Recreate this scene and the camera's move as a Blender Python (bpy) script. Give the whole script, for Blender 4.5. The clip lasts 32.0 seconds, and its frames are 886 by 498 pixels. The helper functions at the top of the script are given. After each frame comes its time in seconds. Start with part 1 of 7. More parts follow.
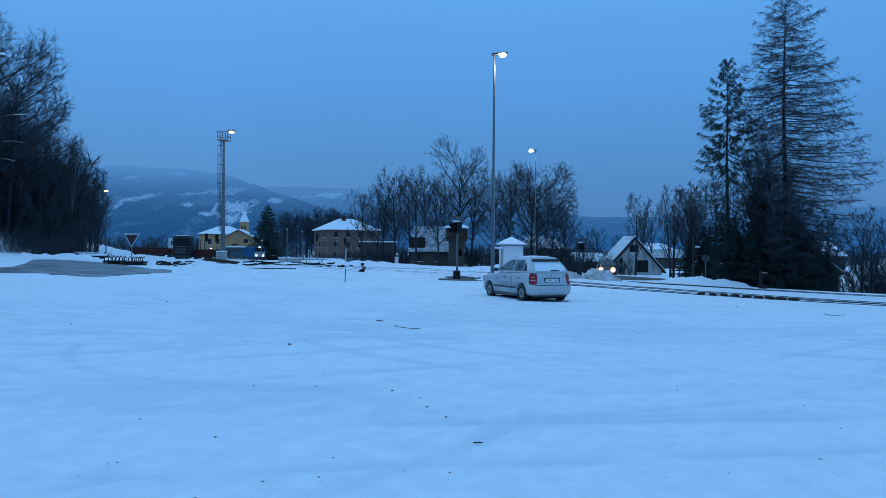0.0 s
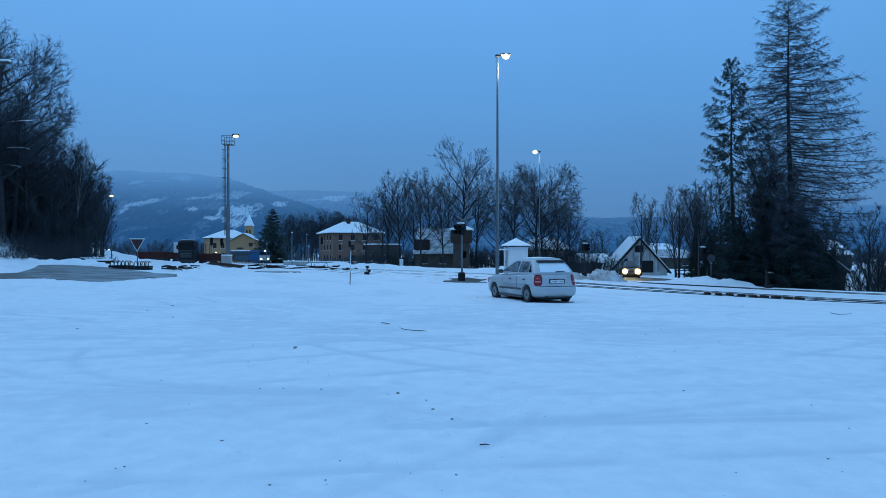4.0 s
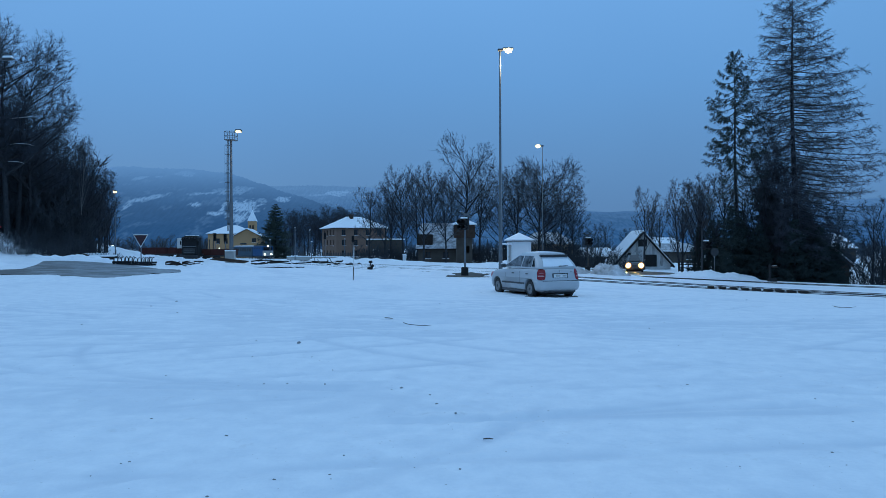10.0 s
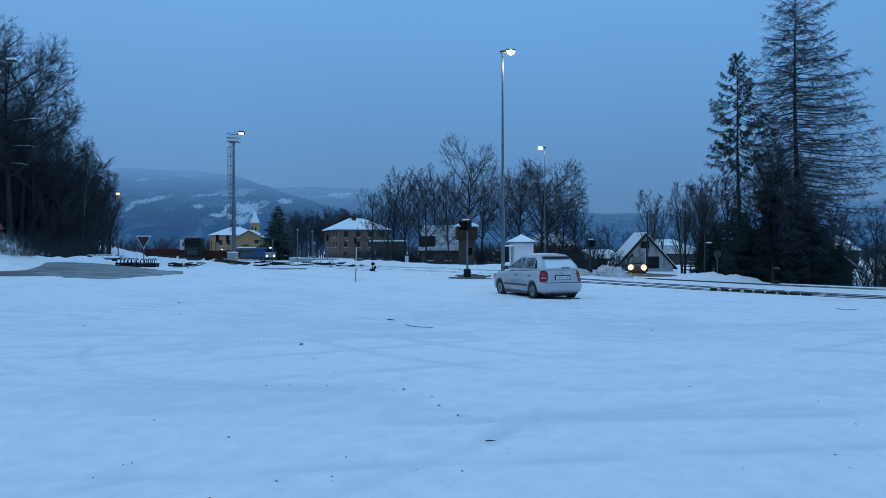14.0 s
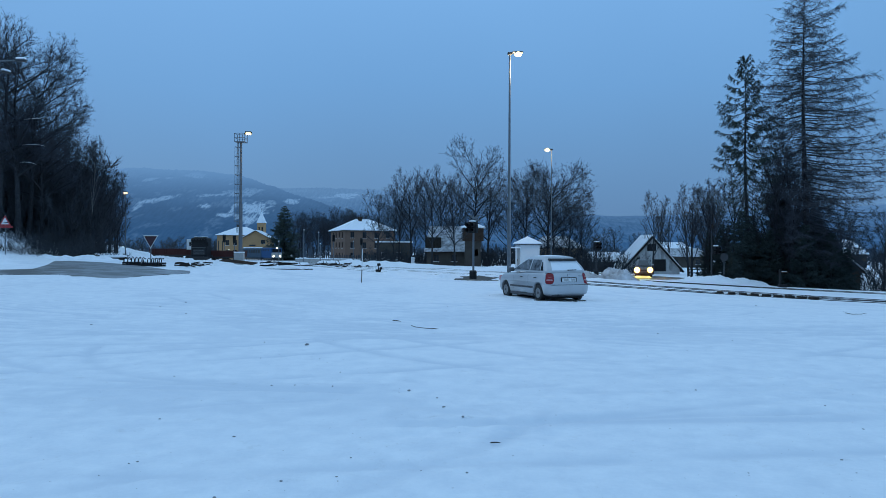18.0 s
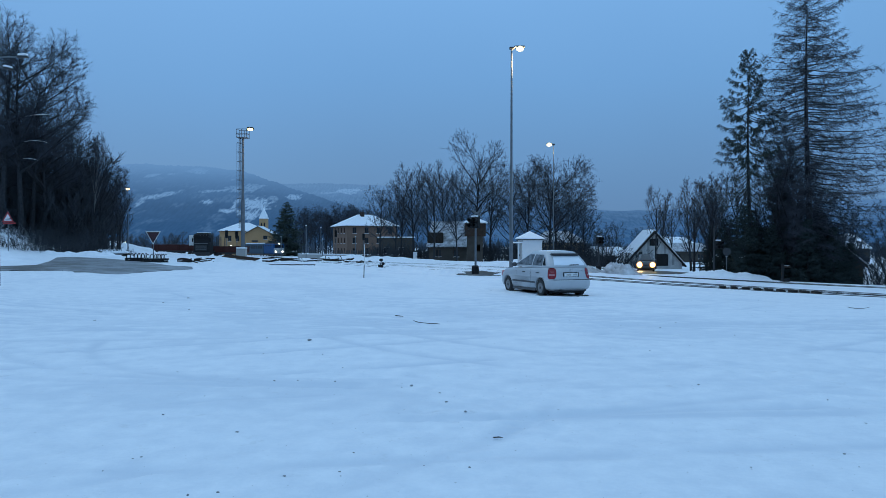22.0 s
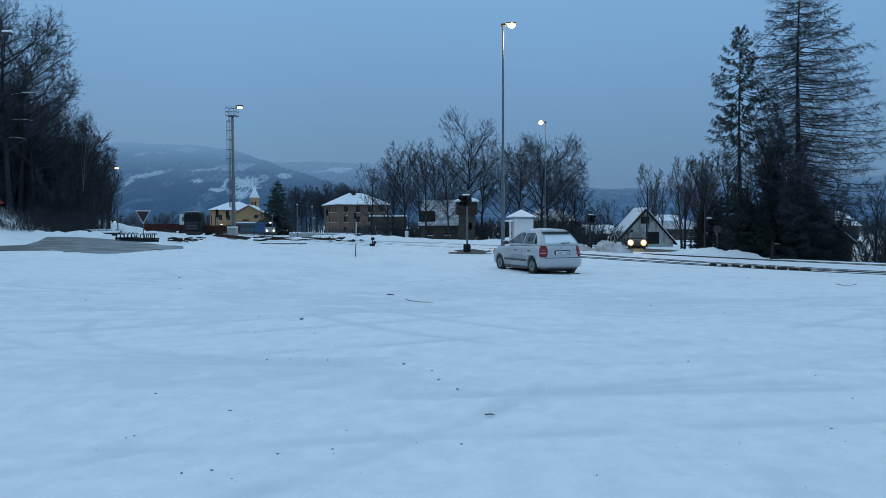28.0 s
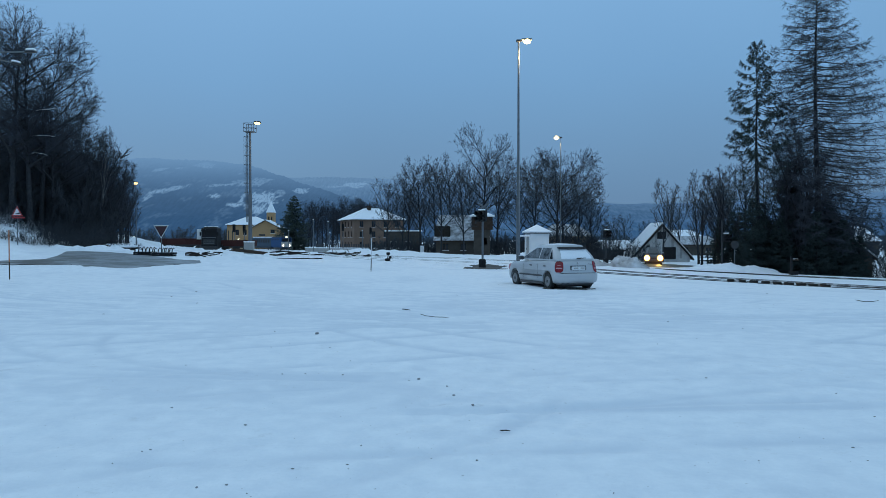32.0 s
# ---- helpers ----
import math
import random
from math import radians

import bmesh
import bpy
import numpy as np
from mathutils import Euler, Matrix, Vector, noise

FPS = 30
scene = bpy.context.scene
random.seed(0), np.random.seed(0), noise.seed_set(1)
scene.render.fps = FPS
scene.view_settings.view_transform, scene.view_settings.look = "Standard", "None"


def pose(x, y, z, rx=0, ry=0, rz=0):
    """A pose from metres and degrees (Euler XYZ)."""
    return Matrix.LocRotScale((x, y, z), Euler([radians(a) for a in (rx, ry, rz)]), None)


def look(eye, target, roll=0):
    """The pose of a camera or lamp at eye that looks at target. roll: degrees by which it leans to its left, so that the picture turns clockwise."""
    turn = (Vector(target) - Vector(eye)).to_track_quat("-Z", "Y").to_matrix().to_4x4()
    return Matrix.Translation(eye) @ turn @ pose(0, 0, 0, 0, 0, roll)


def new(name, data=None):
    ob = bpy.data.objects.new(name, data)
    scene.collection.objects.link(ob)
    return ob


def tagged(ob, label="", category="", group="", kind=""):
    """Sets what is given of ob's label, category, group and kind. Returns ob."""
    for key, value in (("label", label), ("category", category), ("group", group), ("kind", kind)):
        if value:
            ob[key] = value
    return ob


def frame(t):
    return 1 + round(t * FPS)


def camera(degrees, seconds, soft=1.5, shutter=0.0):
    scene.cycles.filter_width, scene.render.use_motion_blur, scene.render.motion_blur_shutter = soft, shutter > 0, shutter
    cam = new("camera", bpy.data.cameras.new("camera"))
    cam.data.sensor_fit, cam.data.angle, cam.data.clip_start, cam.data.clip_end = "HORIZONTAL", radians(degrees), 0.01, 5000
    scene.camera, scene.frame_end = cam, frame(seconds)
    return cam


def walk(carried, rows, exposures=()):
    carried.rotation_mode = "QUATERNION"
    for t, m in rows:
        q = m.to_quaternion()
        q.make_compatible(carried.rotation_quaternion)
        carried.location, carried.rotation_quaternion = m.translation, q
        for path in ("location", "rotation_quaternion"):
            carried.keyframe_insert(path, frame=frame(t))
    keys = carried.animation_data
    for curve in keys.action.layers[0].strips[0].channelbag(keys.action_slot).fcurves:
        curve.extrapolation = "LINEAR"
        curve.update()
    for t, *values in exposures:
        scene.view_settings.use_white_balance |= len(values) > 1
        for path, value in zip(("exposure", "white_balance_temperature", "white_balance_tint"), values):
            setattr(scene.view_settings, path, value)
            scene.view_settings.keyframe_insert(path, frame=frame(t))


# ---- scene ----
# The camera: held by hand at eye height, turning a little
EYE = (0.0, 0.0, 1.65)
cam = camera(62.97, 32.0, soft=0.85)
# seconds, pitch, roll, yaw
PATH = [
    (0, 90.072, -0.51, -0.702), (0.5, 90.082, -0.362, -0.687), (1, 90.101, -0.231, -0.743), (1.5, 90.231, -0.169, -0.813),
    (2, 90.266, -0.099, -0.662), (2.5, 90.194, 0.061, -0.65), (3, 90.253, 0.101, -0.598), (3.5, 90.293, 0.037, -0.457),
    (5.5, 89.772, -0.101, -0.179), (6, 89.714, -0.245, -0.25), (6.5, 89.786, -0.12, -0.369), (7, 90.034, -0.089, -0.247),
    (7.5, 90.071, 0.005, -0.146), (8, 89.957, 0.074, -0.102), (8.5, 90.088, 0.165, -0.047), (9, 90.086, 0.182, -0.173),
    (9.5, 89.953, 0.096, -0.058), (10, 89.816, 0.175, -0.087), (10.5, 89.799, 0.272, -0.142), (11, 89.819, 0.19, -0.057),
    (11.5, 89.885, 0.162, -0.045), (12, 89.985, 0.25, 0.026), (12.5, 90.156, 0.17, -0), (13, 90, -0, 0),
    (13.5, 90.037, 0.085, 0.132), (14, 89.954, 0.133, 0.098), (14.5, 90.011, 0.137, 0.081), (16.5, 89.818, 0.033, 0.503),
    (17, 89.853, 0.023, 0.5), (17.5, 89.907, -0.126, 0.467), (18, 90.061, -0.246, 0.578), (18.5, 90.16, -0.204, 0.539),
    (19, 90.137, -0.123, 0.596), (19.5, 90.344, -0.126, 0.661), (20, 90.058, -0.232, 0.544), (20.5, 89.912, -0.272, 0.516),
    (21, 89.78, -0.127, 0.684), (21.5, 89.727, -0.09, 0.7), (22, 89.679, -0.098, 0.752), (22.5, 89.699, -0.061, 0.807),
    (23, 89.573, 0.072, 0.722), (23.5, 89.276, 0.296, 0.783), (24, 89.288, 0.338, 0.892), (24.5, 89.116, 0.279, 0.881),
    (25, 89.195, 0.165, 0.889), (25.5, 89.182, 0.305, 0.766), (27.5, 88.611, 0.069, 0.56), (28, 87.98, 0.069, 0.09),
    (28.5, 88.583, 0.167, 0.551), (29, 89.056, 0.13, 0.602), (29.5, 89.191, 0.215, 0.621), (30, 89.323, 0.463, 0.631),
    (30.5, 88.822, 0.627, 0.808), (31, 88.873, 0.061, 1.092), (31.5, 88.97, -0.069, 1.166), (32, 89.168, -0.002, 1.305),
]

EXPOSURES = [(0, -0.06, 5250, 2), (3, 0.0, 5500, 2), (6, 0.02, 5650, 3), (9, 0.0, 6050, 6), (13, -0.03, 6050, 5), (17, 0.1, 6550, 6),
             (21, 0.12, 6450, 7), (25, 0.12, 7400, 6), (28, 0.10, 7500, 7), (32, 0.12, 7400, 6)]
walk(cam, [(t, pose(*EYE, a, b, c)) for t, a, b, c in PATH], EXPOSURES)

# ---- light: an overcast winter dusk ----
world = bpy.data.worlds.new("dusk_sky")
scene.world = world
world.use_nodes = True
wn, wl = world.node_tree.nodes, world.node_tree.links
wn.clear()
w_out = wn.new("ShaderNodeOutputWorld")
w_add = wn.new("ShaderNodeAddShader")
w_sky = wn.new("ShaderNodeTexSky")
w_sky.sky_type, w_sky.sun_disc = "NISHITA", False
w_sky.sun_elevation, w_sky.sun_rotation = radians(35), radians(-63)
w_bg = wn.new("ShaderNodeBackground")
w_bg.inputs["Strength"].default_value = 0.004
w_cloud = wn.new("ShaderNodeBackground")
w_cloud.inputs["Strength"].default_value = 1.0
w_co = wn.new("ShaderNodeTexCoord")
w_sep = wn.new("ShaderNodeSeparateXYZ")
w_noise = wn.new("ShaderNodeTexNoise")
w_noise.inputs["Scale"].default_value, w_noise.inputs["Detail"].default_value = 3.0, 3.0
w_jit = wn.new("ShaderNodeMath")
w_jit.operation = "MULTIPLY_ADD"
w_jit.inputs[1].default_value, w_jit.inputs[2].default_value = 0.06, -0.03
w_sum = wn.new("ShaderNodeMath")
w_sum.operation = "ADD"
w_ramp = wn.new("ShaderNodeValToRGB")
SKY = [(0.0, (0.085, 0.185, 0.37)), (0.10, (0.115, 0.25, 0.48)), (0.22, (0.14, 0.32, 0.62)), (0.40, (0.19, 0.41, 0.77)),
       (1.0, (0.41, 0.64, 0.92))]
while len(w_ramp.color_ramp.elements) < len(SKY):
    w_ramp.color_ramp.elements.new(0.5)
for el, (at, col) in zip(w_ramp.color_ramp.elements, SKY):
    el.position, el.color = at, (*col, 1)
wl.new(w_co.outputs["Generated"], w_sep.inputs[0])
wl.new(w_co.outputs["Generated"], w_noise.inputs["Vector"])
wl.new(w_noise.outputs["Fac"], w_jit.inputs[0])
wl.new(w_jit.outputs[0], w_sum.inputs[0])
wl.new(w_sep.outputs["Z"], w_sum.inputs[1])
wl.new(w_sum.outputs[0], w_ramp.inputs["Fac"])
wl.new(w_ramp.outputs["Color"], w_cloud.inputs["Color"])
wl.new(w_sky.outputs["Color"], w_bg.inputs["Color"])
wl.new(w_bg.outputs[0], w_add.inputs[0])
wl.new(w_cloud.outputs[0], w_add.inputs[1])
wl.new(w_add.outputs[0], w_out.inputs[0])

sun_data = bpy.data.lights.new("sun", "SUN")
sun_data.energy, sun_data.angle, sun_data.color = 0.18, radians(30), (0.80, 0.90, 1.0)
sun = new("sun", sun_data)
sun.matrix_world = look((-50, 25, 40), (0, 0, 0))


# ---- materials ----
def mat(name, a, b=None, scale=4.0, rough=0.7, metal=0.0, bump=0.0, fine=40.0, glow=None, power=0.0, spec=0.5, snowy=0.0, coat=0.0):
    """A surface of two tones mixed by coarse and fine noise, with relief; snowy: snow lying on its upper sides."""
    m = bpy.data.materials.new(name)
    m.use_nodes = True
    n, l = m.node_tree.nodes, m.node_tree.links
    p = n["Principled BSDF"]
    p.inputs["Roughness"].default_value, p.inputs["Metallic"].default_value = rough, metal
    p.inputs["Specular IOR Level"].default_value = spec
    p.inputs["Coat Weight"].default_value = coat
    b = b or tuple(c * 0.8 for c in a)
    co = n.new("ShaderNodeTexCoord")
    n1, n2 = n.new("ShaderNodeTexNoise"), n.new("ShaderNodeTexNoise")
    n1.inputs["Scale"].default_value, n1.inputs["Detail"].default_value = scale, 4
    n2.inputs["Scale"].default_value, n2.inputs["Detail"].default_value = fine, 3
    avg = n.new("ShaderNodeMath")
    avg.operation = "MULTIPLY_ADD"
    avg.inputs[1].default_value = 0.35
    ramp = n.new("ShaderNodeValToRGB")
    ramp.color_ramp.elements[0].position, ramp.color_ramp.elements[1].position = 0.42, 0.95
    ramp.color_ramp.elements[0].color, ramp.color_ramp.elements[1].color = (*a, 1), (*b, 1)
    l.new(co.outputs["Object"], n1.inputs["Vector"])
    l.new(co.outputs["Object"], n2.inputs["Vector"])
    l.new(n2.outputs["Fac"], avg.inputs[0])
    l.new(n1.outputs["Fac"], avg.inputs[2])
    l.new(avg.outputs[0], ramp.inputs["Fac"])
    col = ramp.outputs["Color"]
    if snowy:
        geo, sep = n.new("ShaderNodeNewGeometry"), n.new("ShaderNodeSeparateXYZ")
        l.new(geo.outputs["Normal"], sep.inputs[0])
        tilt = n.new("ShaderNodeMath")
        tilt.operation = "MULTIPLY_ADD"
        tilt.inputs[1].default_value = 1.2
        l.new(n1.outputs["Fac"], tilt.inputs[0])
        l.new(sep.outputs["Z"], tilt.inputs[2])
        cut = n.new("ShaderNodeMapRange")
        cut.inputs["From Min"].default_value, cut.inputs["From Max"].default_value = 1.6 - snowy, 1.75 - snowy
        l.new(tilt.outputs[0], cut.inputs["Value"])
        mix = n.new("ShaderNodeMix")
        mix.data_type = "RGBA"
        for s in mix.inputs:
            if s.identifier == "B_Color":
                s.default_value = (0.80, 0.83, 0.87, 1)
            if s.identifier == "A_Color":
                l.new(col, s)
            if s.identifier == "Factor_Float":
                l.new(cut.outputs["Result"], s)
        for s in mix.outputs:
            if s.identifier == "Result_Color":
                col = s
    l.new(col, p.inputs["Base Color"])
    if bump:
        bp = n.new("ShaderNodeBump")
        bp.inputs["Strength"].default_value, bp.inputs["Distance"].default_value = bump, 0.02
        l.new(avg.outputs[0], bp.inputs["Height"])
        l.new(bp.outputs["Normal"], p.inputs["Normal"])
    if glow:
        p.inputs["Emission Color"].default_value, p.inputs["Emission Strength"].default_value = (*glow, 1), power
    return m




def snow_ground():
    """Snow: fresh, pressed by tyres where the attribute packed says so, and faintly soiled."""
    m = mat("trodden_snow", (0.76, 0.795, 0.84), (0.90, 0.92, 0.94), 3.2, 0.65, bump=0.0, fine=22.0, spec=0.3)
    n, l = m.node_tree.nodes, m.node_tree.links
    p = n["Principled BSDF"]
    src = p.inputs["Base Color"].links[0].from_socket
    at = n.new("ShaderNodeAttribute")
    at.attribute_name = "packed"
    co = n.new("ShaderNodeTexCoord")
    mix = n.new("ShaderNodeMixRGB")
    mix.inputs["Color2"].default_value = (0.67, 0.715, 0.775, 1)
    l.new(at.outputs["Fac"], mix.inputs["Fac"])
    l.new(src, mix.inputs["Color1"])
    soil = n.new("ShaderNodeTexNoise")
    soil.inputs["Scale"].default_value, soil.inputs["Detail"].default_value, soil.inputs["Roughness"].default_value = 2.2, 9, 0.75
    l.new(co.outputs["Object"], soil.inputs["Vector"])
    cut = n.new("ShaderNodeMapRange")
    cut.inputs["From Min"].default_value, cut.inputs["From Max"].default_value, cut.inputs["To Max"].default_value = 0.60, 0.74, 0.34
    l.new(soil.outputs["Fac"], cut.inputs["Value"])
    dirt = n.new("ShaderNodeMixRGB")
    dirt.inputs["Color2"].default_value = (0.40, 0.39, 0.37, 1)
    l.new(cut.outputs["Result"], dirt.inputs["Fac"])
    l.new(mix.outputs["Color"], dirt.inputs["Color1"])
    crumbs, fleck = n.new("ShaderNodeTexNoise"), n.new("ShaderNodeMapRange")
    crumbs.inputs["Scale"].default_value, crumbs.inputs["Detail"].default_value = 26.0, 2
    l.new(co.outputs["Object"], crumbs.inputs["Vector"])
    fleck.inputs["From Min"].default_value, fleck.inputs["From Max"].default_value, fleck.inputs["To Max"].default_value = 0.735, 0.775, 0.6
    l.new(crumbs.outputs["Fac"], fleck.inputs["Value"])
    grit = n.new("ShaderNodeMixRGB")
    grit.inputs["Color2"].default_value = (0.24, 0.22, 0.20, 1)
    l.new(fleck.outputs["Result"], grit.inputs["Fac"])
    l.new(dirt.outputs["Color"], grit.inputs["Color1"])
    l.new(grit.outputs["Color"], p.inputs["Base Color"])
    lumps, grain = n.new("ShaderNodeTexNoise"), n.new("ShaderNodeTexNoise")
    lumps.inputs["Scale"].default_value, lumps.inputs["Detail"].default_value = 9.0, 6
    grain.inputs["Scale"].default_value, grain.inputs["Detail"].default_value = 45.0, 3
    l.new(co.outputs["Object"], lumps.inputs["Vector"])
    l.new(co.outputs["Object"], grain.inputs["Vector"])
    b1, b2 = n.new("ShaderNodeBump"), n.new("ShaderNodeBump")
    b1.inputs["Strength"].default_value, b1.inputs["Distance"].default_value = 0.32, 0.04
    b2.inputs["Strength"].default_value, b2.inputs["Distance"].default_value = 0.35, 0.01
    l.new(lumps.outputs["Fac"], b1.inputs["Height"])
    l.new(grain.outputs["Fac"], b2.inputs["Height"])
    l.new(b1.outputs["Normal"], b2.inputs["Normal"])
    l.new(b2.outputs["Normal"], p.inputs["Normal"])
    return m


SNOW = snow_ground()
SNOW_CAP = mat("snow_cap", (0.80, 0.83, 0.87), (0.88, 0.90, 0.93), 2.0, 0.7, bump=0.2, spec=0.3)
SNOW_THIN = mat("thin_snow_on_tiles", (0.62, 0.65, 0.69), (0.06, 0.054, 0.05), 1.9, 0.8, bump=0.4, fine=9.0, spec=0.3)
TWIG_SNOW = mat("snowy_twigs", (0.018, 0.018, 0.018), (0.30, 0.32, 0.35), 1.6, 0.9)
SNOW_DIRTY = mat("ploughed_snow", (0.66, 0.68, 0.71), (0.13, 0.125, 0.12), 1.1, 0.75, bump=0.9, fine=7.0, spec=0.3)
ICE = mat("wet_ice", (0.11, 0.11, 0.105), (0.34, 0.36, 0.385), 0.9, 0.5, bump=0.6, fine=5.5, spec=0.4)
ASPHALT = mat("wet_asphalt", (0.045, 0.042, 0.038), (0.10, 0.095, 0.085), 0.5, 0.7, bump=0.3, fine=5.0, spec=0.2)
BARK = mat("bark", (0.025, 0.026, 0.029), (0.054, 0.054, 0.057), 5.0, 0.95, bump=0.5, spec=0.1)
TWIG = mat("twigs", (0.042, 0.047, 0.059), (0.072, 0.076, 0.087), 2.0, 0.95, spec=0.12)
# paler copy of the twigs; haze is put into the tone
TWIG_FAR = mat("hazed_far_twigs", (0.060, 0.060, 0.066), (0.095, 0.092, 0.094), 2.0, 0.95, spec=0.12)
BIRCH = mat("birch_bark", (0.24, 0.24, 0.24), (0.06, 0.055, 0.05), 6.0, 0.8)
NEEDLE = mat("needles", (0.026, 0.038, 0.038), (0.046, 0.062, 0.058), 3.0, 0.9, spec=0.15)
NEEDLE_SNOW = mat("snowy_needles", (0.025, 0.040, 0.032), (0.05, 0.07, 0.055), 3.0, 0.8, snowy=0.0)
GALV = mat("galvanised_steel", (0.10, 0.115, 0.13), (0.16, 0.175, 0.19), 3.0, 0.6, 0.2)
DARK_STEEL = mat("dark_steel", (0.03, 0.03, 0.032), (0.05, 0.05, 0.052), 6.0, 0.6, 0.3)
RAIL = mat("rail_steel", (0.030, 0.027, 0.025), (0.06, 0.052, 0.046), 8.0, 0.6, 0.2, spec=0.2)
BLACK = mat("black_paint", (0.010, 0.010, 0.011), (0.020, 0.020, 0.021), 8.0, 0.7, spec=0.25)
RUBBER = mat("rubber", (0.015, 0.015, 0.016), (0.03, 0.03, 0.03), 12.0, 0.85)
SLEEPER = mat("dark_wood", (0.020, 0.017, 0.015), (0.045, 0.038, 0.033), 6.0, 0.95, bump=0.5, spec=0.1)
SILVER = mat("silver_paint", (0.45, 0.46, 0.475), (0.51, 0.52, 0.535), 1.5, 0.38, 0.2, coat=0.3)
GREY_PLASTIC = mat("grey_plastic", (0.05, 0.052, 0.055), (0.07, 0.072, 0.075), 9.0, 0.6)
GLASS_DUSTED = mat("dusted_glass", (0.012, 0.015, 0.020), (0.24, 0.26, 0.28), 5.0, 0.2, spec=0.3, fine=18.0)
GLASS_DARK = mat("dark_glass", (0.010, 0.012, 0.015), (0.018, 0.020, 0.024), 2.0, 0.08)
TAIL_RED = mat("red_lens", (0.17, 0.006, 0.009), (0.32, 0.012, 0.016), 14.0, 0.2)
TAIL_CLEAR = mat("clear_lens", (0.46, 0.20, 0.21), (0.54, 0.28, 0.28), 30.0, 0.15)
PLATE = mat("plate_white", (0.62, 0.63, 0.64), (0.7, 0.71, 0.72), 10.0, 0.5)
CHROME = mat("bright_metal", (0.6, 0.61, 0.62), (0.5, 0.5, 0.51), 9.0, 0.25, 0.9)
LAMP_GLOW = mat("lamp_glass", (0.8, 0.75, 0.6), glow=(1.0, 0.80, 0.30), power=2.2)
WHEEL_GREY = mat("wheel_cover_grey", (0.16, 0.165, 0.17), (0.30, 0.305, 0.31), 9.0, 0.45, 0.4)
HEAD_GLOW = mat("headlight_glass", (0.8, 0.75, 0.6), glow=(1.0, 0.60, 0.17), power=600)
# two glowing tones that imitate the glare round a headlight
HALO_GLOW = mat("headlight_glare", (0.5, 0.4, 0.25), glow=(1.0, 0.36, 0.07), power=0.6)
RING_GLOW = mat("headlight_inner_glare", (0.6, 0.5, 0.3), glow=(1.0, 0.62, 0.20), power=1.8)
FAR_GLOW = mat("far_lamp_glass", (0.8, 0.75, 0.6), glow=(1.0, 0.62, 0.22), power=3.0)
COOL_GLOW = mat("white_lamp_glass", (0.8, 0.8, 0.75), glow=(1.0, 0.93, 0.75), power=6.0)
WHITE_WALL = mat("white_plaster", (0.62, 0.63, 0.64), (0.72, 0.72, 0.72), 1.5, 0.85, bump=0.2)
GREY_WALL = mat("grey_plaster", (0.27, 0.265, 0.255), (0.40, 0.39, 0.375), 1.2, 0.9, bump=0.3)
WHITEWASH = mat("worn_whitewash", (0.42, 0.41, 0.40), (0.62, 0.61, 0.59), 1.2, 0.9, bump=0.3)
DIM_WALL = mat("old_plaster", (0.046, 0.038, 0.031), (0.082, 0.069, 0.056), 1.0, 0.9, bump=0.3)
YELLOW_WALL = mat("yellow_plaster", (0.40, 0.225, 0.105), (0.46, 0.27, 0.135), 0.8, 0.9, bump=0.2)
PINK_WALL = mat("apricot_plaster", (0.150, 0.090, 0.062), (0.19, 0.115, 0.082), 0.7, 0.9, bump=0.2)
OCHRE_WALL = mat("ochre_plaster", (0.34, 0.25, 0.16), (0.40, 0.30, 0.20), 0.7, 0.9, bump=0.2)
BROWN_WOOD = mat("brown_boards", (0.045, 0.030, 0.023), (0.075, 0.050, 0.037), 2.0, 0.9, bump=0.4, spec=0.15)
RED_WAGON = mat("rust_red_paint", (0.052, 0.018, 0.016), (0.080, 0.028, 0.024), 1.0, 0.85, bump=0.2, spec=0.2)
BLUE_TRAIN = mat("blue_paint", (0.008, 0.052, 0.14), (0.012, 0.068, 0.17), 1.0, 0.7, spec=0.2)
PALE_TRAIN = mat("pale_blue_paint", (0.035, 0.062, 0.09), (0.048, 0.08, 0.11), 1.0, 0.8, spec=0.2)
CREAM_TRAIN = mat("grey_cream_paint", (0.26, 0.27, 0.26), (0.32, 0.32, 0.31), 1.0, 0.5)
CONCRETE = mat("concrete", (0.34, 0.33, 0.31), (0.45, 0.44, 0.42), 1.5, 0.9, bump=0.3)
SIGN_RED = mat("sign_red", (0.34, 0.02, 0.025), (0.42, 0.03, 0.03), 6.0, 0.5)
SIGN_BLACK = mat("sign_back", (0.045, 0.014, 0.017), (0.065, 0.018, 0.022), 6.0, 0.6)
SIGN_WHITE = mat("sign_white", (0.66, 0.66, 0.66), (0.74, 0.74, 0.74), 6.0, 0.5)
ORANGE = mat("orange_paint", (0.50, 0.16, 0.06), (0.55, 0.20, 0.08), 6.0, 0.6)
TWIG_LITTER = mat("wood_litter", (0.03, 0.025, 0.02), (0.07, 0.06, 0.05), 20.0, 0.9)


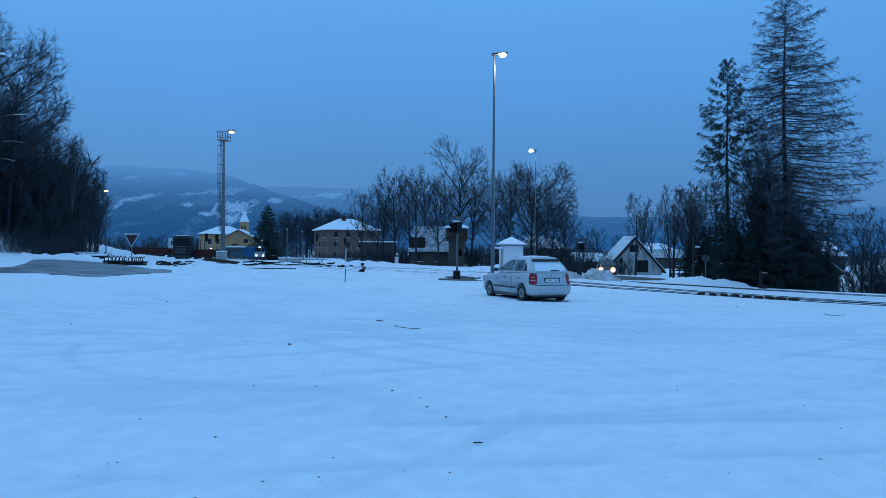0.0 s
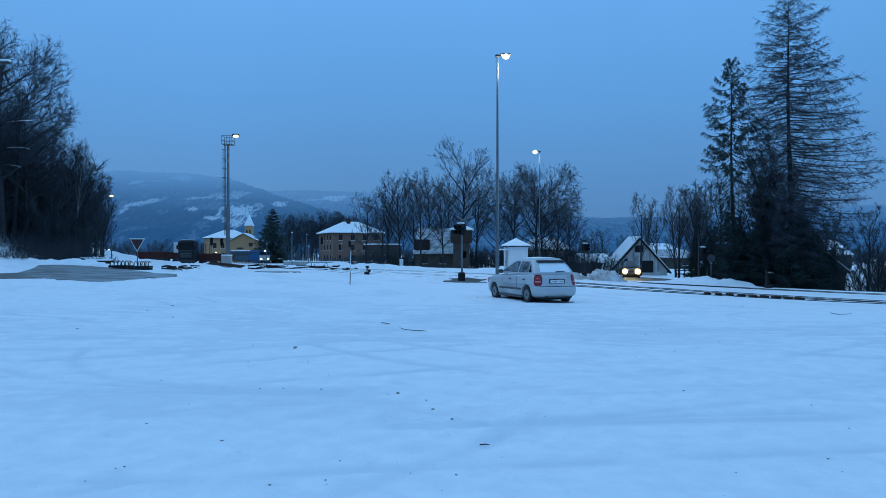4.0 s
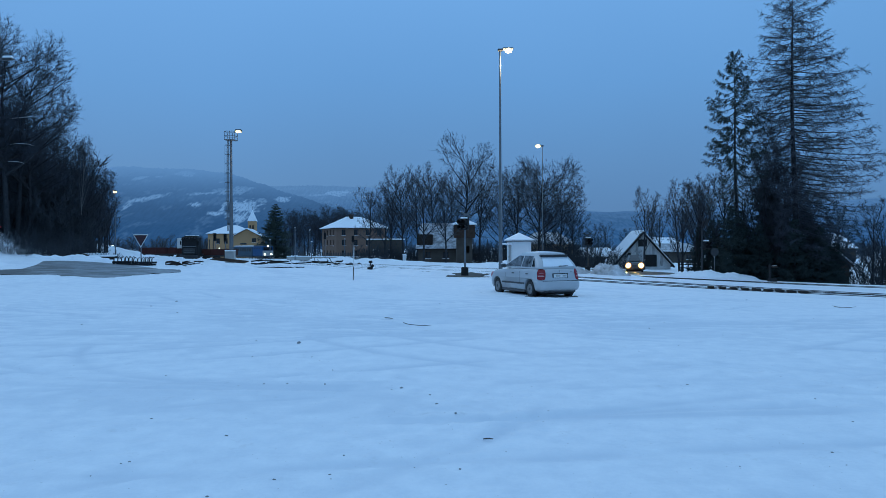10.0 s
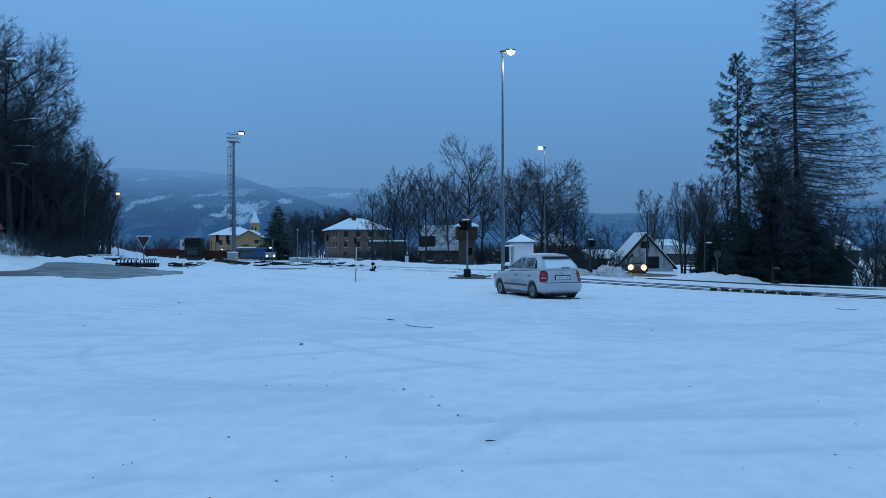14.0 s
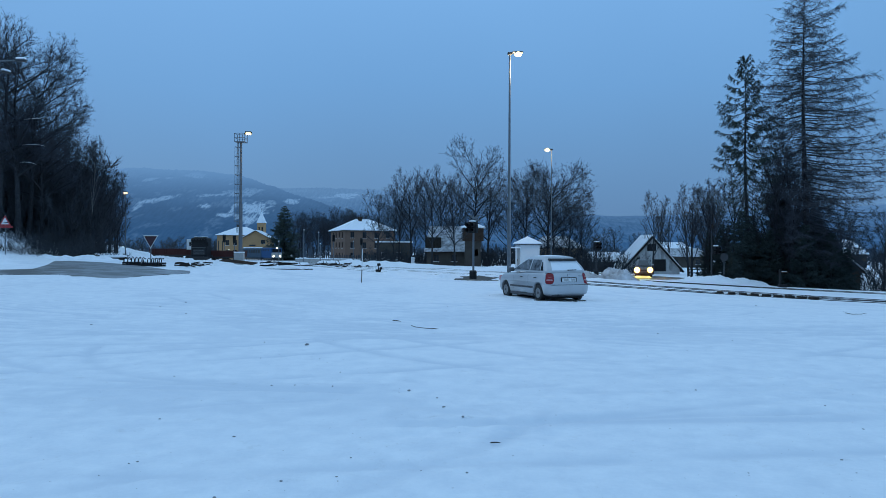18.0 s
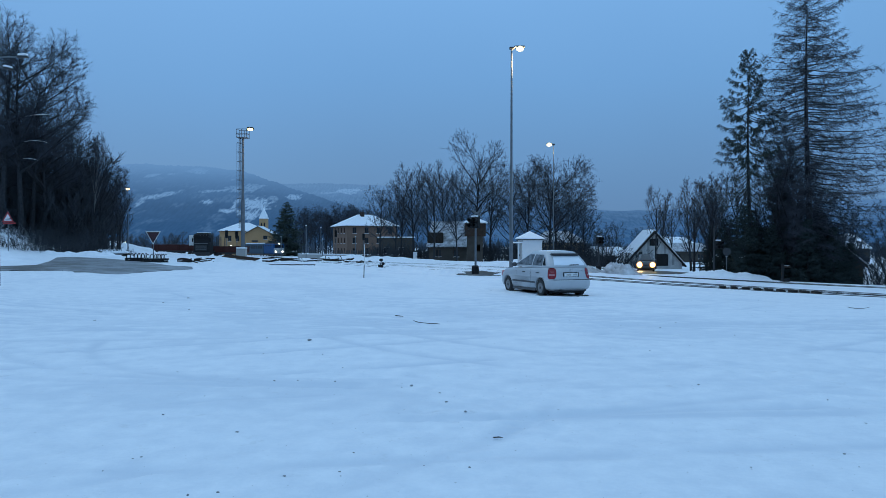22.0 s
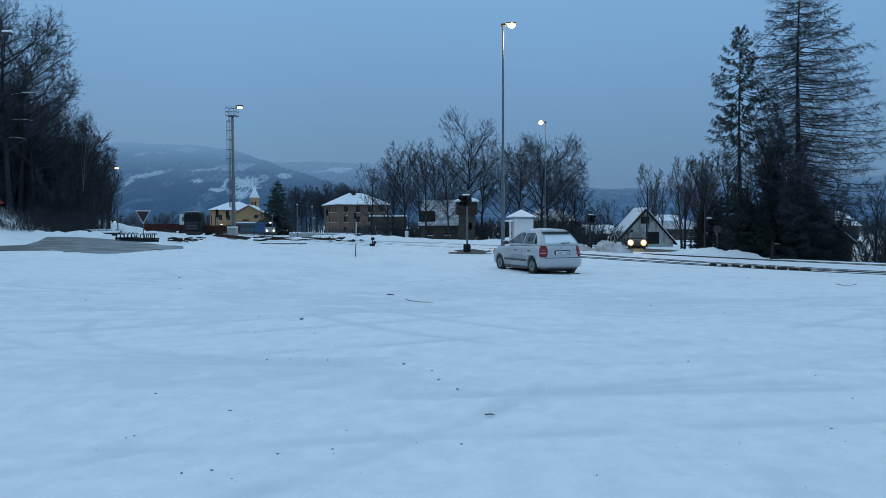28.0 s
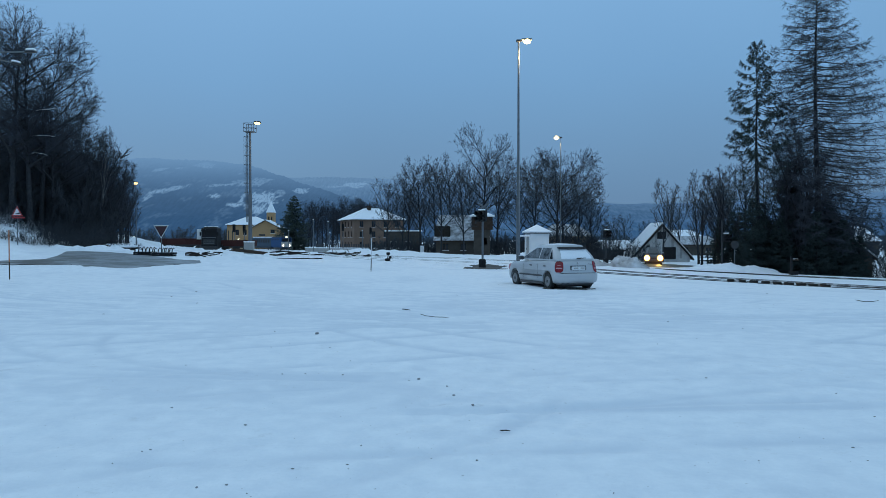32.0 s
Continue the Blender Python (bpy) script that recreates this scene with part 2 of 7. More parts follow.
# ---- building blocks ----
class Geo:
    """Collects vertices and faces of one mesh."""

    def __init__(self):
        self.v, self.f = [], []

    def add(self, vs, fs):
        k = len(self.v)
        self.v.extend(tuple(p) for p in vs)
        self.f.extend(tuple(i + k for i in q) for q in fs)
        return self

    def box(self, c, s, cut=0.0, rz=0.0):
        x, y, z = (a / 2 for a in s)
        co, si = math.cos(radians(rz)), math.sin(radians(rz))
        cut = min(cut, x * 0.9, y * 0.9, z * 0.9)
        if cut <= 0:
            pts = [(a * x, b * y, d * z) for a in (-1, 1) for b in (-1, 1) for d in (-1, 1)]
            fs = [(0, 1, 3, 2), (4, 6, 7, 5), (0, 4, 5, 1), (2, 3, 7, 6), (0, 2, 6, 4), (1, 5, 7, 3)]
        else:
            pts, fs, idx = [], [], {}
            for a in (-1, 1):
                for b in (-1, 1):
                    for d in (-1, 1):
                        for ax in range(3):
                            h = [x - cut, y - cut, z - cut]
                            h[ax] += cut
                            idx[a, b, d, ax] = len(pts)
                            pts.append((a * h[0], b * h[1], d * h[2]))
                        fs.append((idx[a, b, d, 0], idx[a, b, d, 1], idx[a, b, d, 2]))
            ring = [(-1, -1), (1, -1), (1, 1), (-1, 1)]
            for ax in range(3):
                o1, o2 = (ax + 1) % 3, (ax + 2) % 3
                for sgn in (-1, 1):
                    q = []
                    for r1, r2 in ring:
                        k = [0, 0, 0]
                        k[ax], k[o1], k[o2] = sgn, r1, r2
                        q.append(idx[(*k, ax)])
                    fs.append(tuple(q))
                for r1, r2 in ring:
                    k0, k1 = [0, 0, 0], [0, 0, 0]
                    k0[ax], k1[ax] = -1, 1
                    k0[o1] = k1[o1] = r1
                    k0[o2] = k1[o2] = r2
                    fs.append((idx[(*k0, o1)], idx[(*k1, o1)], idx[(*k1, o2)], idx[(*k0, o2)]))
        return self.add([(p[0] * co - p[1] * si + c[0], p[0] * si + p[1] * co + c[1], p[2] + c[2]) for p in pts], fs)

    def tube(self, pts, radii, sides=6, cap=True):
        k = len(self.v)
        pts = [Vector(p) for p in pts]
        for i, p in enumerate(pts):
            d = pts[min(i + 1, len(pts) - 1)] - pts[max(i - 1, 0)]
            d = d.normalized() if d.length > 1e-9 else Vector((0, 0, 1))
            u = d.cross(Vector((0.0, 0.0, 1.0)) if abs(d.z) < 0.9 else Vector((1.0, 0.0, 0.0))).normalized()
            w = d.cross(u)
            for s in range(sides):
                a = 2 * math.pi * s / sides
                self.v.append(tuple(p + (u * math.cos(a) + w * math.sin(a)) * radii[i]))
        for i in range(len(pts) - 1):
            for s in range(sides):
                a, b = k + i * sides + s, k + i * sides + (s + 1) % sides
                self.f.append((a, b, b + sides, a + sides))
        if cap:
            self.f.append(tuple(range(k, k + sides))[::-1])
            self.f.append(tuple(range(k + (len(pts) - 1) * sides, k + len(pts) * sides)))
        return self

    def spike(self, p, d, r):
        """A thin three-sided twig from p along d."""
        k = len(self.v)
        u = d.cross(Vector((0.31, 0.17, 0.93))).normalized() * r
        w = d.cross(u).normalized() * r
        self.v.extend((tuple(p + u), tuple(p - u * 0.5 + w * 0.87), tuple(p - u * 0.5 - w * 0.87), tuple(p + d)))
        self.f.extend(((k, k + 1, k + 3), (k + 1, k + 2, k + 3), (k + 2, k, k + 3)))

    def mesh(self, name, material, smooth=False):
        me = bpy.data.meshes.new(name)
        me.from_pydata(self.v, [], self.f)
        me.materials.append(material)
        if smooth:
            bm = bmesh.new()
            bm.from_mesh(me)
            bmesh.ops.recalc_face_normals(bm, faces=bm.faces)
            bm.to_mesh(me)
            bm.free()
            me.polygons.foreach_set("use_smooth", [True] * len(me.polygons))
        return me


def part(name, geo, material, parent, label="", smooth=False, m=None):
    ob = new(name, geo.mesh(name, material, smooth))
    ob.parent = parent
    if m:
        ob.matrix_basis = m
    return tagged(ob, label)


def thing(name, label, category, m, group="", kind=""):
    ob = new(name)
    ob.empty_display_size = 0.2
    ob.matrix_basis = m
    return tagged(ob, label, category, group, kind)


def single(name, geo, material, label, category, m=None, group="", kind="", smooth=False):
    ob = new(name, geo.mesh(name, material, smooth))
    if m:
        ob.matrix_basis = m
    return tagged(ob, label, category, group, kind)


# ---- the lie of the land ----
def soft(v, w):
    return w * np.logaddexp(0, np.asarray(v, float) / w)


def step(v, a, b):
    k = np.clip((np.asarray(v, float) - a) / (b - a), 0, 1)
    return k * k * (3 - 2 * k)


def ground_z(x, y):
    """The height of the ground: level before the eye, rising on the left to a wooded bank, falling on the right and far away."""
    x, y = np.asarray(x, float), np.asarray(y, float)
    rise = 0.036 * soft(-x - 4, 3) * step(y, 12, 40) * (1 - 0.85 * step(y, 47, 78))
    bank = 4.0 * np.tanh(0.50 * soft(-x - 31 - 0.22 * np.maximum(y - 55, 0), 1.6) / 4.0) * step(y, 44, 58) * (1 - step(y, 100, 130))
    fall = -1.3 * np.tanh(0.06 * soft(x - 4, 2) / 1.3) * step(y, 14, 34)
    edge = -1.5 * step(y - 55 + 0.62 * (x - 20), 1.5, 6) * step(x, 23, 27)
    away = -2.6 * (1 - np.exp(-soft(y - 72, 8) / 110))
    return np.minimum(rise, 2.0) + bank + fall * (1 - 0.5 * step(y, 90, 160)) + edge * (1 - step(y, 66, 82)) + away


def gz(x, y):
    return float(ground_z(x, y))


def value_noise(x, y, seed):
    xi, yi = np.floor(x).astype(np.int64), np.floor(y).astype(np.int64)
    xf, yf = x - xi, y - yi
    xf, yf = xf * xf * (3 - 2 * xf), yf * yf * (3 - 2 * yf)

    def h(a, b):
        k = (a * 374761393 + b * 668265263 + seed * 1442695041) & 0x7FFFFFFF
        k = ((k ^ (k >> 13)) * 1274126177) & 0x7FFFFFFF
        return ((k ^ (k >> 16)) & 0xFFFF) / 65535.0

    return (h(xi, yi) * (1 - xf) + h(xi + 1, yi) * xf) * (1 - yf) + (h(xi, yi + 1) * (1 - xf) + h(xi + 1, yi + 1) * xf) * yf


# ruts pressed by tyres into the snow: centre, radius, from and to angle
RUTS = [(-1.0, 16.5, 9.6, 190, 330), (-1.2, 16.6, 8.1, 195, 325), (9.0, 34.0, 19.5, 200, 290), (9.0, 34.0, 21.0, 200, 290),
        (4.0, 40.0, 26.0, 215, 300), (4.0, 40.0, 24.6, 215, 300),
        (2.0, 60.0, 38.0, 250, 300), (2.0, 60.0, 39.5, 250, 300)]


RUTS += [(5, 75, 58.0, 240, 300), (5, 75, 59.5, 240, 300), (2, 95, 80.0, 245, 290), (2, 95, 81.5, 245, 290), (22, 60, 47.0, 230, 290), (22, 60, 48.5, 230, 290),
         (-6, 30, 13.5, 200, 320), (-6, 30, 15.0, 200, 320), (-1.5, 13.2, 4.6, 185, 290), (-1.5, 13.2, 6.1, 185, 290), (-6, 10, 6.0, 290, 350), (-6, 10, 7.4, 290, 350)]
rut_rnd = random.Random(17)
for _ in range(20):
    rut_r, rut_a = rut_rnd.uniform(8, 60), radians(rut_rnd.uniform(235, 300))
    rut_x, rut_y = rut_rnd.uniform(-6, 9), rut_rnd.uniform(6, 20)
    for rut_w in (0.0, 1.45):
        RUTS.append((rut_x - rut_r * math.cos(rut_a), rut_y - rut_r * math.sin(rut_a), rut_r + rut_w, math.degrees(rut_a) - min(60, 900 / rut_r), math.degrees(rut_a) + min(60, 900 / rut_r)))


def rut_profile(x, y, cx, cy, r, a0, a1):
    """Distance from a rut's middle and how clearly it is pressed there."""
    d = np.hypot(x - cx, y - cy) - r + 0.25 * (value_noise(x * 0.4, y * 0.4, 12) - 0.5)
    a = np.degrees(np.arctan2(y - cy, x - cx)) % 360
    fade = min(12, (a1 - a0) / 4)
    return d, step(a, a0, a0 + fade) * (1 - step(a, a1 - fade, a1)) * (0.12 + 0.88 * step(value_noise(x * 0.6, y * 0.6, 21) + 0.4 * value_noise(x * 2.5, y * 2.5, 22), 0.45, 1.0))


def packed(x, y):
    """How far tyres and feet have pressed the snow, from 0 to 1."""
    k = 0.5 * step(value_noise(x * 0.5 + 9, y * 0.5, 31) + 0.55 * value_noise(x * 2.3, y * 2.3, 32) + 0.3 * value_noise(x * 6, y * 6, 33), 0.95, 1.35)
    for rut in RUTS:
        d, on = rut_profile(x, y, *rut)
        k = np.maximum(k, on * 0.9 * np.exp(-(d / 0.13) ** 2))
    return np.clip(k * (1 - step(np.hypot(x, y), 60, 110)), 0, 1)


def relief(x, y):
    near = 1 - step(np.hypot(x, y), 35, 60)
    z = 0.010 * (value_noise(x * 0.22, y * 0.22, 3) - 0.5) + 0.004 * (value_noise(x * 0.8, y * 0.8, 5) - 0.5)
    rough = 0.35 + 0.9 * step(value_noise(x * 0.3, y * 0.3, 48), 0.3, 0.7)
    z = z + near * rough * (0.006 * (value_noise(x * 1.7, y * 1.7, 8) - 0.5) + 0.009 * (value_noise(x * 3.3, y * 3.3, 18) - 0.5) + 0.011 * (value_noise(x * 7.5, y * 7.5, 9) - 0.5))
    # trodden, crumbly places
    crumbly = step(value_noise(x * 0.45, y * 0.45, 41) + 0.4 * value_noise(x * 1.4, y * 1.4, 42), 0.55, 1.05)
    z = z + near * crumbly * (0.020 * (value_noise(x * 4.2, y * 4.2, 43) - 0.5) + 0.020 * (value_noise(x * 9.5, y * 9.5, 44) - 0.5))
    for rut in RUTS:
        d, on = rut_profile(x, y, *rut)
        z = z + near * on * (-0.013 * np.exp(-(d / 0.11) ** 4) + 0.006 * np.exp(-((np.abs(d) - 0.22) / 0.09) ** 2))
    return z


# heaps that the plough left: x, y, half length, half width, height, turn
HEAPS = [(11.9, 52.0, 2.2, 1.4, 0.25, -10), (20.6, 56.5, 3.6, 1.6, 0.35, -8), (25.5, 57.0, 3.0, 1.5, 0.30, -10),
         (-12.0, 40.5, 2.6, 1.2, 0.25, 25), (-15.6, 30.2, 3.0, 0.9, 0.15, 10), (-24.0, 30.5, 5.0, 1.2, 0.18, 0), (-27.0, 34.0, 3.0, 1.4, 0.25, 20),
         (1.0, 43.0, 3.5, 0.9, 0.20, 5), (-3.0, 44.5, 2.5, 0.9, 0.18, 0), (-11.0, 92.0, 9.0, 1.6, 0.7, 0),
         (7.0, 62.0, 6.0, 1.6, 0.55, 0), (-25.5, 51.5, 5.0, 0.7, 0.14, -20)]


def heaps(x, y):
    z = np.zeros_like(x)
    for hx, hy, a, b, h, turn in HEAPS:
        c, s = math.cos(radians(turn)), math.sin(radians(turn))
        u, v = ((x - hx) * c + (y - hy) * s) / a, (-(x - hx) * s + (y - hy) * c) / b
        k = np.exp(-(u * u + v * v) * 1.3)
        z = z + h * k * (0.55 + 0.9 * value_noise(x * 1.1, y * 1.1, int(abs(hx) * 10)) + 0.25 * (value_noise(x * 3.5, y * 3.5, 77) - 0.5))
    return z


def surfaces(x, y):
    """The height of the snow at many places."""
    x, y = np.asarray(x, float), np.asarray(y, float)
    return ground_z(x, y) + relief(x, y) * (1 - step(np.hypot(x, y), 150, 300)) + heaps(x, y)


def surface(x, y):
    return float(surfaces(np.array([x]), np.array([y]))[0])


def lay_ground():
    fan = np.radians(np.concatenate([np.arange(-180, -42, 6.0), np.arange(-42, 42, 0.19), np.arange(42, 180, 6.0)]))
    rings = np.concatenate([[0.4, 1.0, 2.0, 3.0], np.geomspace(3.6, 30, 400), np.geomspace(30.3, 130, 150), np.geomspace(150, 4800, 26)])
    a, r = np.meshgrid(fan, rings)
    x, y = r * np.sin(a), r * np.cos(a)
    z = ground_z(x, y) + relief(x, y) * (1 - step(r, 150, 300)) + heaps(x, y)
    v = np.stack([x, y, z], -1).reshape(-1, 3)
    nr, nf = len(rings), len(fan)
    i, j = np.meshgrid(np.arange(nr - 1), np.arange(nf), indexing="ij")
    k = (j + 1) % nf
    quads = np.stack([i * nf + j, i * nf + k, (i + 1) * nf + k, (i + 1) * nf + j], -1).reshape(-1, 4)
    me = bpy.data.meshes.new("ground")
    faces = quads[:, ::-1].tolist() + [tuple(range(nf))]
    me.from_pydata(v.tolist(), [], faces)
    me.materials.append(SNOW)
    me.attributes.new("packed", "FLOAT", "POINT").data.foreach_set("value", packed(x, y).reshape(-1))
    me.polygons.foreach_set("use_smooth", [True] * len(me.polygons))
    tagged(new("ground", me), "snow-covered ground with shallow tyre ruts", "snow", kind="structure")


lay_ground()

ice_ramp = next(node for node in ICE.node_tree.nodes if node.type == "VALTORGB").color_ramp.elements
ice_ramp[0].position, ice_ramp[1].position = 0.56, 0.92


def drape(name, near, far, material, label, category, n=60, k=14, lift=0.035, ragged=0.6):
    """A sheet between two lines of points on the ground, with a ragged edge."""
    def along(line, u):
        u = u * (len(line) - 1)
        i = min(int(u), len(line) - 2)
        return [line[i][c] + (line[i + 1][c] - line[i][c]) * (u - i) for c in (0, 1)]
    g = Geo()
    vs, fs = [], []
    for i in range(n + 1):
        a, b = along(near, i / n), along(far, i / n)
        for j in range(k + 1):
            e = j / k
            rag = ragged * (noise.noise((i * 0.35, e * 1.5, 3.1)) if j in (0, k) else 0)
            d = Vector((b[0] - a[0], b[1] - a[1]))
            d = d.normalized() if d.length > 0 else Vector((0, 1))
            x, y = a[0] + (b[0] - a[0]) * e + d.x * rag, a[1] + (b[1] - a[1]) * e + d.y * rag
            vs.append((x, y, lift - (0.08 if j in (0, k) else 0)))
    for i in range(n):
        for j in range(k):
            q = i * (k + 1) + j
            fs.append((q, q + k + 1, q + k + 2, q + 1))
    arr = np.array(vs)
    arr[:, 2] += surfaces(arr[:, 0], arr[:, 1])
    g.add(arr.tolist(), fs)
    return single(name, g, material, label, category, kind="structure", smooth=True)


drape("road_1", [(-21.4, 31.2), (-19.4, 31.8), (-18.0, 33.0), (-17.2, 32.6), (-16.0, 30.6), (-15.1, 30.5), (-14.6, 31.5), (-14.4, 33.9), (-14.0, 36.3), (-13.7, 38.0)], [(-21.8, 34.2), (-21.0, 36.3), (-22.6, 40.2), (-25.8, 46.8), (-25.5, 49.0), (-23.7, 48.6), (-21.5, 47.1), (-18.5, 44.0), (-15.7, 40.5), (-14.1, 39.0)],
      ICE, "icy grey side road with meltwater", "road", n=150, k=30, ragged=1.2)
drape("road_2", [(13.5, 57), (17, 58.5), (21, 60.5), (24, 62)], [(14, 84), (20, 84), (24, 70), (26.5, 64)], ASPHALT, "wet asphalt road cleared of snow", "road", ragged=0.3)
drape("road_3", [(0.2, 39.3), (1.4, 38.8), (2.6, 39.6)], [(0.4, 42.6), (1.5, 43.0), (3.2, 42.5)], ASPHALT, "bare wet asphalt round a signal post", "road", n=44, k=8, lift=0.03, ragged=0.9)


# thin dark sheet on the snow at the parked car's rear
drape("road_4", [(2.75, 24.0), (3.4, 23.75), (4.0, 23.85), (4.3, 24.0), (4.55, 24.2)], [(2.85, 24.5), (3.5, 24.2), (4.1, 24.45), (4.35, 24.6), (4.6, 24.6)], ASPHALT, "dark ragged patch on the snow under the parked car", "road", n=40, k=6, lift=0.012, ragged=0.35)


# ---- rough heaps of ploughed snow ----
def snowdrift(x, y, a, b, h, turn, seed, label, material):
    nu, nv = 46, 30
    vs, fs = [], []
    c, q = math.cos(radians(turn)), math.sin(radians(turn))
    for i in range(nu + 1):
        for j in range(nv + 1):
            u, v = 2 * i / nu - 1, 2 * j / nv - 1
            r = math.hypot(u, v)
            px, py = x + a * u * c - b * v * q, y + a * u * q + b * v * c
            k = max(0.0, 1 - r ** 1.7)
            bump = 0.55 + 0.55 * noise.noise((px * 0.9, py * 0.9, seed)) + 0.35 * abs(noise.noise((px * 2.6, py * 2.6, seed))) + 0.16 * noise.noise((px * 7, py * 7, seed))
            vs.append((px, py, -0.06 + h * k ** 0.8 * bump * 1.25 + 0.05 * k * noise.noise((px * 14, py * 14, seed))))
    for i in range(nu):
        for j in range(nv):
            p = i * (nv + 1) + j
            if max(math.hypot(2 * ii / nu - 1, 2 * jj / nv - 1) for ii in (i, i + 1) for jj in (j, j + 1)) < 1.12:
                fs.append((p, p + nv + 1, p + nv + 2, p + 1))
    arr = np.array(vs)
    arr[:, 2] += surfaces(arr[:, 0], arr[:, 1])
    single("snowdrift", Geo().add(arr.tolist(), fs), material, label, "snowdrift", group="heaps of ploughed snow", smooth=True)


for k, (x, y, a, b, h, turn) in enumerate([(12.0, 51.6, 1.5, 1.1, 1.0, -10), (10.0, 52.4, 1.3, 0.9, 0.45, 5), (20.2, 56.2, 2.6, 1.2, 0.42, -8), (23.4, 56.6, 2.2, 1.1, 0.28, -10)]):
    snowdrift(x, y, a, b, h, turn, k * 3.3, "grey dirty heap of ploughed snow by the road" if k < 2 else "rounded heap of ploughed snow by the road", SNOW_DIRTY if k < 2 else SNOW_CAP)
for k, (x, y, a, b, h, turn) in enumerate([(-12.2, 40.2, 2.4, 1.2, 0.42, 25), (-14.6, 46.9, 2.0, 0.9, 0.35, 8), (-31.6, 49.6, 2.0, 0.8, 0.14, 30), (3.9, 39.4, 1.4, 0.6, 0.28, 10), (-0.8, 40.6, 1.1, 0.6, 0.25, 0), (-27.6, 61, 2.0, 1.2, 0.25, 0), (-23.5, 53.5, 3.0, 0.9, 0.2, 8), (-16.5, 52.8, 2.6, 1.0, 0.14, 5)]):
    snowdrift(x, y, a, b, h, turn, 40 + k * 2.1, "lumpy heap of cleared snow", SNOW_CAP)


for k, (x, y, a, b, h, turn) in enumerate([(-39.5, 101.5, 7.0, 1.6, 0.75, 2), (-32.0, 101.0, 5.5, 1.5, 0.7, -3), (-2.6, 43.6, 2.2, 0.8, 0.30, -25), (-0.4, 41.8, 1.6, 0.6, 0.32, -20), (3.4, 40.6, 1.4, 0.6, 0.36, 15), (-8.5, 47.0, 2.6, 0.8, 0.22, -8), (-27.0, 39.5, 3.6, 1.4, 0.42, 12), (-23.4, 31.0, 3.2, 0.9, 0.24, 5), (-29.5, 46.0, 3.2, 1.2, 0.28, -10), (-25.2, 51.4, 2.6, 0.8, 0.32, -12), (-26.4, 56.2, 2.2, 1.2, 0.38, 10), (-28.4, 51.6, 3.0, 0.7, 0.30, -6)]):
    snowdrift(x, y, a, b, h, turn, 70 + k * 2.7, "rough ridge of ploughed snow", SNOW_CAP)


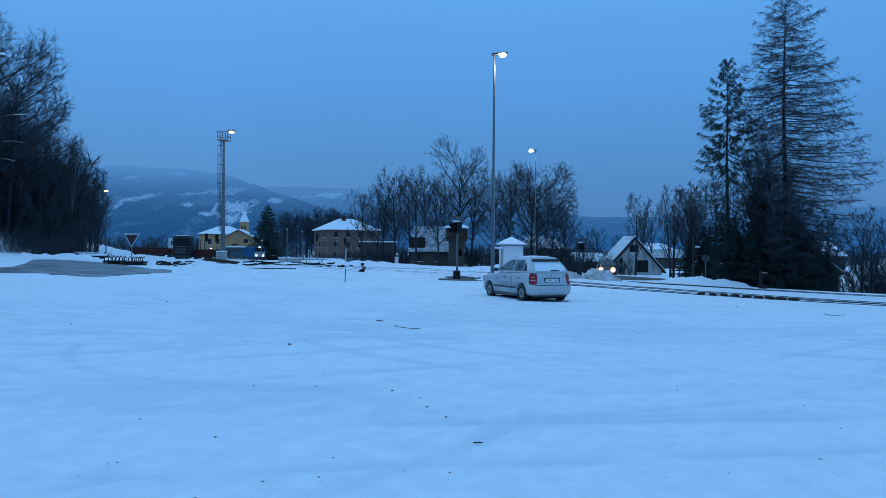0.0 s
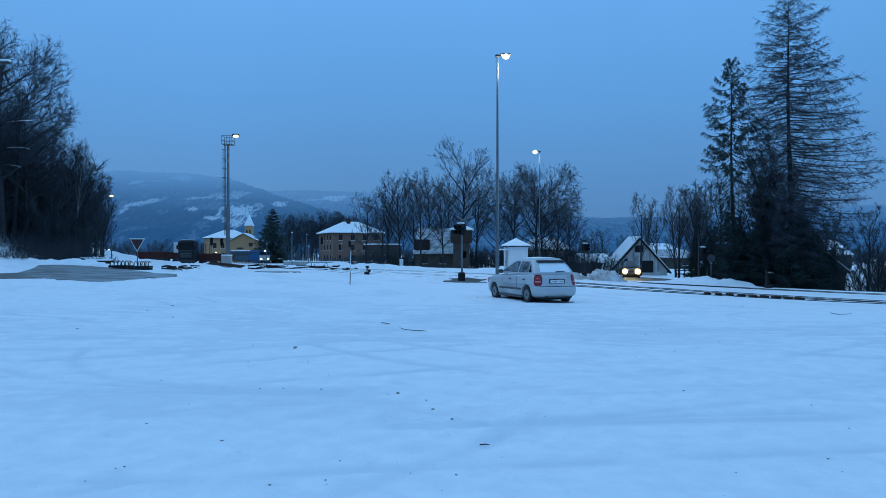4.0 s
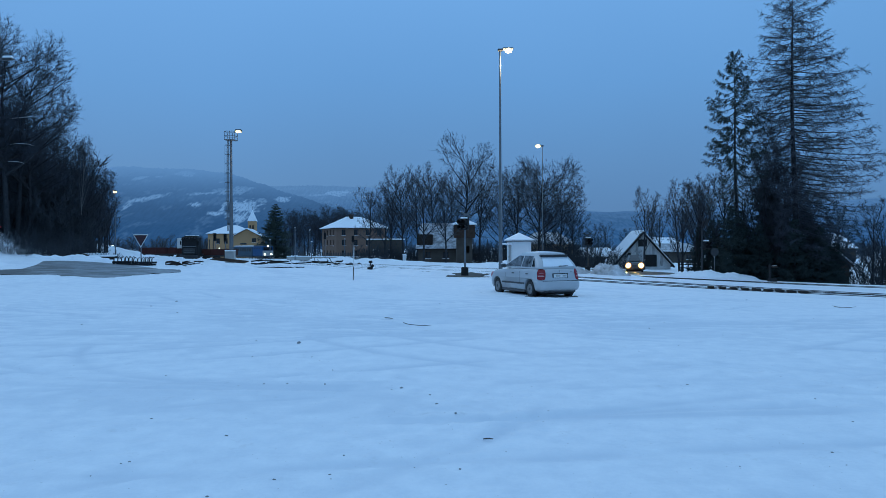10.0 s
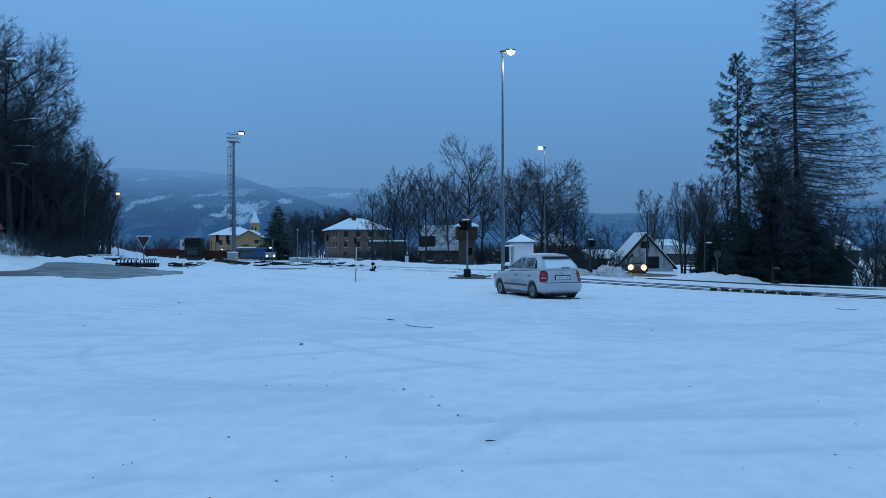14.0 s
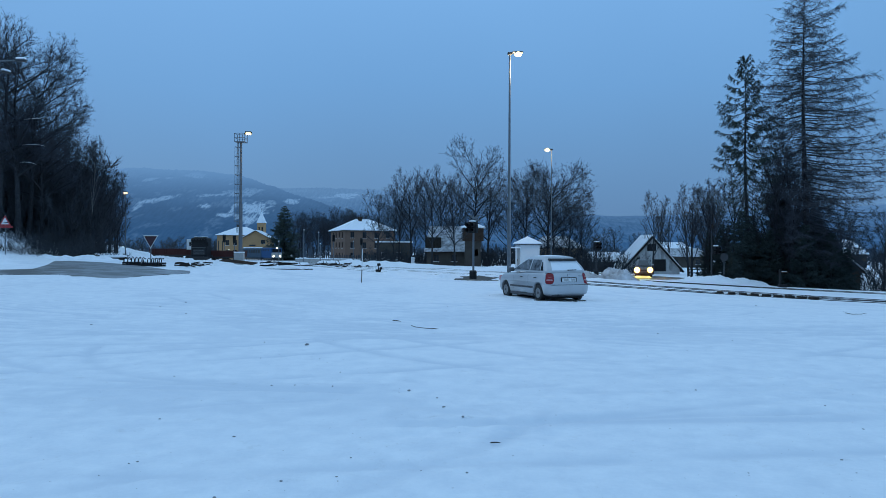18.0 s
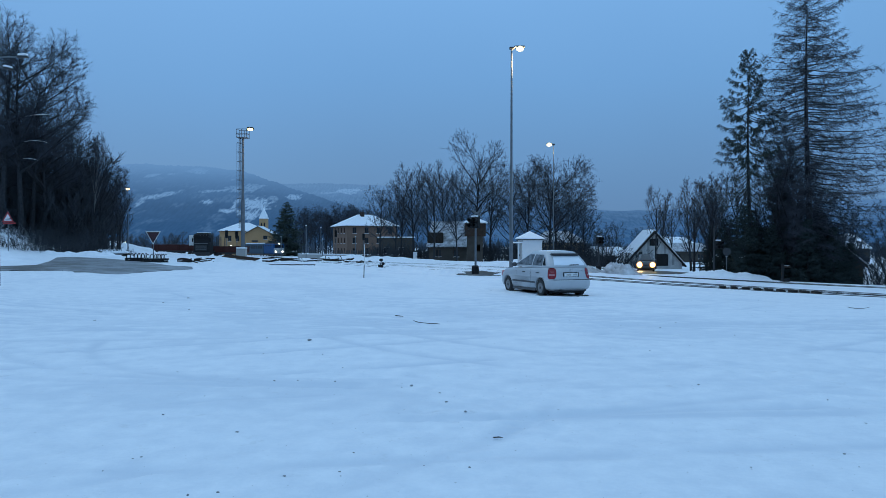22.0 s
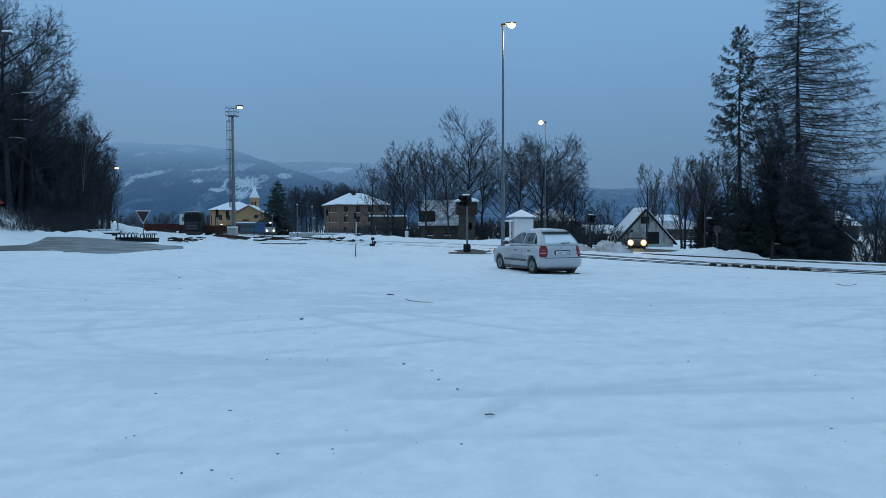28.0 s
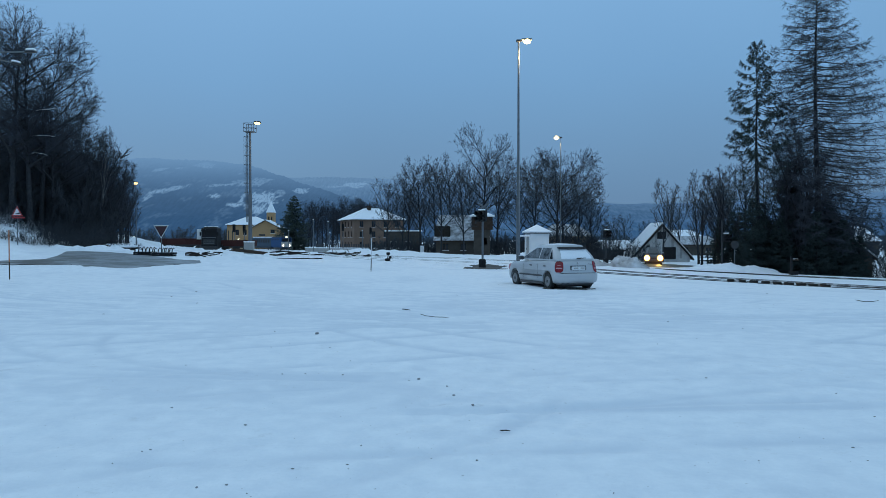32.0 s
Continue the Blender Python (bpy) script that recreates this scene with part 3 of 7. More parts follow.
# ---- the far hills, a backdrop lost in cloud ----
def hill_material(name, wood, wood_light, field, haze_low, haze_high):
    """Wooded slopes with snowy openings (the attribute open); the grey-blue haze of a low cloud is mixed in as a glow.
    """
    m = bpy.data.materials.new(name)
    m.use_nodes = True
    n, l = m.node_tree.nodes, m.node_tree.links
    p = n["Principled BSDF"]
    p.inputs["Roughness"].default_value = 0.95
    co, sep = n.new("ShaderNodeTexCoord"), n.new("ShaderNodeSeparateXYZ")
    l.new(co.outputs["Object"], sep.inputs[0])
    comb, stretch = n.new("ShaderNodeTexNoise"), n.new("ShaderNodeMapping")
    stretch.inputs["Scale"].default_value = (0.16, 0.03, 0.05)
    comb.inputs["Scale"].default_value, comb.inputs["Detail"].default_value = 1.0, 4
    l.new(co.outputs["Object"], stretch.inputs["Vector"])
    l.new(stretch.outputs["Vector"], comb.inputs["Vector"])
    ramp = n.new("ShaderNodeValToRGB")
    ramp.color_ramp.elements[0].position, ramp.color_ramp.elements[1].position = 0.38, 0.72
    ramp.color_ramp.elements[0].color, ramp.color_ramp.elements[1].color = (*wood, 1), (*wood_light, 1)
    l.new(comb.outputs["Fac"], ramp.inputs["Fac"])
    at = n.new("ShaderNodeAttribute")
    at.attribute_name = "open"
    mix = n.new("ShaderNodeMixRGB")
    mix.inputs["Color2"].default_value = (*field, 1)
    rows, rag, few = n.new("ShaderNodeTexNoise"), n.new("ShaderNodeMapRange"), n.new("ShaderNodeMath")
    rows.inputs["Scale"].default_value, rows.inputs["Detail"].default_value = 2.2, 3
    l.new(stretch.outputs["Vector"], rows.inputs["Vector"])
    rag.inputs["From Min"].default_value, rag.inputs["From Max"].default_value = 0.24, 0.52
    l.new(rows.outputs["Fac"], rag.inputs["Value"])
    few.operation = "MULTIPLY"
    l.new(at.outputs["Fac"], few.inputs[0])
    l.new(rag.outputs["Result"], few.inputs[1])
    l.new(few.outputs[0], mix.inputs["Fac"])
    l.new(ramp.outputs["Color"], mix.inputs["Color1"])
    l.new(mix.outputs["Color"], p.inputs["Base Color"])
    # painted haze: a blue emission that thickens with height
    haze_glow = n.new("ShaderNodeEmission")
    haze_glow.inputs["Strength"].default_value = 1.0
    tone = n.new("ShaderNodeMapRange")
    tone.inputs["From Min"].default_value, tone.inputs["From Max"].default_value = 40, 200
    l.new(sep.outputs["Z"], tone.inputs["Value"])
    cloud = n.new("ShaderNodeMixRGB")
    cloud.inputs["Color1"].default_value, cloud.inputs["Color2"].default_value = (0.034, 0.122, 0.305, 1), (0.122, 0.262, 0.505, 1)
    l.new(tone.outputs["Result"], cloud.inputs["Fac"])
    l.new(cloud.outputs["Color"], haze_glow.inputs["Color"])
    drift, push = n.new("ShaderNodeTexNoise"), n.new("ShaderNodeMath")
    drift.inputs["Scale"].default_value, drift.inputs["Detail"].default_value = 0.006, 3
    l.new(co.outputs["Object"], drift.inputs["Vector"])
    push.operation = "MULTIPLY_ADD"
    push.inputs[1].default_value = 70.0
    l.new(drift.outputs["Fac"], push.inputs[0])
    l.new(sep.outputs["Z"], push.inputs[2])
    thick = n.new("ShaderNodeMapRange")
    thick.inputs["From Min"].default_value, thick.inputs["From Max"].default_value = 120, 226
    thick.inputs["To Min"].default_value, thick.inputs["To Max"].default_value = haze_low, haze_high
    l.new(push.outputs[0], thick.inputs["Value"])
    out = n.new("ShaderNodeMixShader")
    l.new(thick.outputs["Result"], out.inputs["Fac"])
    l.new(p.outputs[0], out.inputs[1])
    l.new(haze_glow.outputs[0], out.inputs[2])
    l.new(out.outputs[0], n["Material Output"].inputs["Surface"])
    return m


HILLS = hill_material("hazed_hills", (0.014, 0.024, 0.044), (0.045, 0.068, 0.11), (0.92, 0.95, 0.98), 0.52, 0.95)
FAR_RIDGE = hill_material("hazed_ridge", (0.012, 0.022, 0.040), (0.14, 0.18, 0.24), (0.92, 0.95, 0.98), 0.62, 0.80)


def openings(patches, x, z):
    """How bare of wood a slope is at x and height z: patches give the middle, half length, half height, slant and snowiness."""
    ragged = value_noise(x * 0.05, z * 0.11, 51) * 0.5 + value_noise(x * 0.16, z * 0.2, 52) * 0.3 + value_noise(x * 0.4, z * 0.25, 53) * 0.35 - 0.575
    best = np.zeros_like(x)
    for cx, cz, a, b, slant, white in patches:
        u, v = (x - cx) / a, (z - cz - slant * (x - cx)) / b
        best = np.maximum(best, white * step(1 - np.sqrt(u * u + v * v) + 1.5 * ragged, -0.02, 0.5))
    scatter = 0.16 * step(value_noise(x * 0.03, z * 0.08, 61) + 0.5 * value_noise(x * 0.2, z * 0.2, 62), 0.85, 1.25)
    return np.clip(np.maximum(best, scatter), 0, 1)


def hill(name, label, profile, y0, y1, seed, material, patches, fine):
    """A range whose ridge stands at y1 and follows a few (x, height) points, falling to the valley at y0; fine: the stretch with a close mesh."""
    lo, hi = profile[0][0], profile[-1][0]
    xs = np.concatenate([np.linspace(lo, fine[0], 40, endpoint=False), np.arange(fine[0], fine[1], 2.4), np.linspace(fine[1], hi, 50)])
    crest = np.interp(xs, [p[0] for p in profile], [p[1] for p in profile])
    k = 0.5 * (np.interp(xs - 45, xs, crest) + np.interp(xs + 45, xs, crest))
    crest = 0.5 * k + 0.5 * crest + 3.0 * (value_noise(xs * 0.03, xs * 0, seed) - 0.5) + 3.0 * (value_noise(xs * 0.25, xs * 0, seed + 1) - 0.5)
    rows = 150
    x, y = np.meshgrid(xs, np.linspace(y0, y1, rows + 1), indexing="ij")
    e = (y - y0) / (y1 - y0)
    z = -6 + (crest[:, None] + 6) * e ** 1.1 + 16 * (value_noise(x * 0.009 + seed, y * 0.009, seed) - 0.5) * np.sin(np.pi * e) + 0.9 * (value_noise(x * 0.2, y * 0.2, seed + 2) - 0.5) * np.minimum(1, e * 4)
    i, j = np.meshgrid(np.arange(len(xs) - 1), np.arange(rows), indexing="ij")
    q = (i * (rows + 1) + j).reshape(-1)
    me = bpy.data.meshes.new(name)
    me.from_pydata(np.stack([x, y, z], -1).reshape(-1, 3).tolist(), [], np.stack([q, q + rows + 1, q + rows + 2, q + 1], -1).tolist())
    me.materials.append(material)
    me.attributes.new("open", "FLOAT", "POINT").data.foreach_set("value", openings(patches, x, z).reshape(-1))
    me.polygons.foreach_set("use_smooth", [True] * len(me.polygons))
    tagged(new(name, me), label, "hill", kind="structure")


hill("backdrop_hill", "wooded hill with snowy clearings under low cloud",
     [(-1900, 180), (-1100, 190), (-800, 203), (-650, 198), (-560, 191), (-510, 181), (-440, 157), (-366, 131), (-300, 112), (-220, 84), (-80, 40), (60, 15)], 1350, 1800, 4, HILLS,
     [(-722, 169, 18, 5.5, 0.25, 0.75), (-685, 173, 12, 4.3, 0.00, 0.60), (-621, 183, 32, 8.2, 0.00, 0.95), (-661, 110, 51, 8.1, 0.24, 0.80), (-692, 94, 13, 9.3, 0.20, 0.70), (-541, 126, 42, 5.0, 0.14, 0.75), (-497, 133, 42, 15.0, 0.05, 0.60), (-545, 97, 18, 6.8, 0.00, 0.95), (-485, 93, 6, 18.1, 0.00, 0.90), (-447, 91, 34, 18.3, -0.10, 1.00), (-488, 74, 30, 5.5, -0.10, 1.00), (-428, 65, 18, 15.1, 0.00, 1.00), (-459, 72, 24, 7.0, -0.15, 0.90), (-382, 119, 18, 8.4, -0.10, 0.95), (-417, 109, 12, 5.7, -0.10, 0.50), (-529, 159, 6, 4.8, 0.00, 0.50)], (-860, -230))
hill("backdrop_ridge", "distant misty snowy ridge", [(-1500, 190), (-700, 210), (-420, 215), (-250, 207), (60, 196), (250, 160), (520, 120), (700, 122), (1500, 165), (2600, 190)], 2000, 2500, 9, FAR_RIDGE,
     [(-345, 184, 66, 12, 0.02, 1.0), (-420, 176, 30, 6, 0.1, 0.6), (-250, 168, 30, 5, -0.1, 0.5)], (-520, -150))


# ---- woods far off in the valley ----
# the haze over these woods is put into their bluish colour
HAZED_WOOD = mat("hazed_wood", (0.035, 0.050, 0.070), (0.075, 0.095, 0.125), 0.05, 0.95)


def far_woods():
    rnd = random.Random(3)
    g = Geo()
    for k in range(2600):
        d = rnd.choice((rnd.uniform(300, 420), rnd.uniform(420, 640), rnd.uniform(640, 860)))
        a = radians(rnd.uniform(-36, 40))
        if noise.noise((math.degrees(a) * 0.16, d * 0.006, 2.0)) < -0.12:
            continue
        x, y = d * math.sin(a), d * math.cos(a)
        h, w = rnd.uniform(4.5, 9.5), rnd.uniform(1.4, 2.6)
        z = gz(x, y) - 0.3
        n = 6
        if rnd.random() < 0.12:
            tiers = ((0.0, 1.0, 0.55), (0.32, 0.7, 0.8), (0.6, 0.42, 1.0))
            for z0, ww, z1 in tiers:
                ring = [(x + w * ww * math.cos(6.283 * i / n + k), y + w * ww * math.sin(6.283 * i / n + k), z + h * (z0 + rnd.uniform(-.04, .04))) for i in range(n)]
                g.add(ring + [(x, y, z + h * z1)], [(i, (i + 1) % n, n) for i in range(n)])
        else:
            for _ in range(24):
                p = Vector((x + rnd.uniform(-.4, .4), y, z + h * rnd.uniform(0, 0.6)))
                g.spike(p, Vector((rnd.uniform(-1, 1) * w, rnd.uniform(-1, 1), h * rnd.uniform(0.15, 0.42))), 0.11)
    single("far_woods", g, HAZED_WOOD, "misty mixed woods far off in the valley", "woods", kind="stuff")


far_woods()


# ---- railway ----
def curve_points(pts, stepping):
    """Points along a smooth line through a few given ones."""
    out = []
    for i in range(len(pts) - 1):
        p0, p1, p2, p3 = (Vector(pts[min(max(i + k, 0), len(pts) - 1)]) for k in (-1, 0, 1, 2))
        n = max(2, int((p2 - p1).length / stepping))
        for s in range(n):
            t = s / n
            out.append(0.5 * ((2 * p1) + (p2 - p0) * t + (2 * p0 - 5 * p1 + 4 * p2 - p3) * t * t + (3 * p1 - p0 - 3 * p2 + p3) * t ** 3))
    out.append(Vector(pts[-1]))
    return out


TRACKS = [[(34, 33), (27, 34.4), (21.5, 35.8), (14.7, 37.6), (7.5, 40.2), (2, 44), (-4, 50), (-10, 62), (-18, 85), (-30, 130), (-43, 190)],
          [(44, 36), (36, 41), (28, 46), (22, 50), (16, 53), (6, 56), (-1, 61), (-8, 74), (-16, 95), (-27, 140), (-37, 195)],
          [(24, 36.8), (19, 39.6), (13, 42.6), (6, 46.4), (0, 51.5), (-6, 60.5), (-13, 82), (-24, 130), (-34, 175)]]


def lay_track(pts):
    line = curve_points(pts, 1.2)
    track = thing("railway_track", "snowed-in railway track with dark rails", "railway track", pose(0, 0, 0), "railway tracks")
    track["kind"] = "structure"
    for side in (-1, 1):
        vs, fs, at = [], [], []
        for i, p in enumerate(line):
            d = (line[min(i + 1, len(line) - 1)] - line[max(i - 1, 0)]).normalized()
            at.append((p + Vector((-d.y, d.x)) * side * 0.75, Vector((-d.y, d.x))))
        zs = surfaces([c.x for c, _ in at], [c.y for c, _ in at])
        for (c, nrm), z in zip(at, zs):
            far = (1.0 + 1.2 * max(0, min(1, (c.y - 45) / 40))) * (1 - 0.75 * max(0, min(1, (9 - c.x) / 6)))
            for o, h in ((-0.06, -0.15), (-0.035, 0.035 * far), (0.035, 0.035 * far), (0.06, -0.15)):
                q = c + nrm * o
                vs.append((q.x, q.y, z + h))
        for i in range(len(line) - 1):
            for k in range(3):
                a = i * 4 + k
                fs.append((a, a + 1, a + 5, a + 4))
        part("rail", Geo().add(vs, fs), RAIL, track)
    return line, track


LINES = [lay_track(t) for t in TRACKS]


def bare_sleepers():
    line, track = LINES[0]
    shared = Geo().box((0, 0, 0), (1.0, 0.30, 0.16), 0.02).mesh("sleeper", SLEEPER)
    runs = [(a, b) for a, b in zip(line, line[1:]) if 13.4 < a.x < 19.5]
    step = (runs[0][1] - runs[0][0]).length / 2
    for k in range(9):
        at = step * (0.95 + 0.77 * k)
        for a, b in runs:
            if at < (b - a).length:
                break
            at -= (b - a).length
        d = (b - a).normalized()
        p = a + d * at
        ob = new("sleeper", shared)
        ob.parent = track
        ob.matrix_basis = pose(p.x, p.y - 0.15, surface(p.x, p.y) + 0.035, 0, 0, math.degrees(math.atan2(d.y, d.x)) + 90)


bare_sleepers()


# ---- trees ----
def limb(geo, rnd, p, d, length, r, sides, n=5, bend=0.18, lift=0.0):
    """A tapering, wavering limb. Returns points, directions and radii along it."""
    pts, dirs, rad = [p.copy()], [d.copy()], [r]
    for i in range(n):
        d = (d + Vector((rnd.uniform(-1, 1), rnd.uniform(-1, 1), rnd.uniform(-1, 1) + lift)) * bend).normalized()
        p = p + d * (length / n)
        pts.append(p.copy())
        dirs.append(d.copy())
        rad.append(max(r * (1 - 0.86 * (i + 1) / n), 0.006))
    geo.tube(pts, rad, sides, cap=False)
    return pts, dirs, rad


def broadleaf(seed, h, spread, fork=0.32, limbs=13, twig=0.011, dense=1.0, upright=0.55, crooked=0.5):
    """A leafless tree in two meshes: the trunk with its limbs, and the crown of branches and twigs inside an uneven rounded outline."""
    rnd = random.Random(seed)
    trunk, crown = Geo(), Geo()
    mid = Vector((0, 0, h * (fork + (1 - fork) * 0.52)))
    high, low = h - mid.z, mid.z - h * fork * 0.75

    def unit():
        return Vector((rnd.uniform(-1, 1), rnd.uniform(-1, 1), rnd.uniform(-1, 1)))

    def room(p, d):
        """How far a branch may run from p along d before it leaves the crown."""
        t, most = 0.0, 1 + 0.22 * noise.noise(d * 1.9 + Vector((seed, 0, 0)))
        while t < 2.4 * spread:
            q = p + d * (t + 0.12 * spread) - mid
            if (q.x / spread) ** 2 + (q.y / spread) ** 2 + (q.z / (high if q.z > 0 else low)) ** 2 > most:
                break
            t += 0.12 * spread
        return t

    def grow(geo, p, d, ln, r, sides, n, up, wave, tip=0.12):
        """A tapering, smoothly bending branch."""
        lean, pts, dirs = unit() * wave, [p.copy()], [d.copy()]
        for i in range(n):
            if i == n // 2:
                lean = lean * -0.6 + unit() * wave * 0.6
            d = (d + (lean + Vector((0, 0, up)) + unit() * wave * 0.5) / n).normalized()
            p = p + d * (ln / n)
            pts.append(p.copy())
            dirs.append(d.copy())
        geo.tube(pts, [max(r * (1 - (1 - tip) * (i / n) ** 0.8), twig * 0.8) for i in range(n + 1)], sides, cap=False)
        return pts, dirs

    def at(line, u):
        pts, dirs = line
        x = min(max(u, 0), 0.999) * (len(pts) - 1)
        i = int(x)
        return pts[i].lerp(pts[i + 1], x - i), dirs[i + 1]

    def aside(d, turn, angle):
        u = d.orthogonal().normalized()
        w = d.cross(u)
        return (d * math.cos(angle) + (u * math.cos(turn) + w * math.sin(turn)) * math.sin(angle)).normalized()

    def twigs(line, count, ln, a=0.2):
        for k in range(count):
            p, d = at(line, rnd.uniform(a, 1.0))
            d = (aside(d, k * 2.4 + rnd.random(), rnd.uniform(0.35, 0.8)) + Vector((0, 0, 0.18))).normalized()
            s = ln * rnd.uniform(0.5, 1.15)
            crown.spike(p, d * s, twig)
            for j in range(2):
                crown.spike(p + d * s * rnd.uniform(0.25, 0.75), aside(d, rnd.uniform(0, 6.28), rnd.uniform(0.4, 0.7)) * s * rnd.uniform(0.35, 0.65), twig * 0.75)

    r0 = 0.011 * h + 0.05
    stem = grow(trunk, Vector((0, 0, -0.3)), Vector((rnd.uniform(-.05, .05), rnd.uniform(-.05, .05), 1)).normalized(), 0.3 + h * (fork + (1 - fork) * 0.62), r0, 8, 10, 0.25, 0.22 * crooked, 0.16)
    lines = [(stem, 0.55)]
    for k in range(limbs):
        e = (k + rnd.random()) / limbs
        p, d = at(stem, 0.93 * fork / (fork + (1 - fork) * 0.62) + (0.97 - 0.93 * fork / (fork + (1 - fork) * 0.62)) * e ** 1.2)
        az = k * 2.4 + rnd.uniform(-0.5, 0.5)
        rise = (0.35 + upright * 0.75) * (1 + 0.5 * e)
        d = Vector((math.cos(az), math.sin(az), rise)).normalized()
        ln = room(p, d) * rnd.uniform(0.9, 1.06) + 0.2 * spread
        lines.append((grow(trunk, p, d, ln, r0 * (0.52 - 0.26 * e) * rnd.uniform(0.8, 1.1), 6, 8, 0.18 + 0.3 * upright - 0.25 * crooked, 0.75 * crooked), 0.22))
    fine = 0.05 * spread + 0.28
    for line, a in lines:
        n2 = int(9 * dense) + 1
        for k in range(n2):
            u = a + (0.97 - a) * (k + rnd.random()) / n2
            p, d = at(line, u)
            d = aside(d, k * 2.4 + rnd.uniform(-0.4, 0.4), rnd.uniform(0.45, 0.85))
            d = (d + Vector((0, 0, 0.2 * upright))).normalized()
            ln = min(room(p, d) * rnd.uniform(0.85, 1.1) + 0.08 * spread, spread * (0.62 - 0.2 * u))
            sub = grow(crown, p, d, ln, max(0.006 + 0.0085 * ln, twig * 1.6), 4, 5, 0.30 * upright, 0.6 * crooked + 0.15)
            n3 = int((3.0 + 1.7 * ln) * dense) + 1
            for j in range(n3):
                p3, d3 = at(sub, 0.15 + 0.83 * (j + rnd.random()) / n3)
                d3 = aside(d3, j * 2.4 + rnd.uniform(-0.5, 0.5), rnd.uniform(0.45, 0.85))
                l3 = spread * rnd.uniform(0.10, 0.21)
                twigs(grow(crown, p3, d3, l3, twig * 1.4, 3, 3, 0.25 * upright, 0.5), int(5 * dense) + 1, fine)
            twigs(sub, int(4 * dense) + 1, fine, 0.5)
        twigs(line, int(6 * dense), fine, 0.75)
    return trunk, crown


def conifer(seed, h, reach, start, droop, layers, per, twigs, clump, ragged=0.25, taper=0.7):
    """A dense young spruce or fir: a straight trunk, whorls of boughs, and sprays along them."""
    rnd = random.Random(seed)
    trunk, crown = Geo(), Geo()
    trunk.tube([(rnd.uniform(-.05, .05), rnd.uniform(-.05, .05), h * i / 10 - (0.3 if i == 0 else 0)) for i in range(11)],
               [max(0.013 * h * (1 - i / 10.3), 0.012) for i in range(11)], 8)
    for k in range(layers):
        e = start + (1 - start) * (k + rnd.random() * 0.7) / layers
        z = h * e
        full = reach * min(1.0, max(1.0 - e, 0.004) ** taper * 1.25) * (0.75 + 0.25 * min(1, (e - start) * 6 + 0.4))
        for b in range(per):
            az = rnd.uniform(0, 2 * math.pi)
            ln = full * rnd.uniform(1 - 2 * ragged, 1.0 + ragged * 0.5)
            out = Vector((math.cos(az), math.sin(az), 0))
            side = Vector((-out.y, out.x, 0))
            n = 5
            pts = []
            for i in range(n + 1):
                u = i / n
                pts.append(Vector((0, 0, z)) + out * ln * u + Vector((0, 0, ln * (-droop * u + droop * 0.85 * u * u + (1 - e) * -0.05 + 0.35 * e * u))))
            crown.tube(pts, [max(0.012 * ln * (1 - 0.8 * i / n) + 0.006, 0.008) for i in range(n + 1)], 4, cap=False)
            for _ in range(int(twigs * (0.4 + ln / reach))):
                u = rnd.uniform(0.12, 1.0)
                i = min(int(u * n), n - 1)
                p = pts[i].lerp(pts[i + 1], u * n - i)
                sgn = rnd.choice((-1, 1))
                d = (side * sgn * rnd.uniform(0.4, 1.0) + out * rnd.uniform(0.2, 0.9) + Vector((0, 0, rnd.uniform(-0.7, 0.25)))).normalized()
                tl = (0.26 + 0.19 * ln * (1 - u * 0.5)) * rnd.uniform(0.6, 1.3)
                crown.spike(p, d * tl, clump)
                for _ in range(3):
                    crown.spike(p + d * tl * rnd.uniform(0.2, 0.8), (d + Vector((rnd.uniform(-1, 1), rnd.uniform(-1, 1), rnd.uniform(-0.9, 0.4)))).normalized() * tl * 0.55, clump * 0.8)
    return trunk, crown


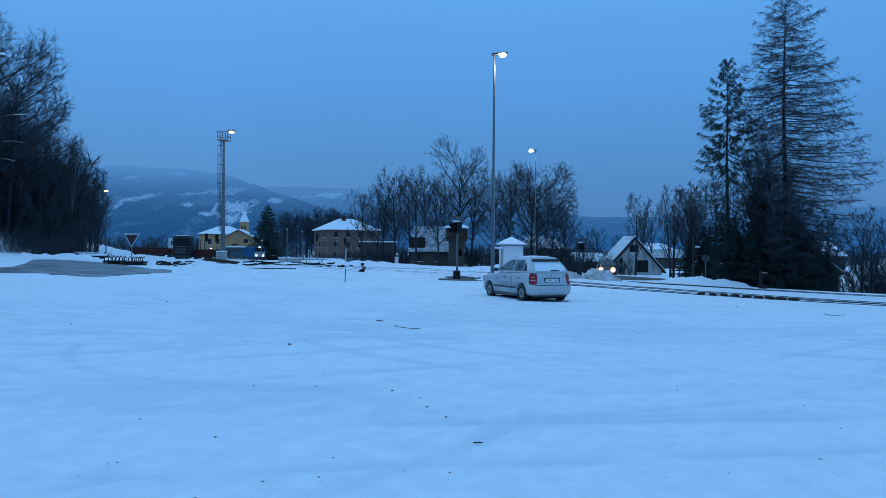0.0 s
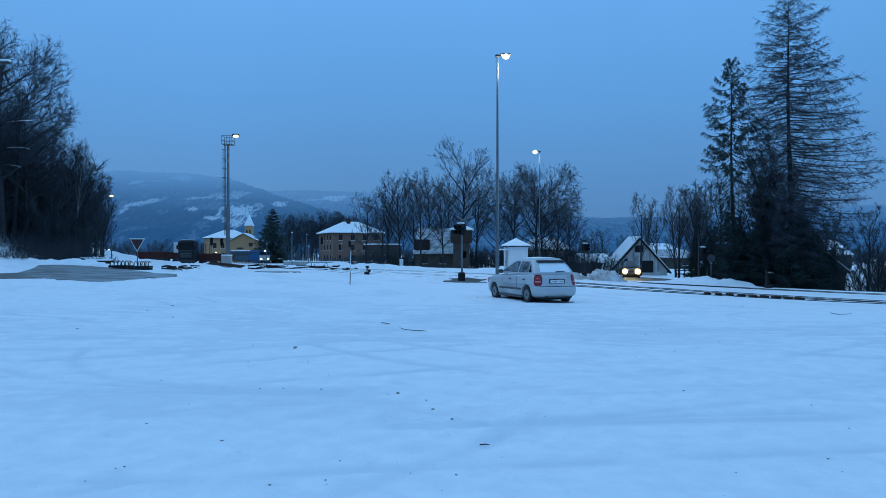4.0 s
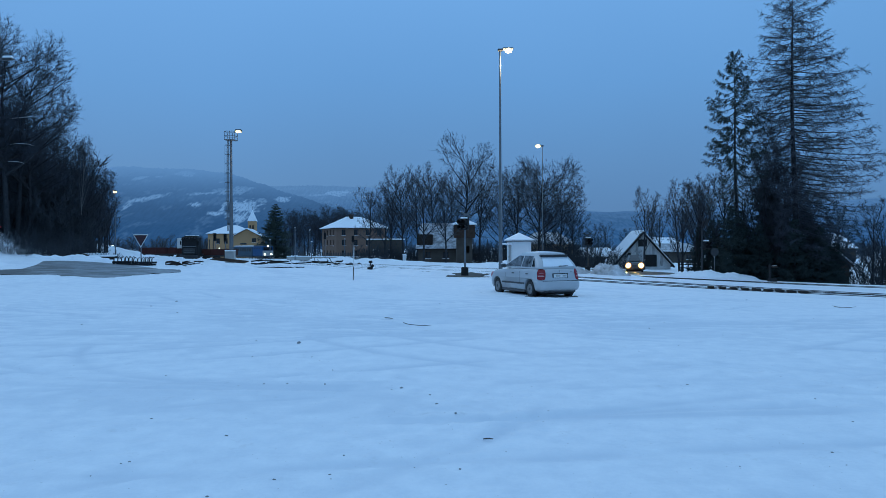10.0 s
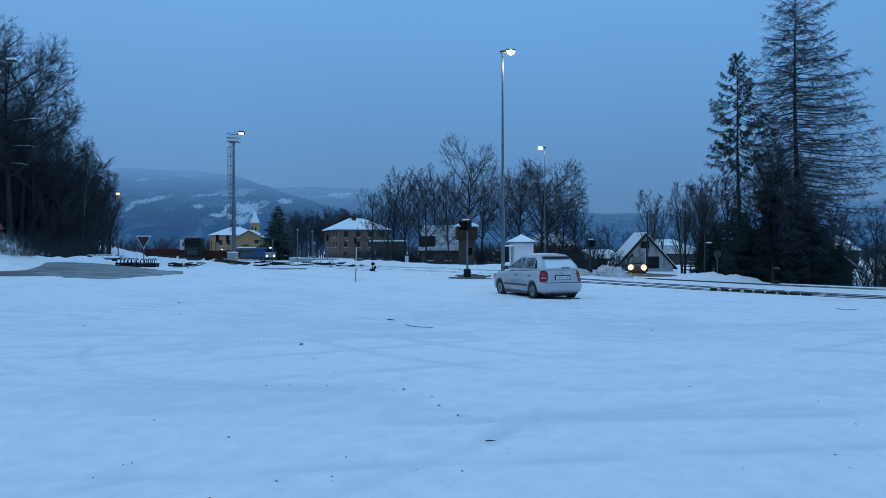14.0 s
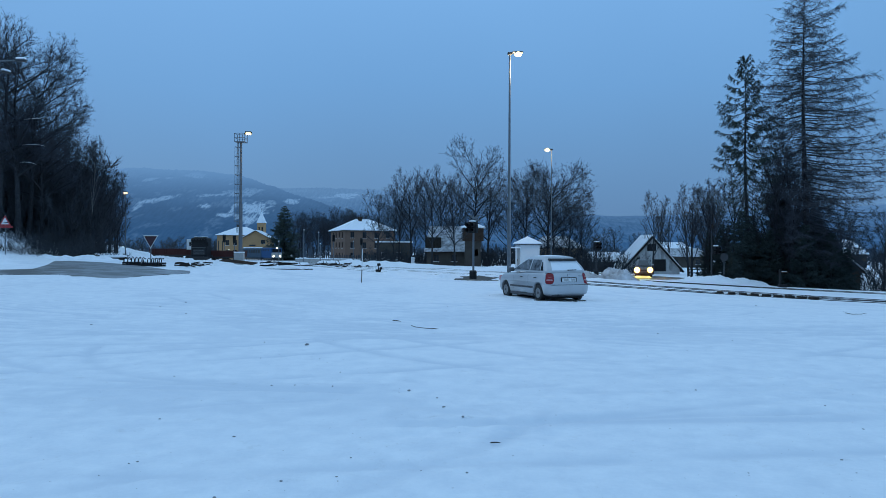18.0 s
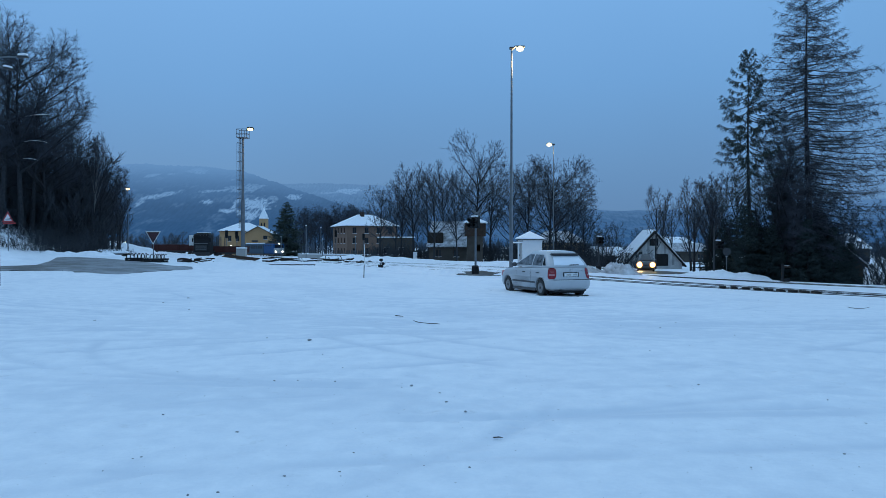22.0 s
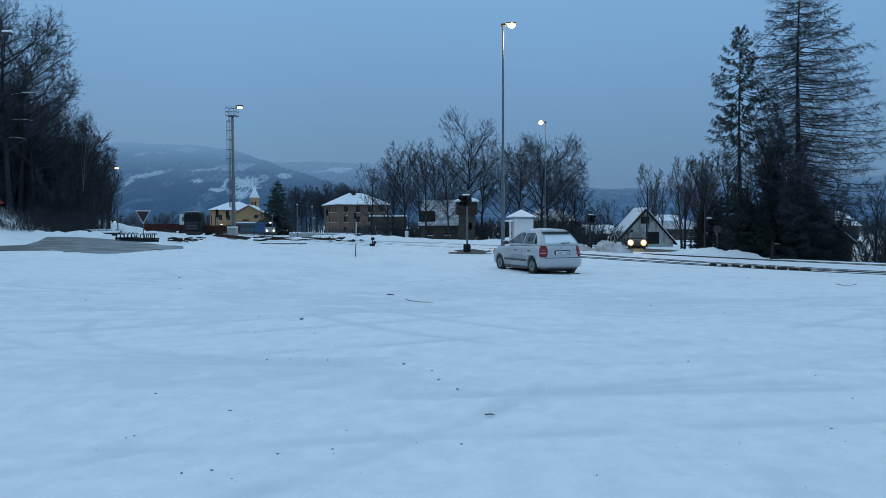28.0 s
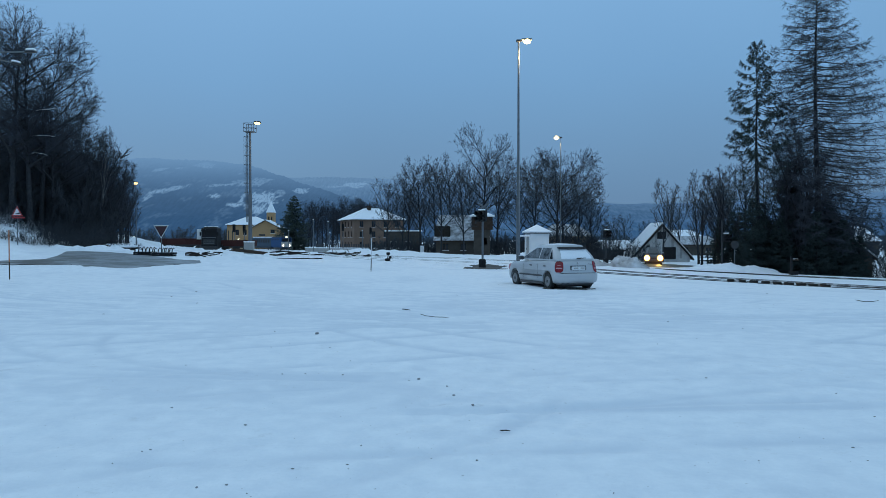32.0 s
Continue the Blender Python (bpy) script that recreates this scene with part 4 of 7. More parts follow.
def larch_tree(seed, h):
    """A leafless larch: thin, long, well-spaced boughs that sag and turn up at their tips, veiled in fine twigs; longer on one side below."""
    rnd = random.Random(seed)
    trunk, crown = Geo(), Geo()

    def core(e):
        return Vector((-0.45 * e + 0.10 * math.sin(e * 7), 0.12 * math.sin(e * 5), h * e))
    trunk.tube([core(i / 14) - Vector((0, 0, 0.3 if i == 0 else 0)) for i in range(15)], [max(0.0128 * h * (1 - i / 14.3) ** 0.9, 0.02) for i in range(15)], 9)
    es = (0.16, 0.24, 0.36, 0.46, 0.53, 0.66, 0.76, 0.81, 0.86, 0.93, 0.975, 1.0)
    broad = (4.4, 6.0, 6.9, 6.9, 6.2, 5.5, 5.0, 3.7, 3.1, 2.5, 1.2, 0.25)
    lean = (1.6, 2.4, 3.2, 3.7, 3.9, 4.0, 4.0, 2.5, 2.4, 2.1, 1.1, 0.25)
    layers = 275
    for k in range(layers):
        e = 0.17 + 0.83 * (k + rnd.random() * 0.9) / layers
        az = k * 2.4 + rnd.uniform(-0.6, 0.6)
        out = Vector((math.cos(az), math.sin(az), 0))
        side = Vector((-out.y, out.x, 0))
        f = 0.5 + 0.5 * out.x
        wide = float(np.interp(e, es, lean)) * (1 - f) + float(np.interp(e, es, broad)) * f
        ln = wide * (0.60 + 0.44 * rnd.random() ** 0.6)
        rise = float(np.interp(e, (0.15, 0.35, 0.55, 0.75, 0.88, 0.96, 1.0), (-0.30, -0.15, -0.05, 0.03, 0.17, 0.45, 1.5))) + rnd.uniform(-0.07, 0.07)
        sag, curl, sway = rnd.uniform(0.02, 0.07), rnd.uniform(-0.02, 0.11), rnd.uniform(-0.14, 0.14)
        n = 8
        pts = []
        for i in range(n + 1):
            u = i / n
            pts.append(core(e) + out * ln * u + side * ln * (sway * math.sin(u * 2.6)) + Vector((0, 0, ln * (rise * u - sag * math.sin(u * 3.0) + curl * u ** 3 * (0.4 + 0.6 * e) + rnd.uniform(-0.006, 0.006)))))
        crown.tube(pts, [0.008 + (0.006 + 0.0070 * ln) * (1 - u / n) ** 1.2 for u in range(n + 1)], 4, cap=False)

        def on(u):
            i = min(int(u * n), n - 1)
            return pts[i].lerp(pts[i + 1], u * n - i)
        for b in range(int(4 + 5.2 * ln)):
            u = 0.14 + 0.86 * rnd.random() ** 0.85
            p = on(u)
            d = (side * (1 if b % 2 else -1) * rnd.uniform(0.5, 1.0) + out * rnd.uniform(0.4, 0.9) + Vector((0, 0, rnd.uniform(-0.95, 0.50)))).normalized()
            sl = (0.45 + 0.20 * ln * (1.1 - u)) * rnd.uniform(0.6, 1.35)
            q = [p, p + d * sl * 0.5 + Vector((0, 0, -0.05 * sl)), p + d * sl + Vector((0, 0, 0.08 * sl))]
            crown.tube(q, [0.008, 0.0065, 0.004], 3, cap=False)
            for _ in range(int(4 + 9 * sl)):
                v = rnd.random()
                t = (d * 0.5 + Vector((rnd.uniform(-1, 1), rnd.uniform(-1, 1), rnd.uniform(-1.3, 0.6)))).normalized()
                crown.spike(q[0].lerp(q[2], v), t * rnd.uniform(0.14, 0.40), 0.0085)
        for b in range(int(5 * ln)):
            u = 0.2 + 0.8 * rnd.random()
            t = (out * 0.5 + Vector((rnd.uniform(-1, 1), rnd.uniform(-1, 1), rnd.uniform(-1.4, 0.9)))).normalized()
            crown.spike(on(u), t * rnd.uniform(0.14, 0.42), 0.0085)
    # dead stubs on the lower trunk
    for k in range(30):
        e, az = rnd.uniform(0.08, 0.3), rnd.uniform(0, 6.28)
        crown.spike(core(e), Vector((math.cos(az), math.sin(az), rnd.uniform(-0.4, 0.1))) * rnd.uniform(0.5, 2.2), 0.022)
    return trunk, crown


def spruce_tree(seed, h):
    """An old spruce: single arched boughs with hanging sprays towards their ends above, thin half-bare boughs below."""
    rnd = random.Random(seed)
    trunk, crown = Geo(), Geo()

    def core(e):
        return Vector((0.35 * (0.5 - e) + 0.06 * math.sin(e * 9), 0, h * e))
    trunk.tube([core(i / 12) - Vector((0, 0, 0.3 if i == 0 else 0)) for i in range(13)], [max(0.0115 * h * (1 - i / 12.3), 0.015) for i in range(13)], 8)
    layers = 165
    for k in range(layers):
        e = 0.14 + 0.855 * (k + rnd.random() * 0.8) / layers
        wide = float(np.interp(e, (0.1, 0.3, 0.45, 0.58, 0.67, 0.8, 0.9, 0.97, 1.0), (2.4, 3.0, 3.1, 2.9, 2.7, 2.0, 1.25, 0.5, 0.15))) * h / 19
        full = float(np.interp(e, (0.2, 0.40, 0.5, 0.6), (0.10, 0.22, 0.6, 1.0)))
        az = k * 2.4 + rnd.uniform(-0.7, 0.7)
        out = Vector((math.cos(az), math.sin(az), 0))
        side = Vector((-out.y, out.x, 0))
        ln = wide * rnd.uniform(0.62, 1.05)
        up = float(np.interp(e, (0.3, 0.6, 0.8, 0.93, 1.0), (-0.30, -0.18, 0.0, 0.45, 1.3)))
        n, dip, tip = 6, rnd.uniform(0.10, 0.22), rnd.uniform(0.12, 0.26)
        pts = [core(e) + out * ln * u + Vector((0, 0, ln * (up * u - dip * math.sin(u * 2.7) + tip * u ** 3))) for u in [i / n for i in range(n + 1)]]
        crown.tube(pts, [0.009 + 0.011 * ln * (1 - i / n) for i in range(n + 1)], 4, cap=False)
        for _ in range(int((8 + 14 * ln) * full) + 5):
            u = 0.22 + 0.78 * rnd.random() ** 0.75
            i = min(int(u * n), n - 1)
            p = pts[i].lerp(pts[i + 1], u * n - i)
            d = (side * rnd.uniform(-1, 1) * 0.7 + out * rnd.uniform(0.1, 0.8) + Vector((0, 0, rnd.uniform(-0.95, 0.02)))).normalized()
            tl = rnd.uniform(0.2, 0.46) * (0.7 + 0.16 * ln)
            crown.spike(p, d * tl, 0.017 if full > 0.7 else 0.009)
            for _ in range(5 if full > 0.5 else 3):
                crown.spike(p + d * tl * rnd.uniform(0.1, 0.9), (d + Vector((rnd.uniform(-1, 1), rnd.uniform(-1, 1), rnd.uniform(-1.3, 0.2)))).normalized() * tl * 0.6, 0.015 if full > 0.7 else 0.007)
    return trunk, crown


def bush(seed, h, w, stems=26, twig=0.010):
    rnd = random.Random(seed)
    g = Geo()
    for _ in range(stems):
        p = Vector((rnd.uniform(-w, w) * 0.5, rnd.uniform(-w, w) * 0.35, -0.2))
        d = Vector((rnd.uniform(-.55, .55), rnd.uniform(-.55, .55), 1)).normalized()
        ln = h * rnd.uniform(0.45, 1.0) * (1.05 - 0.5 * abs(p.x) / (w * 0.5))
        pts, dirs, _ = limb(g, rnd, p, d, ln, 0.008 + 0.003 * h, 4, 5, 0.2, 0.2)
        for _ in range(22):
            x = rnd.uniform(0.12, 0.999) * (len(pts) - 1)
            i = int(x)
            p = pts[i].lerp(pts[i + 1], x - i)
            s = (dirs[i] + Vector((rnd.uniform(-1, 1), rnd.uniform(-1, 1), rnd.uniform(-.4, .8))) * 0.9).normalized()
            tl = ln * rnd.uniform(0.10, 0.22)
            g.spike(p, s * tl, twig)
            for _ in range(3):
                g.spike(p + s * tl * rnd.uniform(0.2, 0.8), (s + Vector((rnd.uniform(-1, 1), rnd.uniform(-1, 1), rnd.uniform(-.6, .8)))).normalized() * tl * 0.6, twig * 0.7)
    return g


class Kind:
    """A tree of which several stand about: built once, then copied."""

    def __init__(self, geos, h, mats, label, name="tree"):
        self.h, self.label, self.name = h, label, name
        self.meshes = [g.mesh(n, m) for g, n, m in zip(geos, ("trunk", "crown"), mats)]

    def plant(self, x, y, top, turn, group="", label="", wide=1.0):
        s = (top) / self.h
        ob = thing(self.name, label or self.label, "tree", pose(x, y, gz(x, y) - 0.05, 0, 0, turn), group)
        for me, n in zip(self.meshes, ("trunk", "crown")):
            c = new(n, me)
            c.parent = ob
            c.scale = (s * wide, s * wide, s)
        return ob


ALLEY = "bare broadleaf tree with dense fine twigs"
oaks = [Kind(broadleaf(11 + i, 18, 3.8, 0.24, 14, 0.0095, 0.92, 0.85, 0.8), 18, (BARK, TWIG), ALLEY) for i in range(3)]
tall = [Kind(broadleaf(33, 21, 4.9, 0.36, 15, 0.0095, 0.95, 0.55, 0.8), 21, (BARK, TWIG), "tall bare lime tree with rising limbs")]
dense = [Kind(broadleaf(41 + i, 16, 4.6, 0.2, 14, 0.010, 0.92, 0.6, 0.9), 16, (BARK, TWIG), "broad bare tree with a thick twiggy crown") for i in range(2)]
broad_oak = Kind(broadleaf(47, 17, 6.4, 0.24, 20, 0.010, 1.0, 0.3, 1.1), 17, (BARK, TWIG), "broad old oak with crooked limbs and fine twigs")
bank_trees = [Kind(broadleaf(51 + i, 20, 4.6, 0.28, 16, 0.010, 0.95, 0.30, 0.8), 20, (BARK, TWIG), "large bare tree on the wooded bank") for i in range(3)]
thin = [Kind(broadleaf(61 + i, 11, 2.0, 0.24, 8, 0.008, 0.8, 1.3, 0.4), 11, (BARK, TWIG_FAR), "slender bare tree behind the cottage") for i in range(2)]
brush_trees = [Kind(broadleaf(66 + i, 11, 2.0, 0.15, 8, 0.009, 0.8, 1.5, 0.4), 11, (BARK, TWIG), "slender bare tree among the spruces") for i in range(2)]
birch = Kind(broadleaf(71, 12, 3.0, 0.4, 12, 0.008, 0.8, 0.8, 0.4), 12, (BIRCH, TWIG), "leaning birch with white bark at the wood's edge")
spruce = Kind(spruce_tree(81, 19), 19, (BARK, NEEDLE), "tall ragged spruce beside the railway", "spruce")
spruce_dense = Kind(conifer(84, 9, 2.2, 0.02, 0.45, 34, 7, 20, 0.030, 0.2), 9, (BARK, NEEDLE), "low dense dark spruce", "spruce")
larch = Kind(larch_tree(91, 24.2), 24.2, (BARK, TWIG), "tall leafless larch with fine hanging twigs", "larch")
fir = Kind(conifer(95, 13, 4.4, 0.03, 0.4, 36, 8, 22, 0.05, 0.15), 13, (BARK, NEEDLE_SNOW), "dark fir dusted with snow by the station", "fir")

# the row behind the railway
for i, (x, y, h) in enumerate([(-12.1, 120, 13.5), (-8.8, 124, 15.8), (-6.5, 121, 17), (-4.1, 126, 17), (-1.3, 120, 17.3), (1.5, 124, 15.8), (6.2, 120, 18),
                               (-10.4, 132, 14.5), (-2.6, 103, 13.5), (0.6, 101, 12.5), (4.6, 136, 16)]):
    oaks[i % 3].plant(x, y, h, i * 67, "trees behind the railway")
tall[0].plant(3.6, 119, 21.7, 20, "trees behind the railway")
for i, (x, y, h) in enumerate([(9.4, 114, 14.2), (11.2, 112, 16.0), (18.4, 113, 13.6), (20.6, 112, 11.2), (17.2, 120, 15.5)]):
    dense[i % 2].plant(x, y, h, i * 83, "trees behind the railway")
broad_oak.plant(14.6, 109, 17.0, 40, "trees behind the railway")
for i, (x, y, h) in enumerate([(-43.5, 212, 13), (-40, 215, 14), (-37, 212, 13.4), (-33, 216, 17), (-30, 225, 16), (-27, 222, 15)]):
    dense[i % 2].plant(x, y, h, i * 59 + 10, "trees by the station")
for i, (x, y, h) in enumerate([(31, 160, 8), (35, 167, 9.5), (39, 172, 10), (43, 168, 8.5), (47, 176, 9), (27.5, 158, 8.5)]):
    oaks[i % 3].plant(x, y, h, i * 77 + 5, "trees beyond the cottage", "misty bare tree beyond the cottage")
for i in range(22):
    x, y = -121 + i * 2.2, 262 + 14 * noise.noise((i * 0.9, 0.3, 0))
    thin[i % 2].plant(x, y, 6.2 + 2.4 * ((i * 5) % 7) / 7, i * 47, "low trees beyond the yard", "low misty bare tree beyond the yard", wide=2.0)
for i, (x, y, h) in enumerate([(-36, 214, 13), (-30.5, 208, 15), (-25, 210, 14), (-19, 207, 14.5), (-14, 203, 15), (-10, 198, 14)]):
    dense[i % 2].plant(x, y, h, i * 91 + 30, "trees by the station")
for i in range(11):
    x, y = -50 + i * 2.5, 228 + 9 * noise.noise((i * 0.8, 1.7, 0))
    dense[i % 2].plant(x, y, 14 + 3.2 * ((i * 3) % 5) / 5, i * 67 + 12, "trees by the station")
fir.plant(-46.6, 203, 15.4, 0)
# behind the cottage
for i, (x, y, h) in enumerate([(27.4, 98, 11.6), (31.6, 110, 12.2), (33.8, 112, 10.5), (29.6, 90, 11.4), (30.6, 92, 12.2), (31.8, 91, 11.6), (33.4, 94, 12.4), (34.6, 96, 12.0), (36, 98, 12)]):
    thin[i % 2].plant(x, y, h, i * 71, "slender trees behind the cottage")
# the conifers beside the line
spruce.plant(24.2, 59.5, 19.0, 0)
larch.plant(28.2, 57.4, 24.2, 0)
for i, (x, y, h) in enumerate([(23.2, 62, 5.0), (27.2, 60.5, 10.8), (28.4, 62, 8.8), (26.0, 63, 7.2), (31.4, 62, 7.0), (33.2, 64, 6.0), (29.6, 64, 6.4), (22.6, 63.5, 4.4), (24.6, 64, 5.6), (23.4, 58.2, 6.0), (25.4, 57.8, 5.4), (27.5, 56.3, 6.4), (29.4, 56.2, 5.8), (31.0, 56.8, 4.6), (30.4, 60.5, 7.6), (32.0, 60, 5.4), (25.6, 60.5, 5.2), (34.6, 66, 6.2)]):
    spruce_dense.plant(x, y, h, i * 50, "low spruces beside the railway")
for i, (x, y, h) in enumerate([(27.2, 60, 12.5), (29.6, 62, 11.5), (36, 66, 8.5), (39, 64, 7.5), (25.4, 61.5, 11), (21.4, 64.5, 7.6), (22.4, 63, 9.4), (23.4, 65, 9.0), (26.6, 58.8, 14), (27.4, 58.4, 15), (30.6, 61, 10), (33.5, 63, 9), (37.5, 63, 9), (42, 66, 9.5), (44.5, 68, 9), (40.5, 64, 7.0), (24.0, 61.5, 10.5), (28.8, 60.2, 13), (31.6, 64, 10.5)]):
    brush_trees[i % 2].plant(x, y, h, i * 37, "slender trees among the spruces")
# the wooded bank
for i, (x, y, h) in enumerate([(-34.8, 58, 20.6), (-35.2, 60, 19), (-34.6, 61, 15.7), (-35.8, 57, 20.5), (-37.4, 56, 20), (-37.1, 68, 14.7), (-37.1, 70, 14), (-38.4, 75, 11.3), (-38.6, 78, 11.5), (-39.6, 82, 11.2),
                               (-43.4, 88, 10.4), (-46.4, 95, 8.2), (-48.6, 101, 6.2), (-41, 62, 17), (-39, 64.5, 13), (-37.6, 60, 12), (-42, 69, 13), (-42, 74, 13), (-46, 80, 12), (-50, 90, 12), (-40.5, 66, 14), (-44, 86, 12), (-47, 96, 10), (-36.4, 64, 13.5)]):
    tree = bank_trees[i % 3].plant(x, y, h - 0.9, i * 97 + 15, "trees on the wooded bank")
    if i == 0:
        back = pose(0, 0, 0, 0, 0, -(i * 97 + 15))
        for k, (z, reach, rise, drop) in enumerate([(7.4, 2.6, 0.16, 0.14), (6.1, 1.9, 0.05, 0.22), (9.4, 2.8, 0.18, -0.1)]):
            z += i * 0.2
            pts = [Vector((reach * u, -0.4 - 0.5 * u, z + rise * math.sin(u * 2.6) - drop * u * u * u)) for u in (0, 0.2, 0.4, 0.6, 0.8, 1.0)]
            part("bough", Geo().tube(pts, [0.05, 0.042, 0.035, 0.028, 0.02, 0.01], 6), BARK, tree, m=back)
            part("bough_snow", Geo().tube([p + Vector((0, -0.01, 0.045)) for p in pts[1:]], [0.006, 0.012, 0.015, 0.012, 0.006], 6), SNOW_CAP, tree, "snow lying along the bough", m=back)
for i, (x, y, top) in enumerate([(-35.4, 73, 11.6), (-36.6, 76, 11.8), (-37.4, 79, 10.6), (-38.2, 82, 9.6), (-39.6, 85.5, 8.8), (-41.4, 89.5, 8.2), (-43.4, 94, 7.4), (-45.4, 99, 6.8), (-38.6, 77, 12.4), (-41.0, 84, 10.8), (-37.0, 72, 12.6), (-35.6, 69, 12.8)]):
    brush_trees[i % 2].plant(x, y, top - gz(x, y), i * 59, "slender trees at the wood's edge", "slender dark bare tree at the wood's edge", wide=1.15)
leaning = birch.plant(-33.9, 67.5, 11.4, 130, wide=0.32)
leaning.matrix_basis = leaning.matrix_basis @ pose(0, 0, 0, 6, 8, 0)

BUSHES = [bush(101 + i, 4.2, 5.0, 46, 0.018) for i in range(3)]
THICKET = mat("thicket_stems", (0.036, 0.041, 0.048), (0.066, 0.070, 0.076), 2.0, 0.95, spec=0.12)
BUSH_MESHES = [b.mesh("bush", THICKET) for b in BUSHES]
for i, (x, y, s) in enumerate([(-32.4, 57, 0.45), (-33.6, 61, 0.8), (-34.4, 65, 1.0), (-35.2, 68, 1.2), (-36, 71, 1.4), (-38.4, 74, 1.4), (-40.2, 78, 1.4), (-42.4, 83, 1.3), (-44.6, 88, 1.2), (-48, 95, 1.1), (-50, 99, 0.9),
                               (-37, 66, 1.8), (-39, 72, 2.0), (-42.6, 79, 1.7), (-36.4, 62, 1.4), (-31.8, 55.5, 0.4), (-32.6, 59, 0.5), (-45.8, 86, 1.5), (-51, 98, 1.3), (-42, 68, 1.9), (-45, 74, 1.9), (-39, 61, 1.5), (-38, 68, 1.9), (-36.2, 66, 1.4), (-35.4, 69, 0.8), (-37.2, 73, 0.9), (-40, 76, 1.7), (-41.6, 81, 1.6), (-43.8, 84, 1.5), (-46.5, 91, 1.2), (-39.4, 69, 1.8), (-37.8, 71.5, 1.5), (-43, 78, 1.8), (-47, 87, 1.5), (-46, 84, 1.6), (-48, 91, 1.3), (-50, 96, 1.0), (-44, 80, 1.6), (-42, 75, 1.6), (-53, 92, 1.5), (-52, 86, 1.8), (-50, 80, 2.0), (-48, 73, 2.0), (-40, 64, 1.6), (-38.5, 59, 1.2), (-45, 70, 2.0)]):
    ob = new("bush", BUSH_MESHES[i % 3])
    s *= 1.25 if y > 60 else 1.0
    x = min(x, -0.452 * y - 4.0 * s) if y > 60 else x
    ob.matrix_basis = pose(x, y, gz(x, y), 0, 0, i * 61) @ Matrix.Scale(s, 4)
    tagged(ob, "leafless thicket of thin dark stems", "bush", "thicket below the wooded bank")
for i, (x, y, s) in enumerate([(-32.8, 51.6, 0.24), (-31.8, 51.8, 0.26), (-30.8, 51.8, 0.27), (-29.8, 52.0, 0.28), (-28.8, 52.2, 0.30), (-28.0, 52.6, 0.30), (-30.2, 53.4, 0.30), (-28.6, 53.8, 0.36), (-29.2, 55.0, 0.40), (-29.0, 56.6, 0.46), (-30.0, 58.4, 0.55), (-31.2, 60.0, 0.6), (-31.0, 62.0, 0.65), (-32.2, 61.6, 0.6), (-30.2, 60.6, 0.5), (-31.4, 64.4, 0.65), (-31.4, 57.4, 0.4)]):
    ob = new("bush", BUSH_MESHES[i % 3])
    ob.matrix_basis = pose(x, y, surface(x, y), 0, 0, i * 41) @ Matrix.Scale(s, 4)
    tagged(ob, "dark leafless brush above the icy road", "bush", "brush at the wood's foot")
for i, (x, y, s) in enumerate([(19.5, 100, 0.9), (22, 104, 1.0), (17, 104, 1.0), (24, 92, 0.7), (14, 106, 1.0), (10, 106, 0.9), (5, 112, 0.9), (34, 72, 0.9), (31.5, 68, 0.8), (36.5, 62, 0.6), (40, 60, 0.7), (43, 62, 0.9), (33, 63, 0.7), (41, 66, 1.1), (43.5, 68, 1.2), (46, 70, 1.2), (39.6, 74, 1.3), (43, 78, 1.5), (48, 75, 1.4), (36, 80, 1.2), (51, 72, 1.3), (24.4, 101, 0.75), (23.0, 103, 0.8), (20.5, 108, 1.2), (17.8, 107, 1.15), (15.2, 109, 1.2), (12.6, 107, 1.1), (22.6, 112, 1.3), (9, 109, 1.1), (19, 113, 1.4), (14, 114, 1.4), (6.6, 110, 1.0)]):
    ob = new("bush", BUSH_MESHES[(i + 1) % 3])
    ob.matrix_basis = pose(x, y, gz(x, y), 0, 0, i * 43) @ Matrix.Scale(s, 4)
    tagged(ob, "dark leafless shrub by the fence", "bush", "shrubs along the railway")


for i in range(26):
    x, y = -15 + i * 1.75, 128 + 12 * noise.noise((i * 0.7, 0, 0)) + (6 if i % 2 else 0)
    ob = new("bush", BUSH_MESHES[i % 3])
    ob.matrix_basis = pose(x, y, gz(x, y), 0, 0, i * 53) @ Matrix.Scale(0.8 + 0.3 * ((i * 7) % 5) / 5, 4)
    tagged(ob, "dark leafless undergrowth between bare trees", "bush", "undergrowth behind the railway")


SNOWY_BUSH = [bush(131 + i, 2.0, 3.4, 40, 0.014).mesh("bush", TWIG_SNOW) for i in range(2)]
for i, (x, y, s) in enumerate([(-33.2, 55.4, 0.45), (-34.4, 56.0, 0.55), (-35.4, 55.2, 0.55), (-33.8, 57.0, 0.5), (-36.2, 56.4, 0.6), (-32.2, 55.6, 0.4), (-26.6, 58.0, 0.45), (-27.2, 59.2, 0.5), (-28.0, 58.4, 0.4)]):
    ob = new("bush", SNOWY_BUSH[i % 2])
    ob.matrix_basis = pose(x, y, surface(x, y), 0, 0, i * 77) @ Matrix.Scale(s, 4)
    tagged(ob, "low shrub with snow caught in its twigs", "bush", "snowy shrubs at the wood's foot")


# ---- lamps and masts ----
def bowl(c, a, b, d):
    """A rounded lamp glass about c."""
    return Geo().add(*rounded(c, a, b, d))


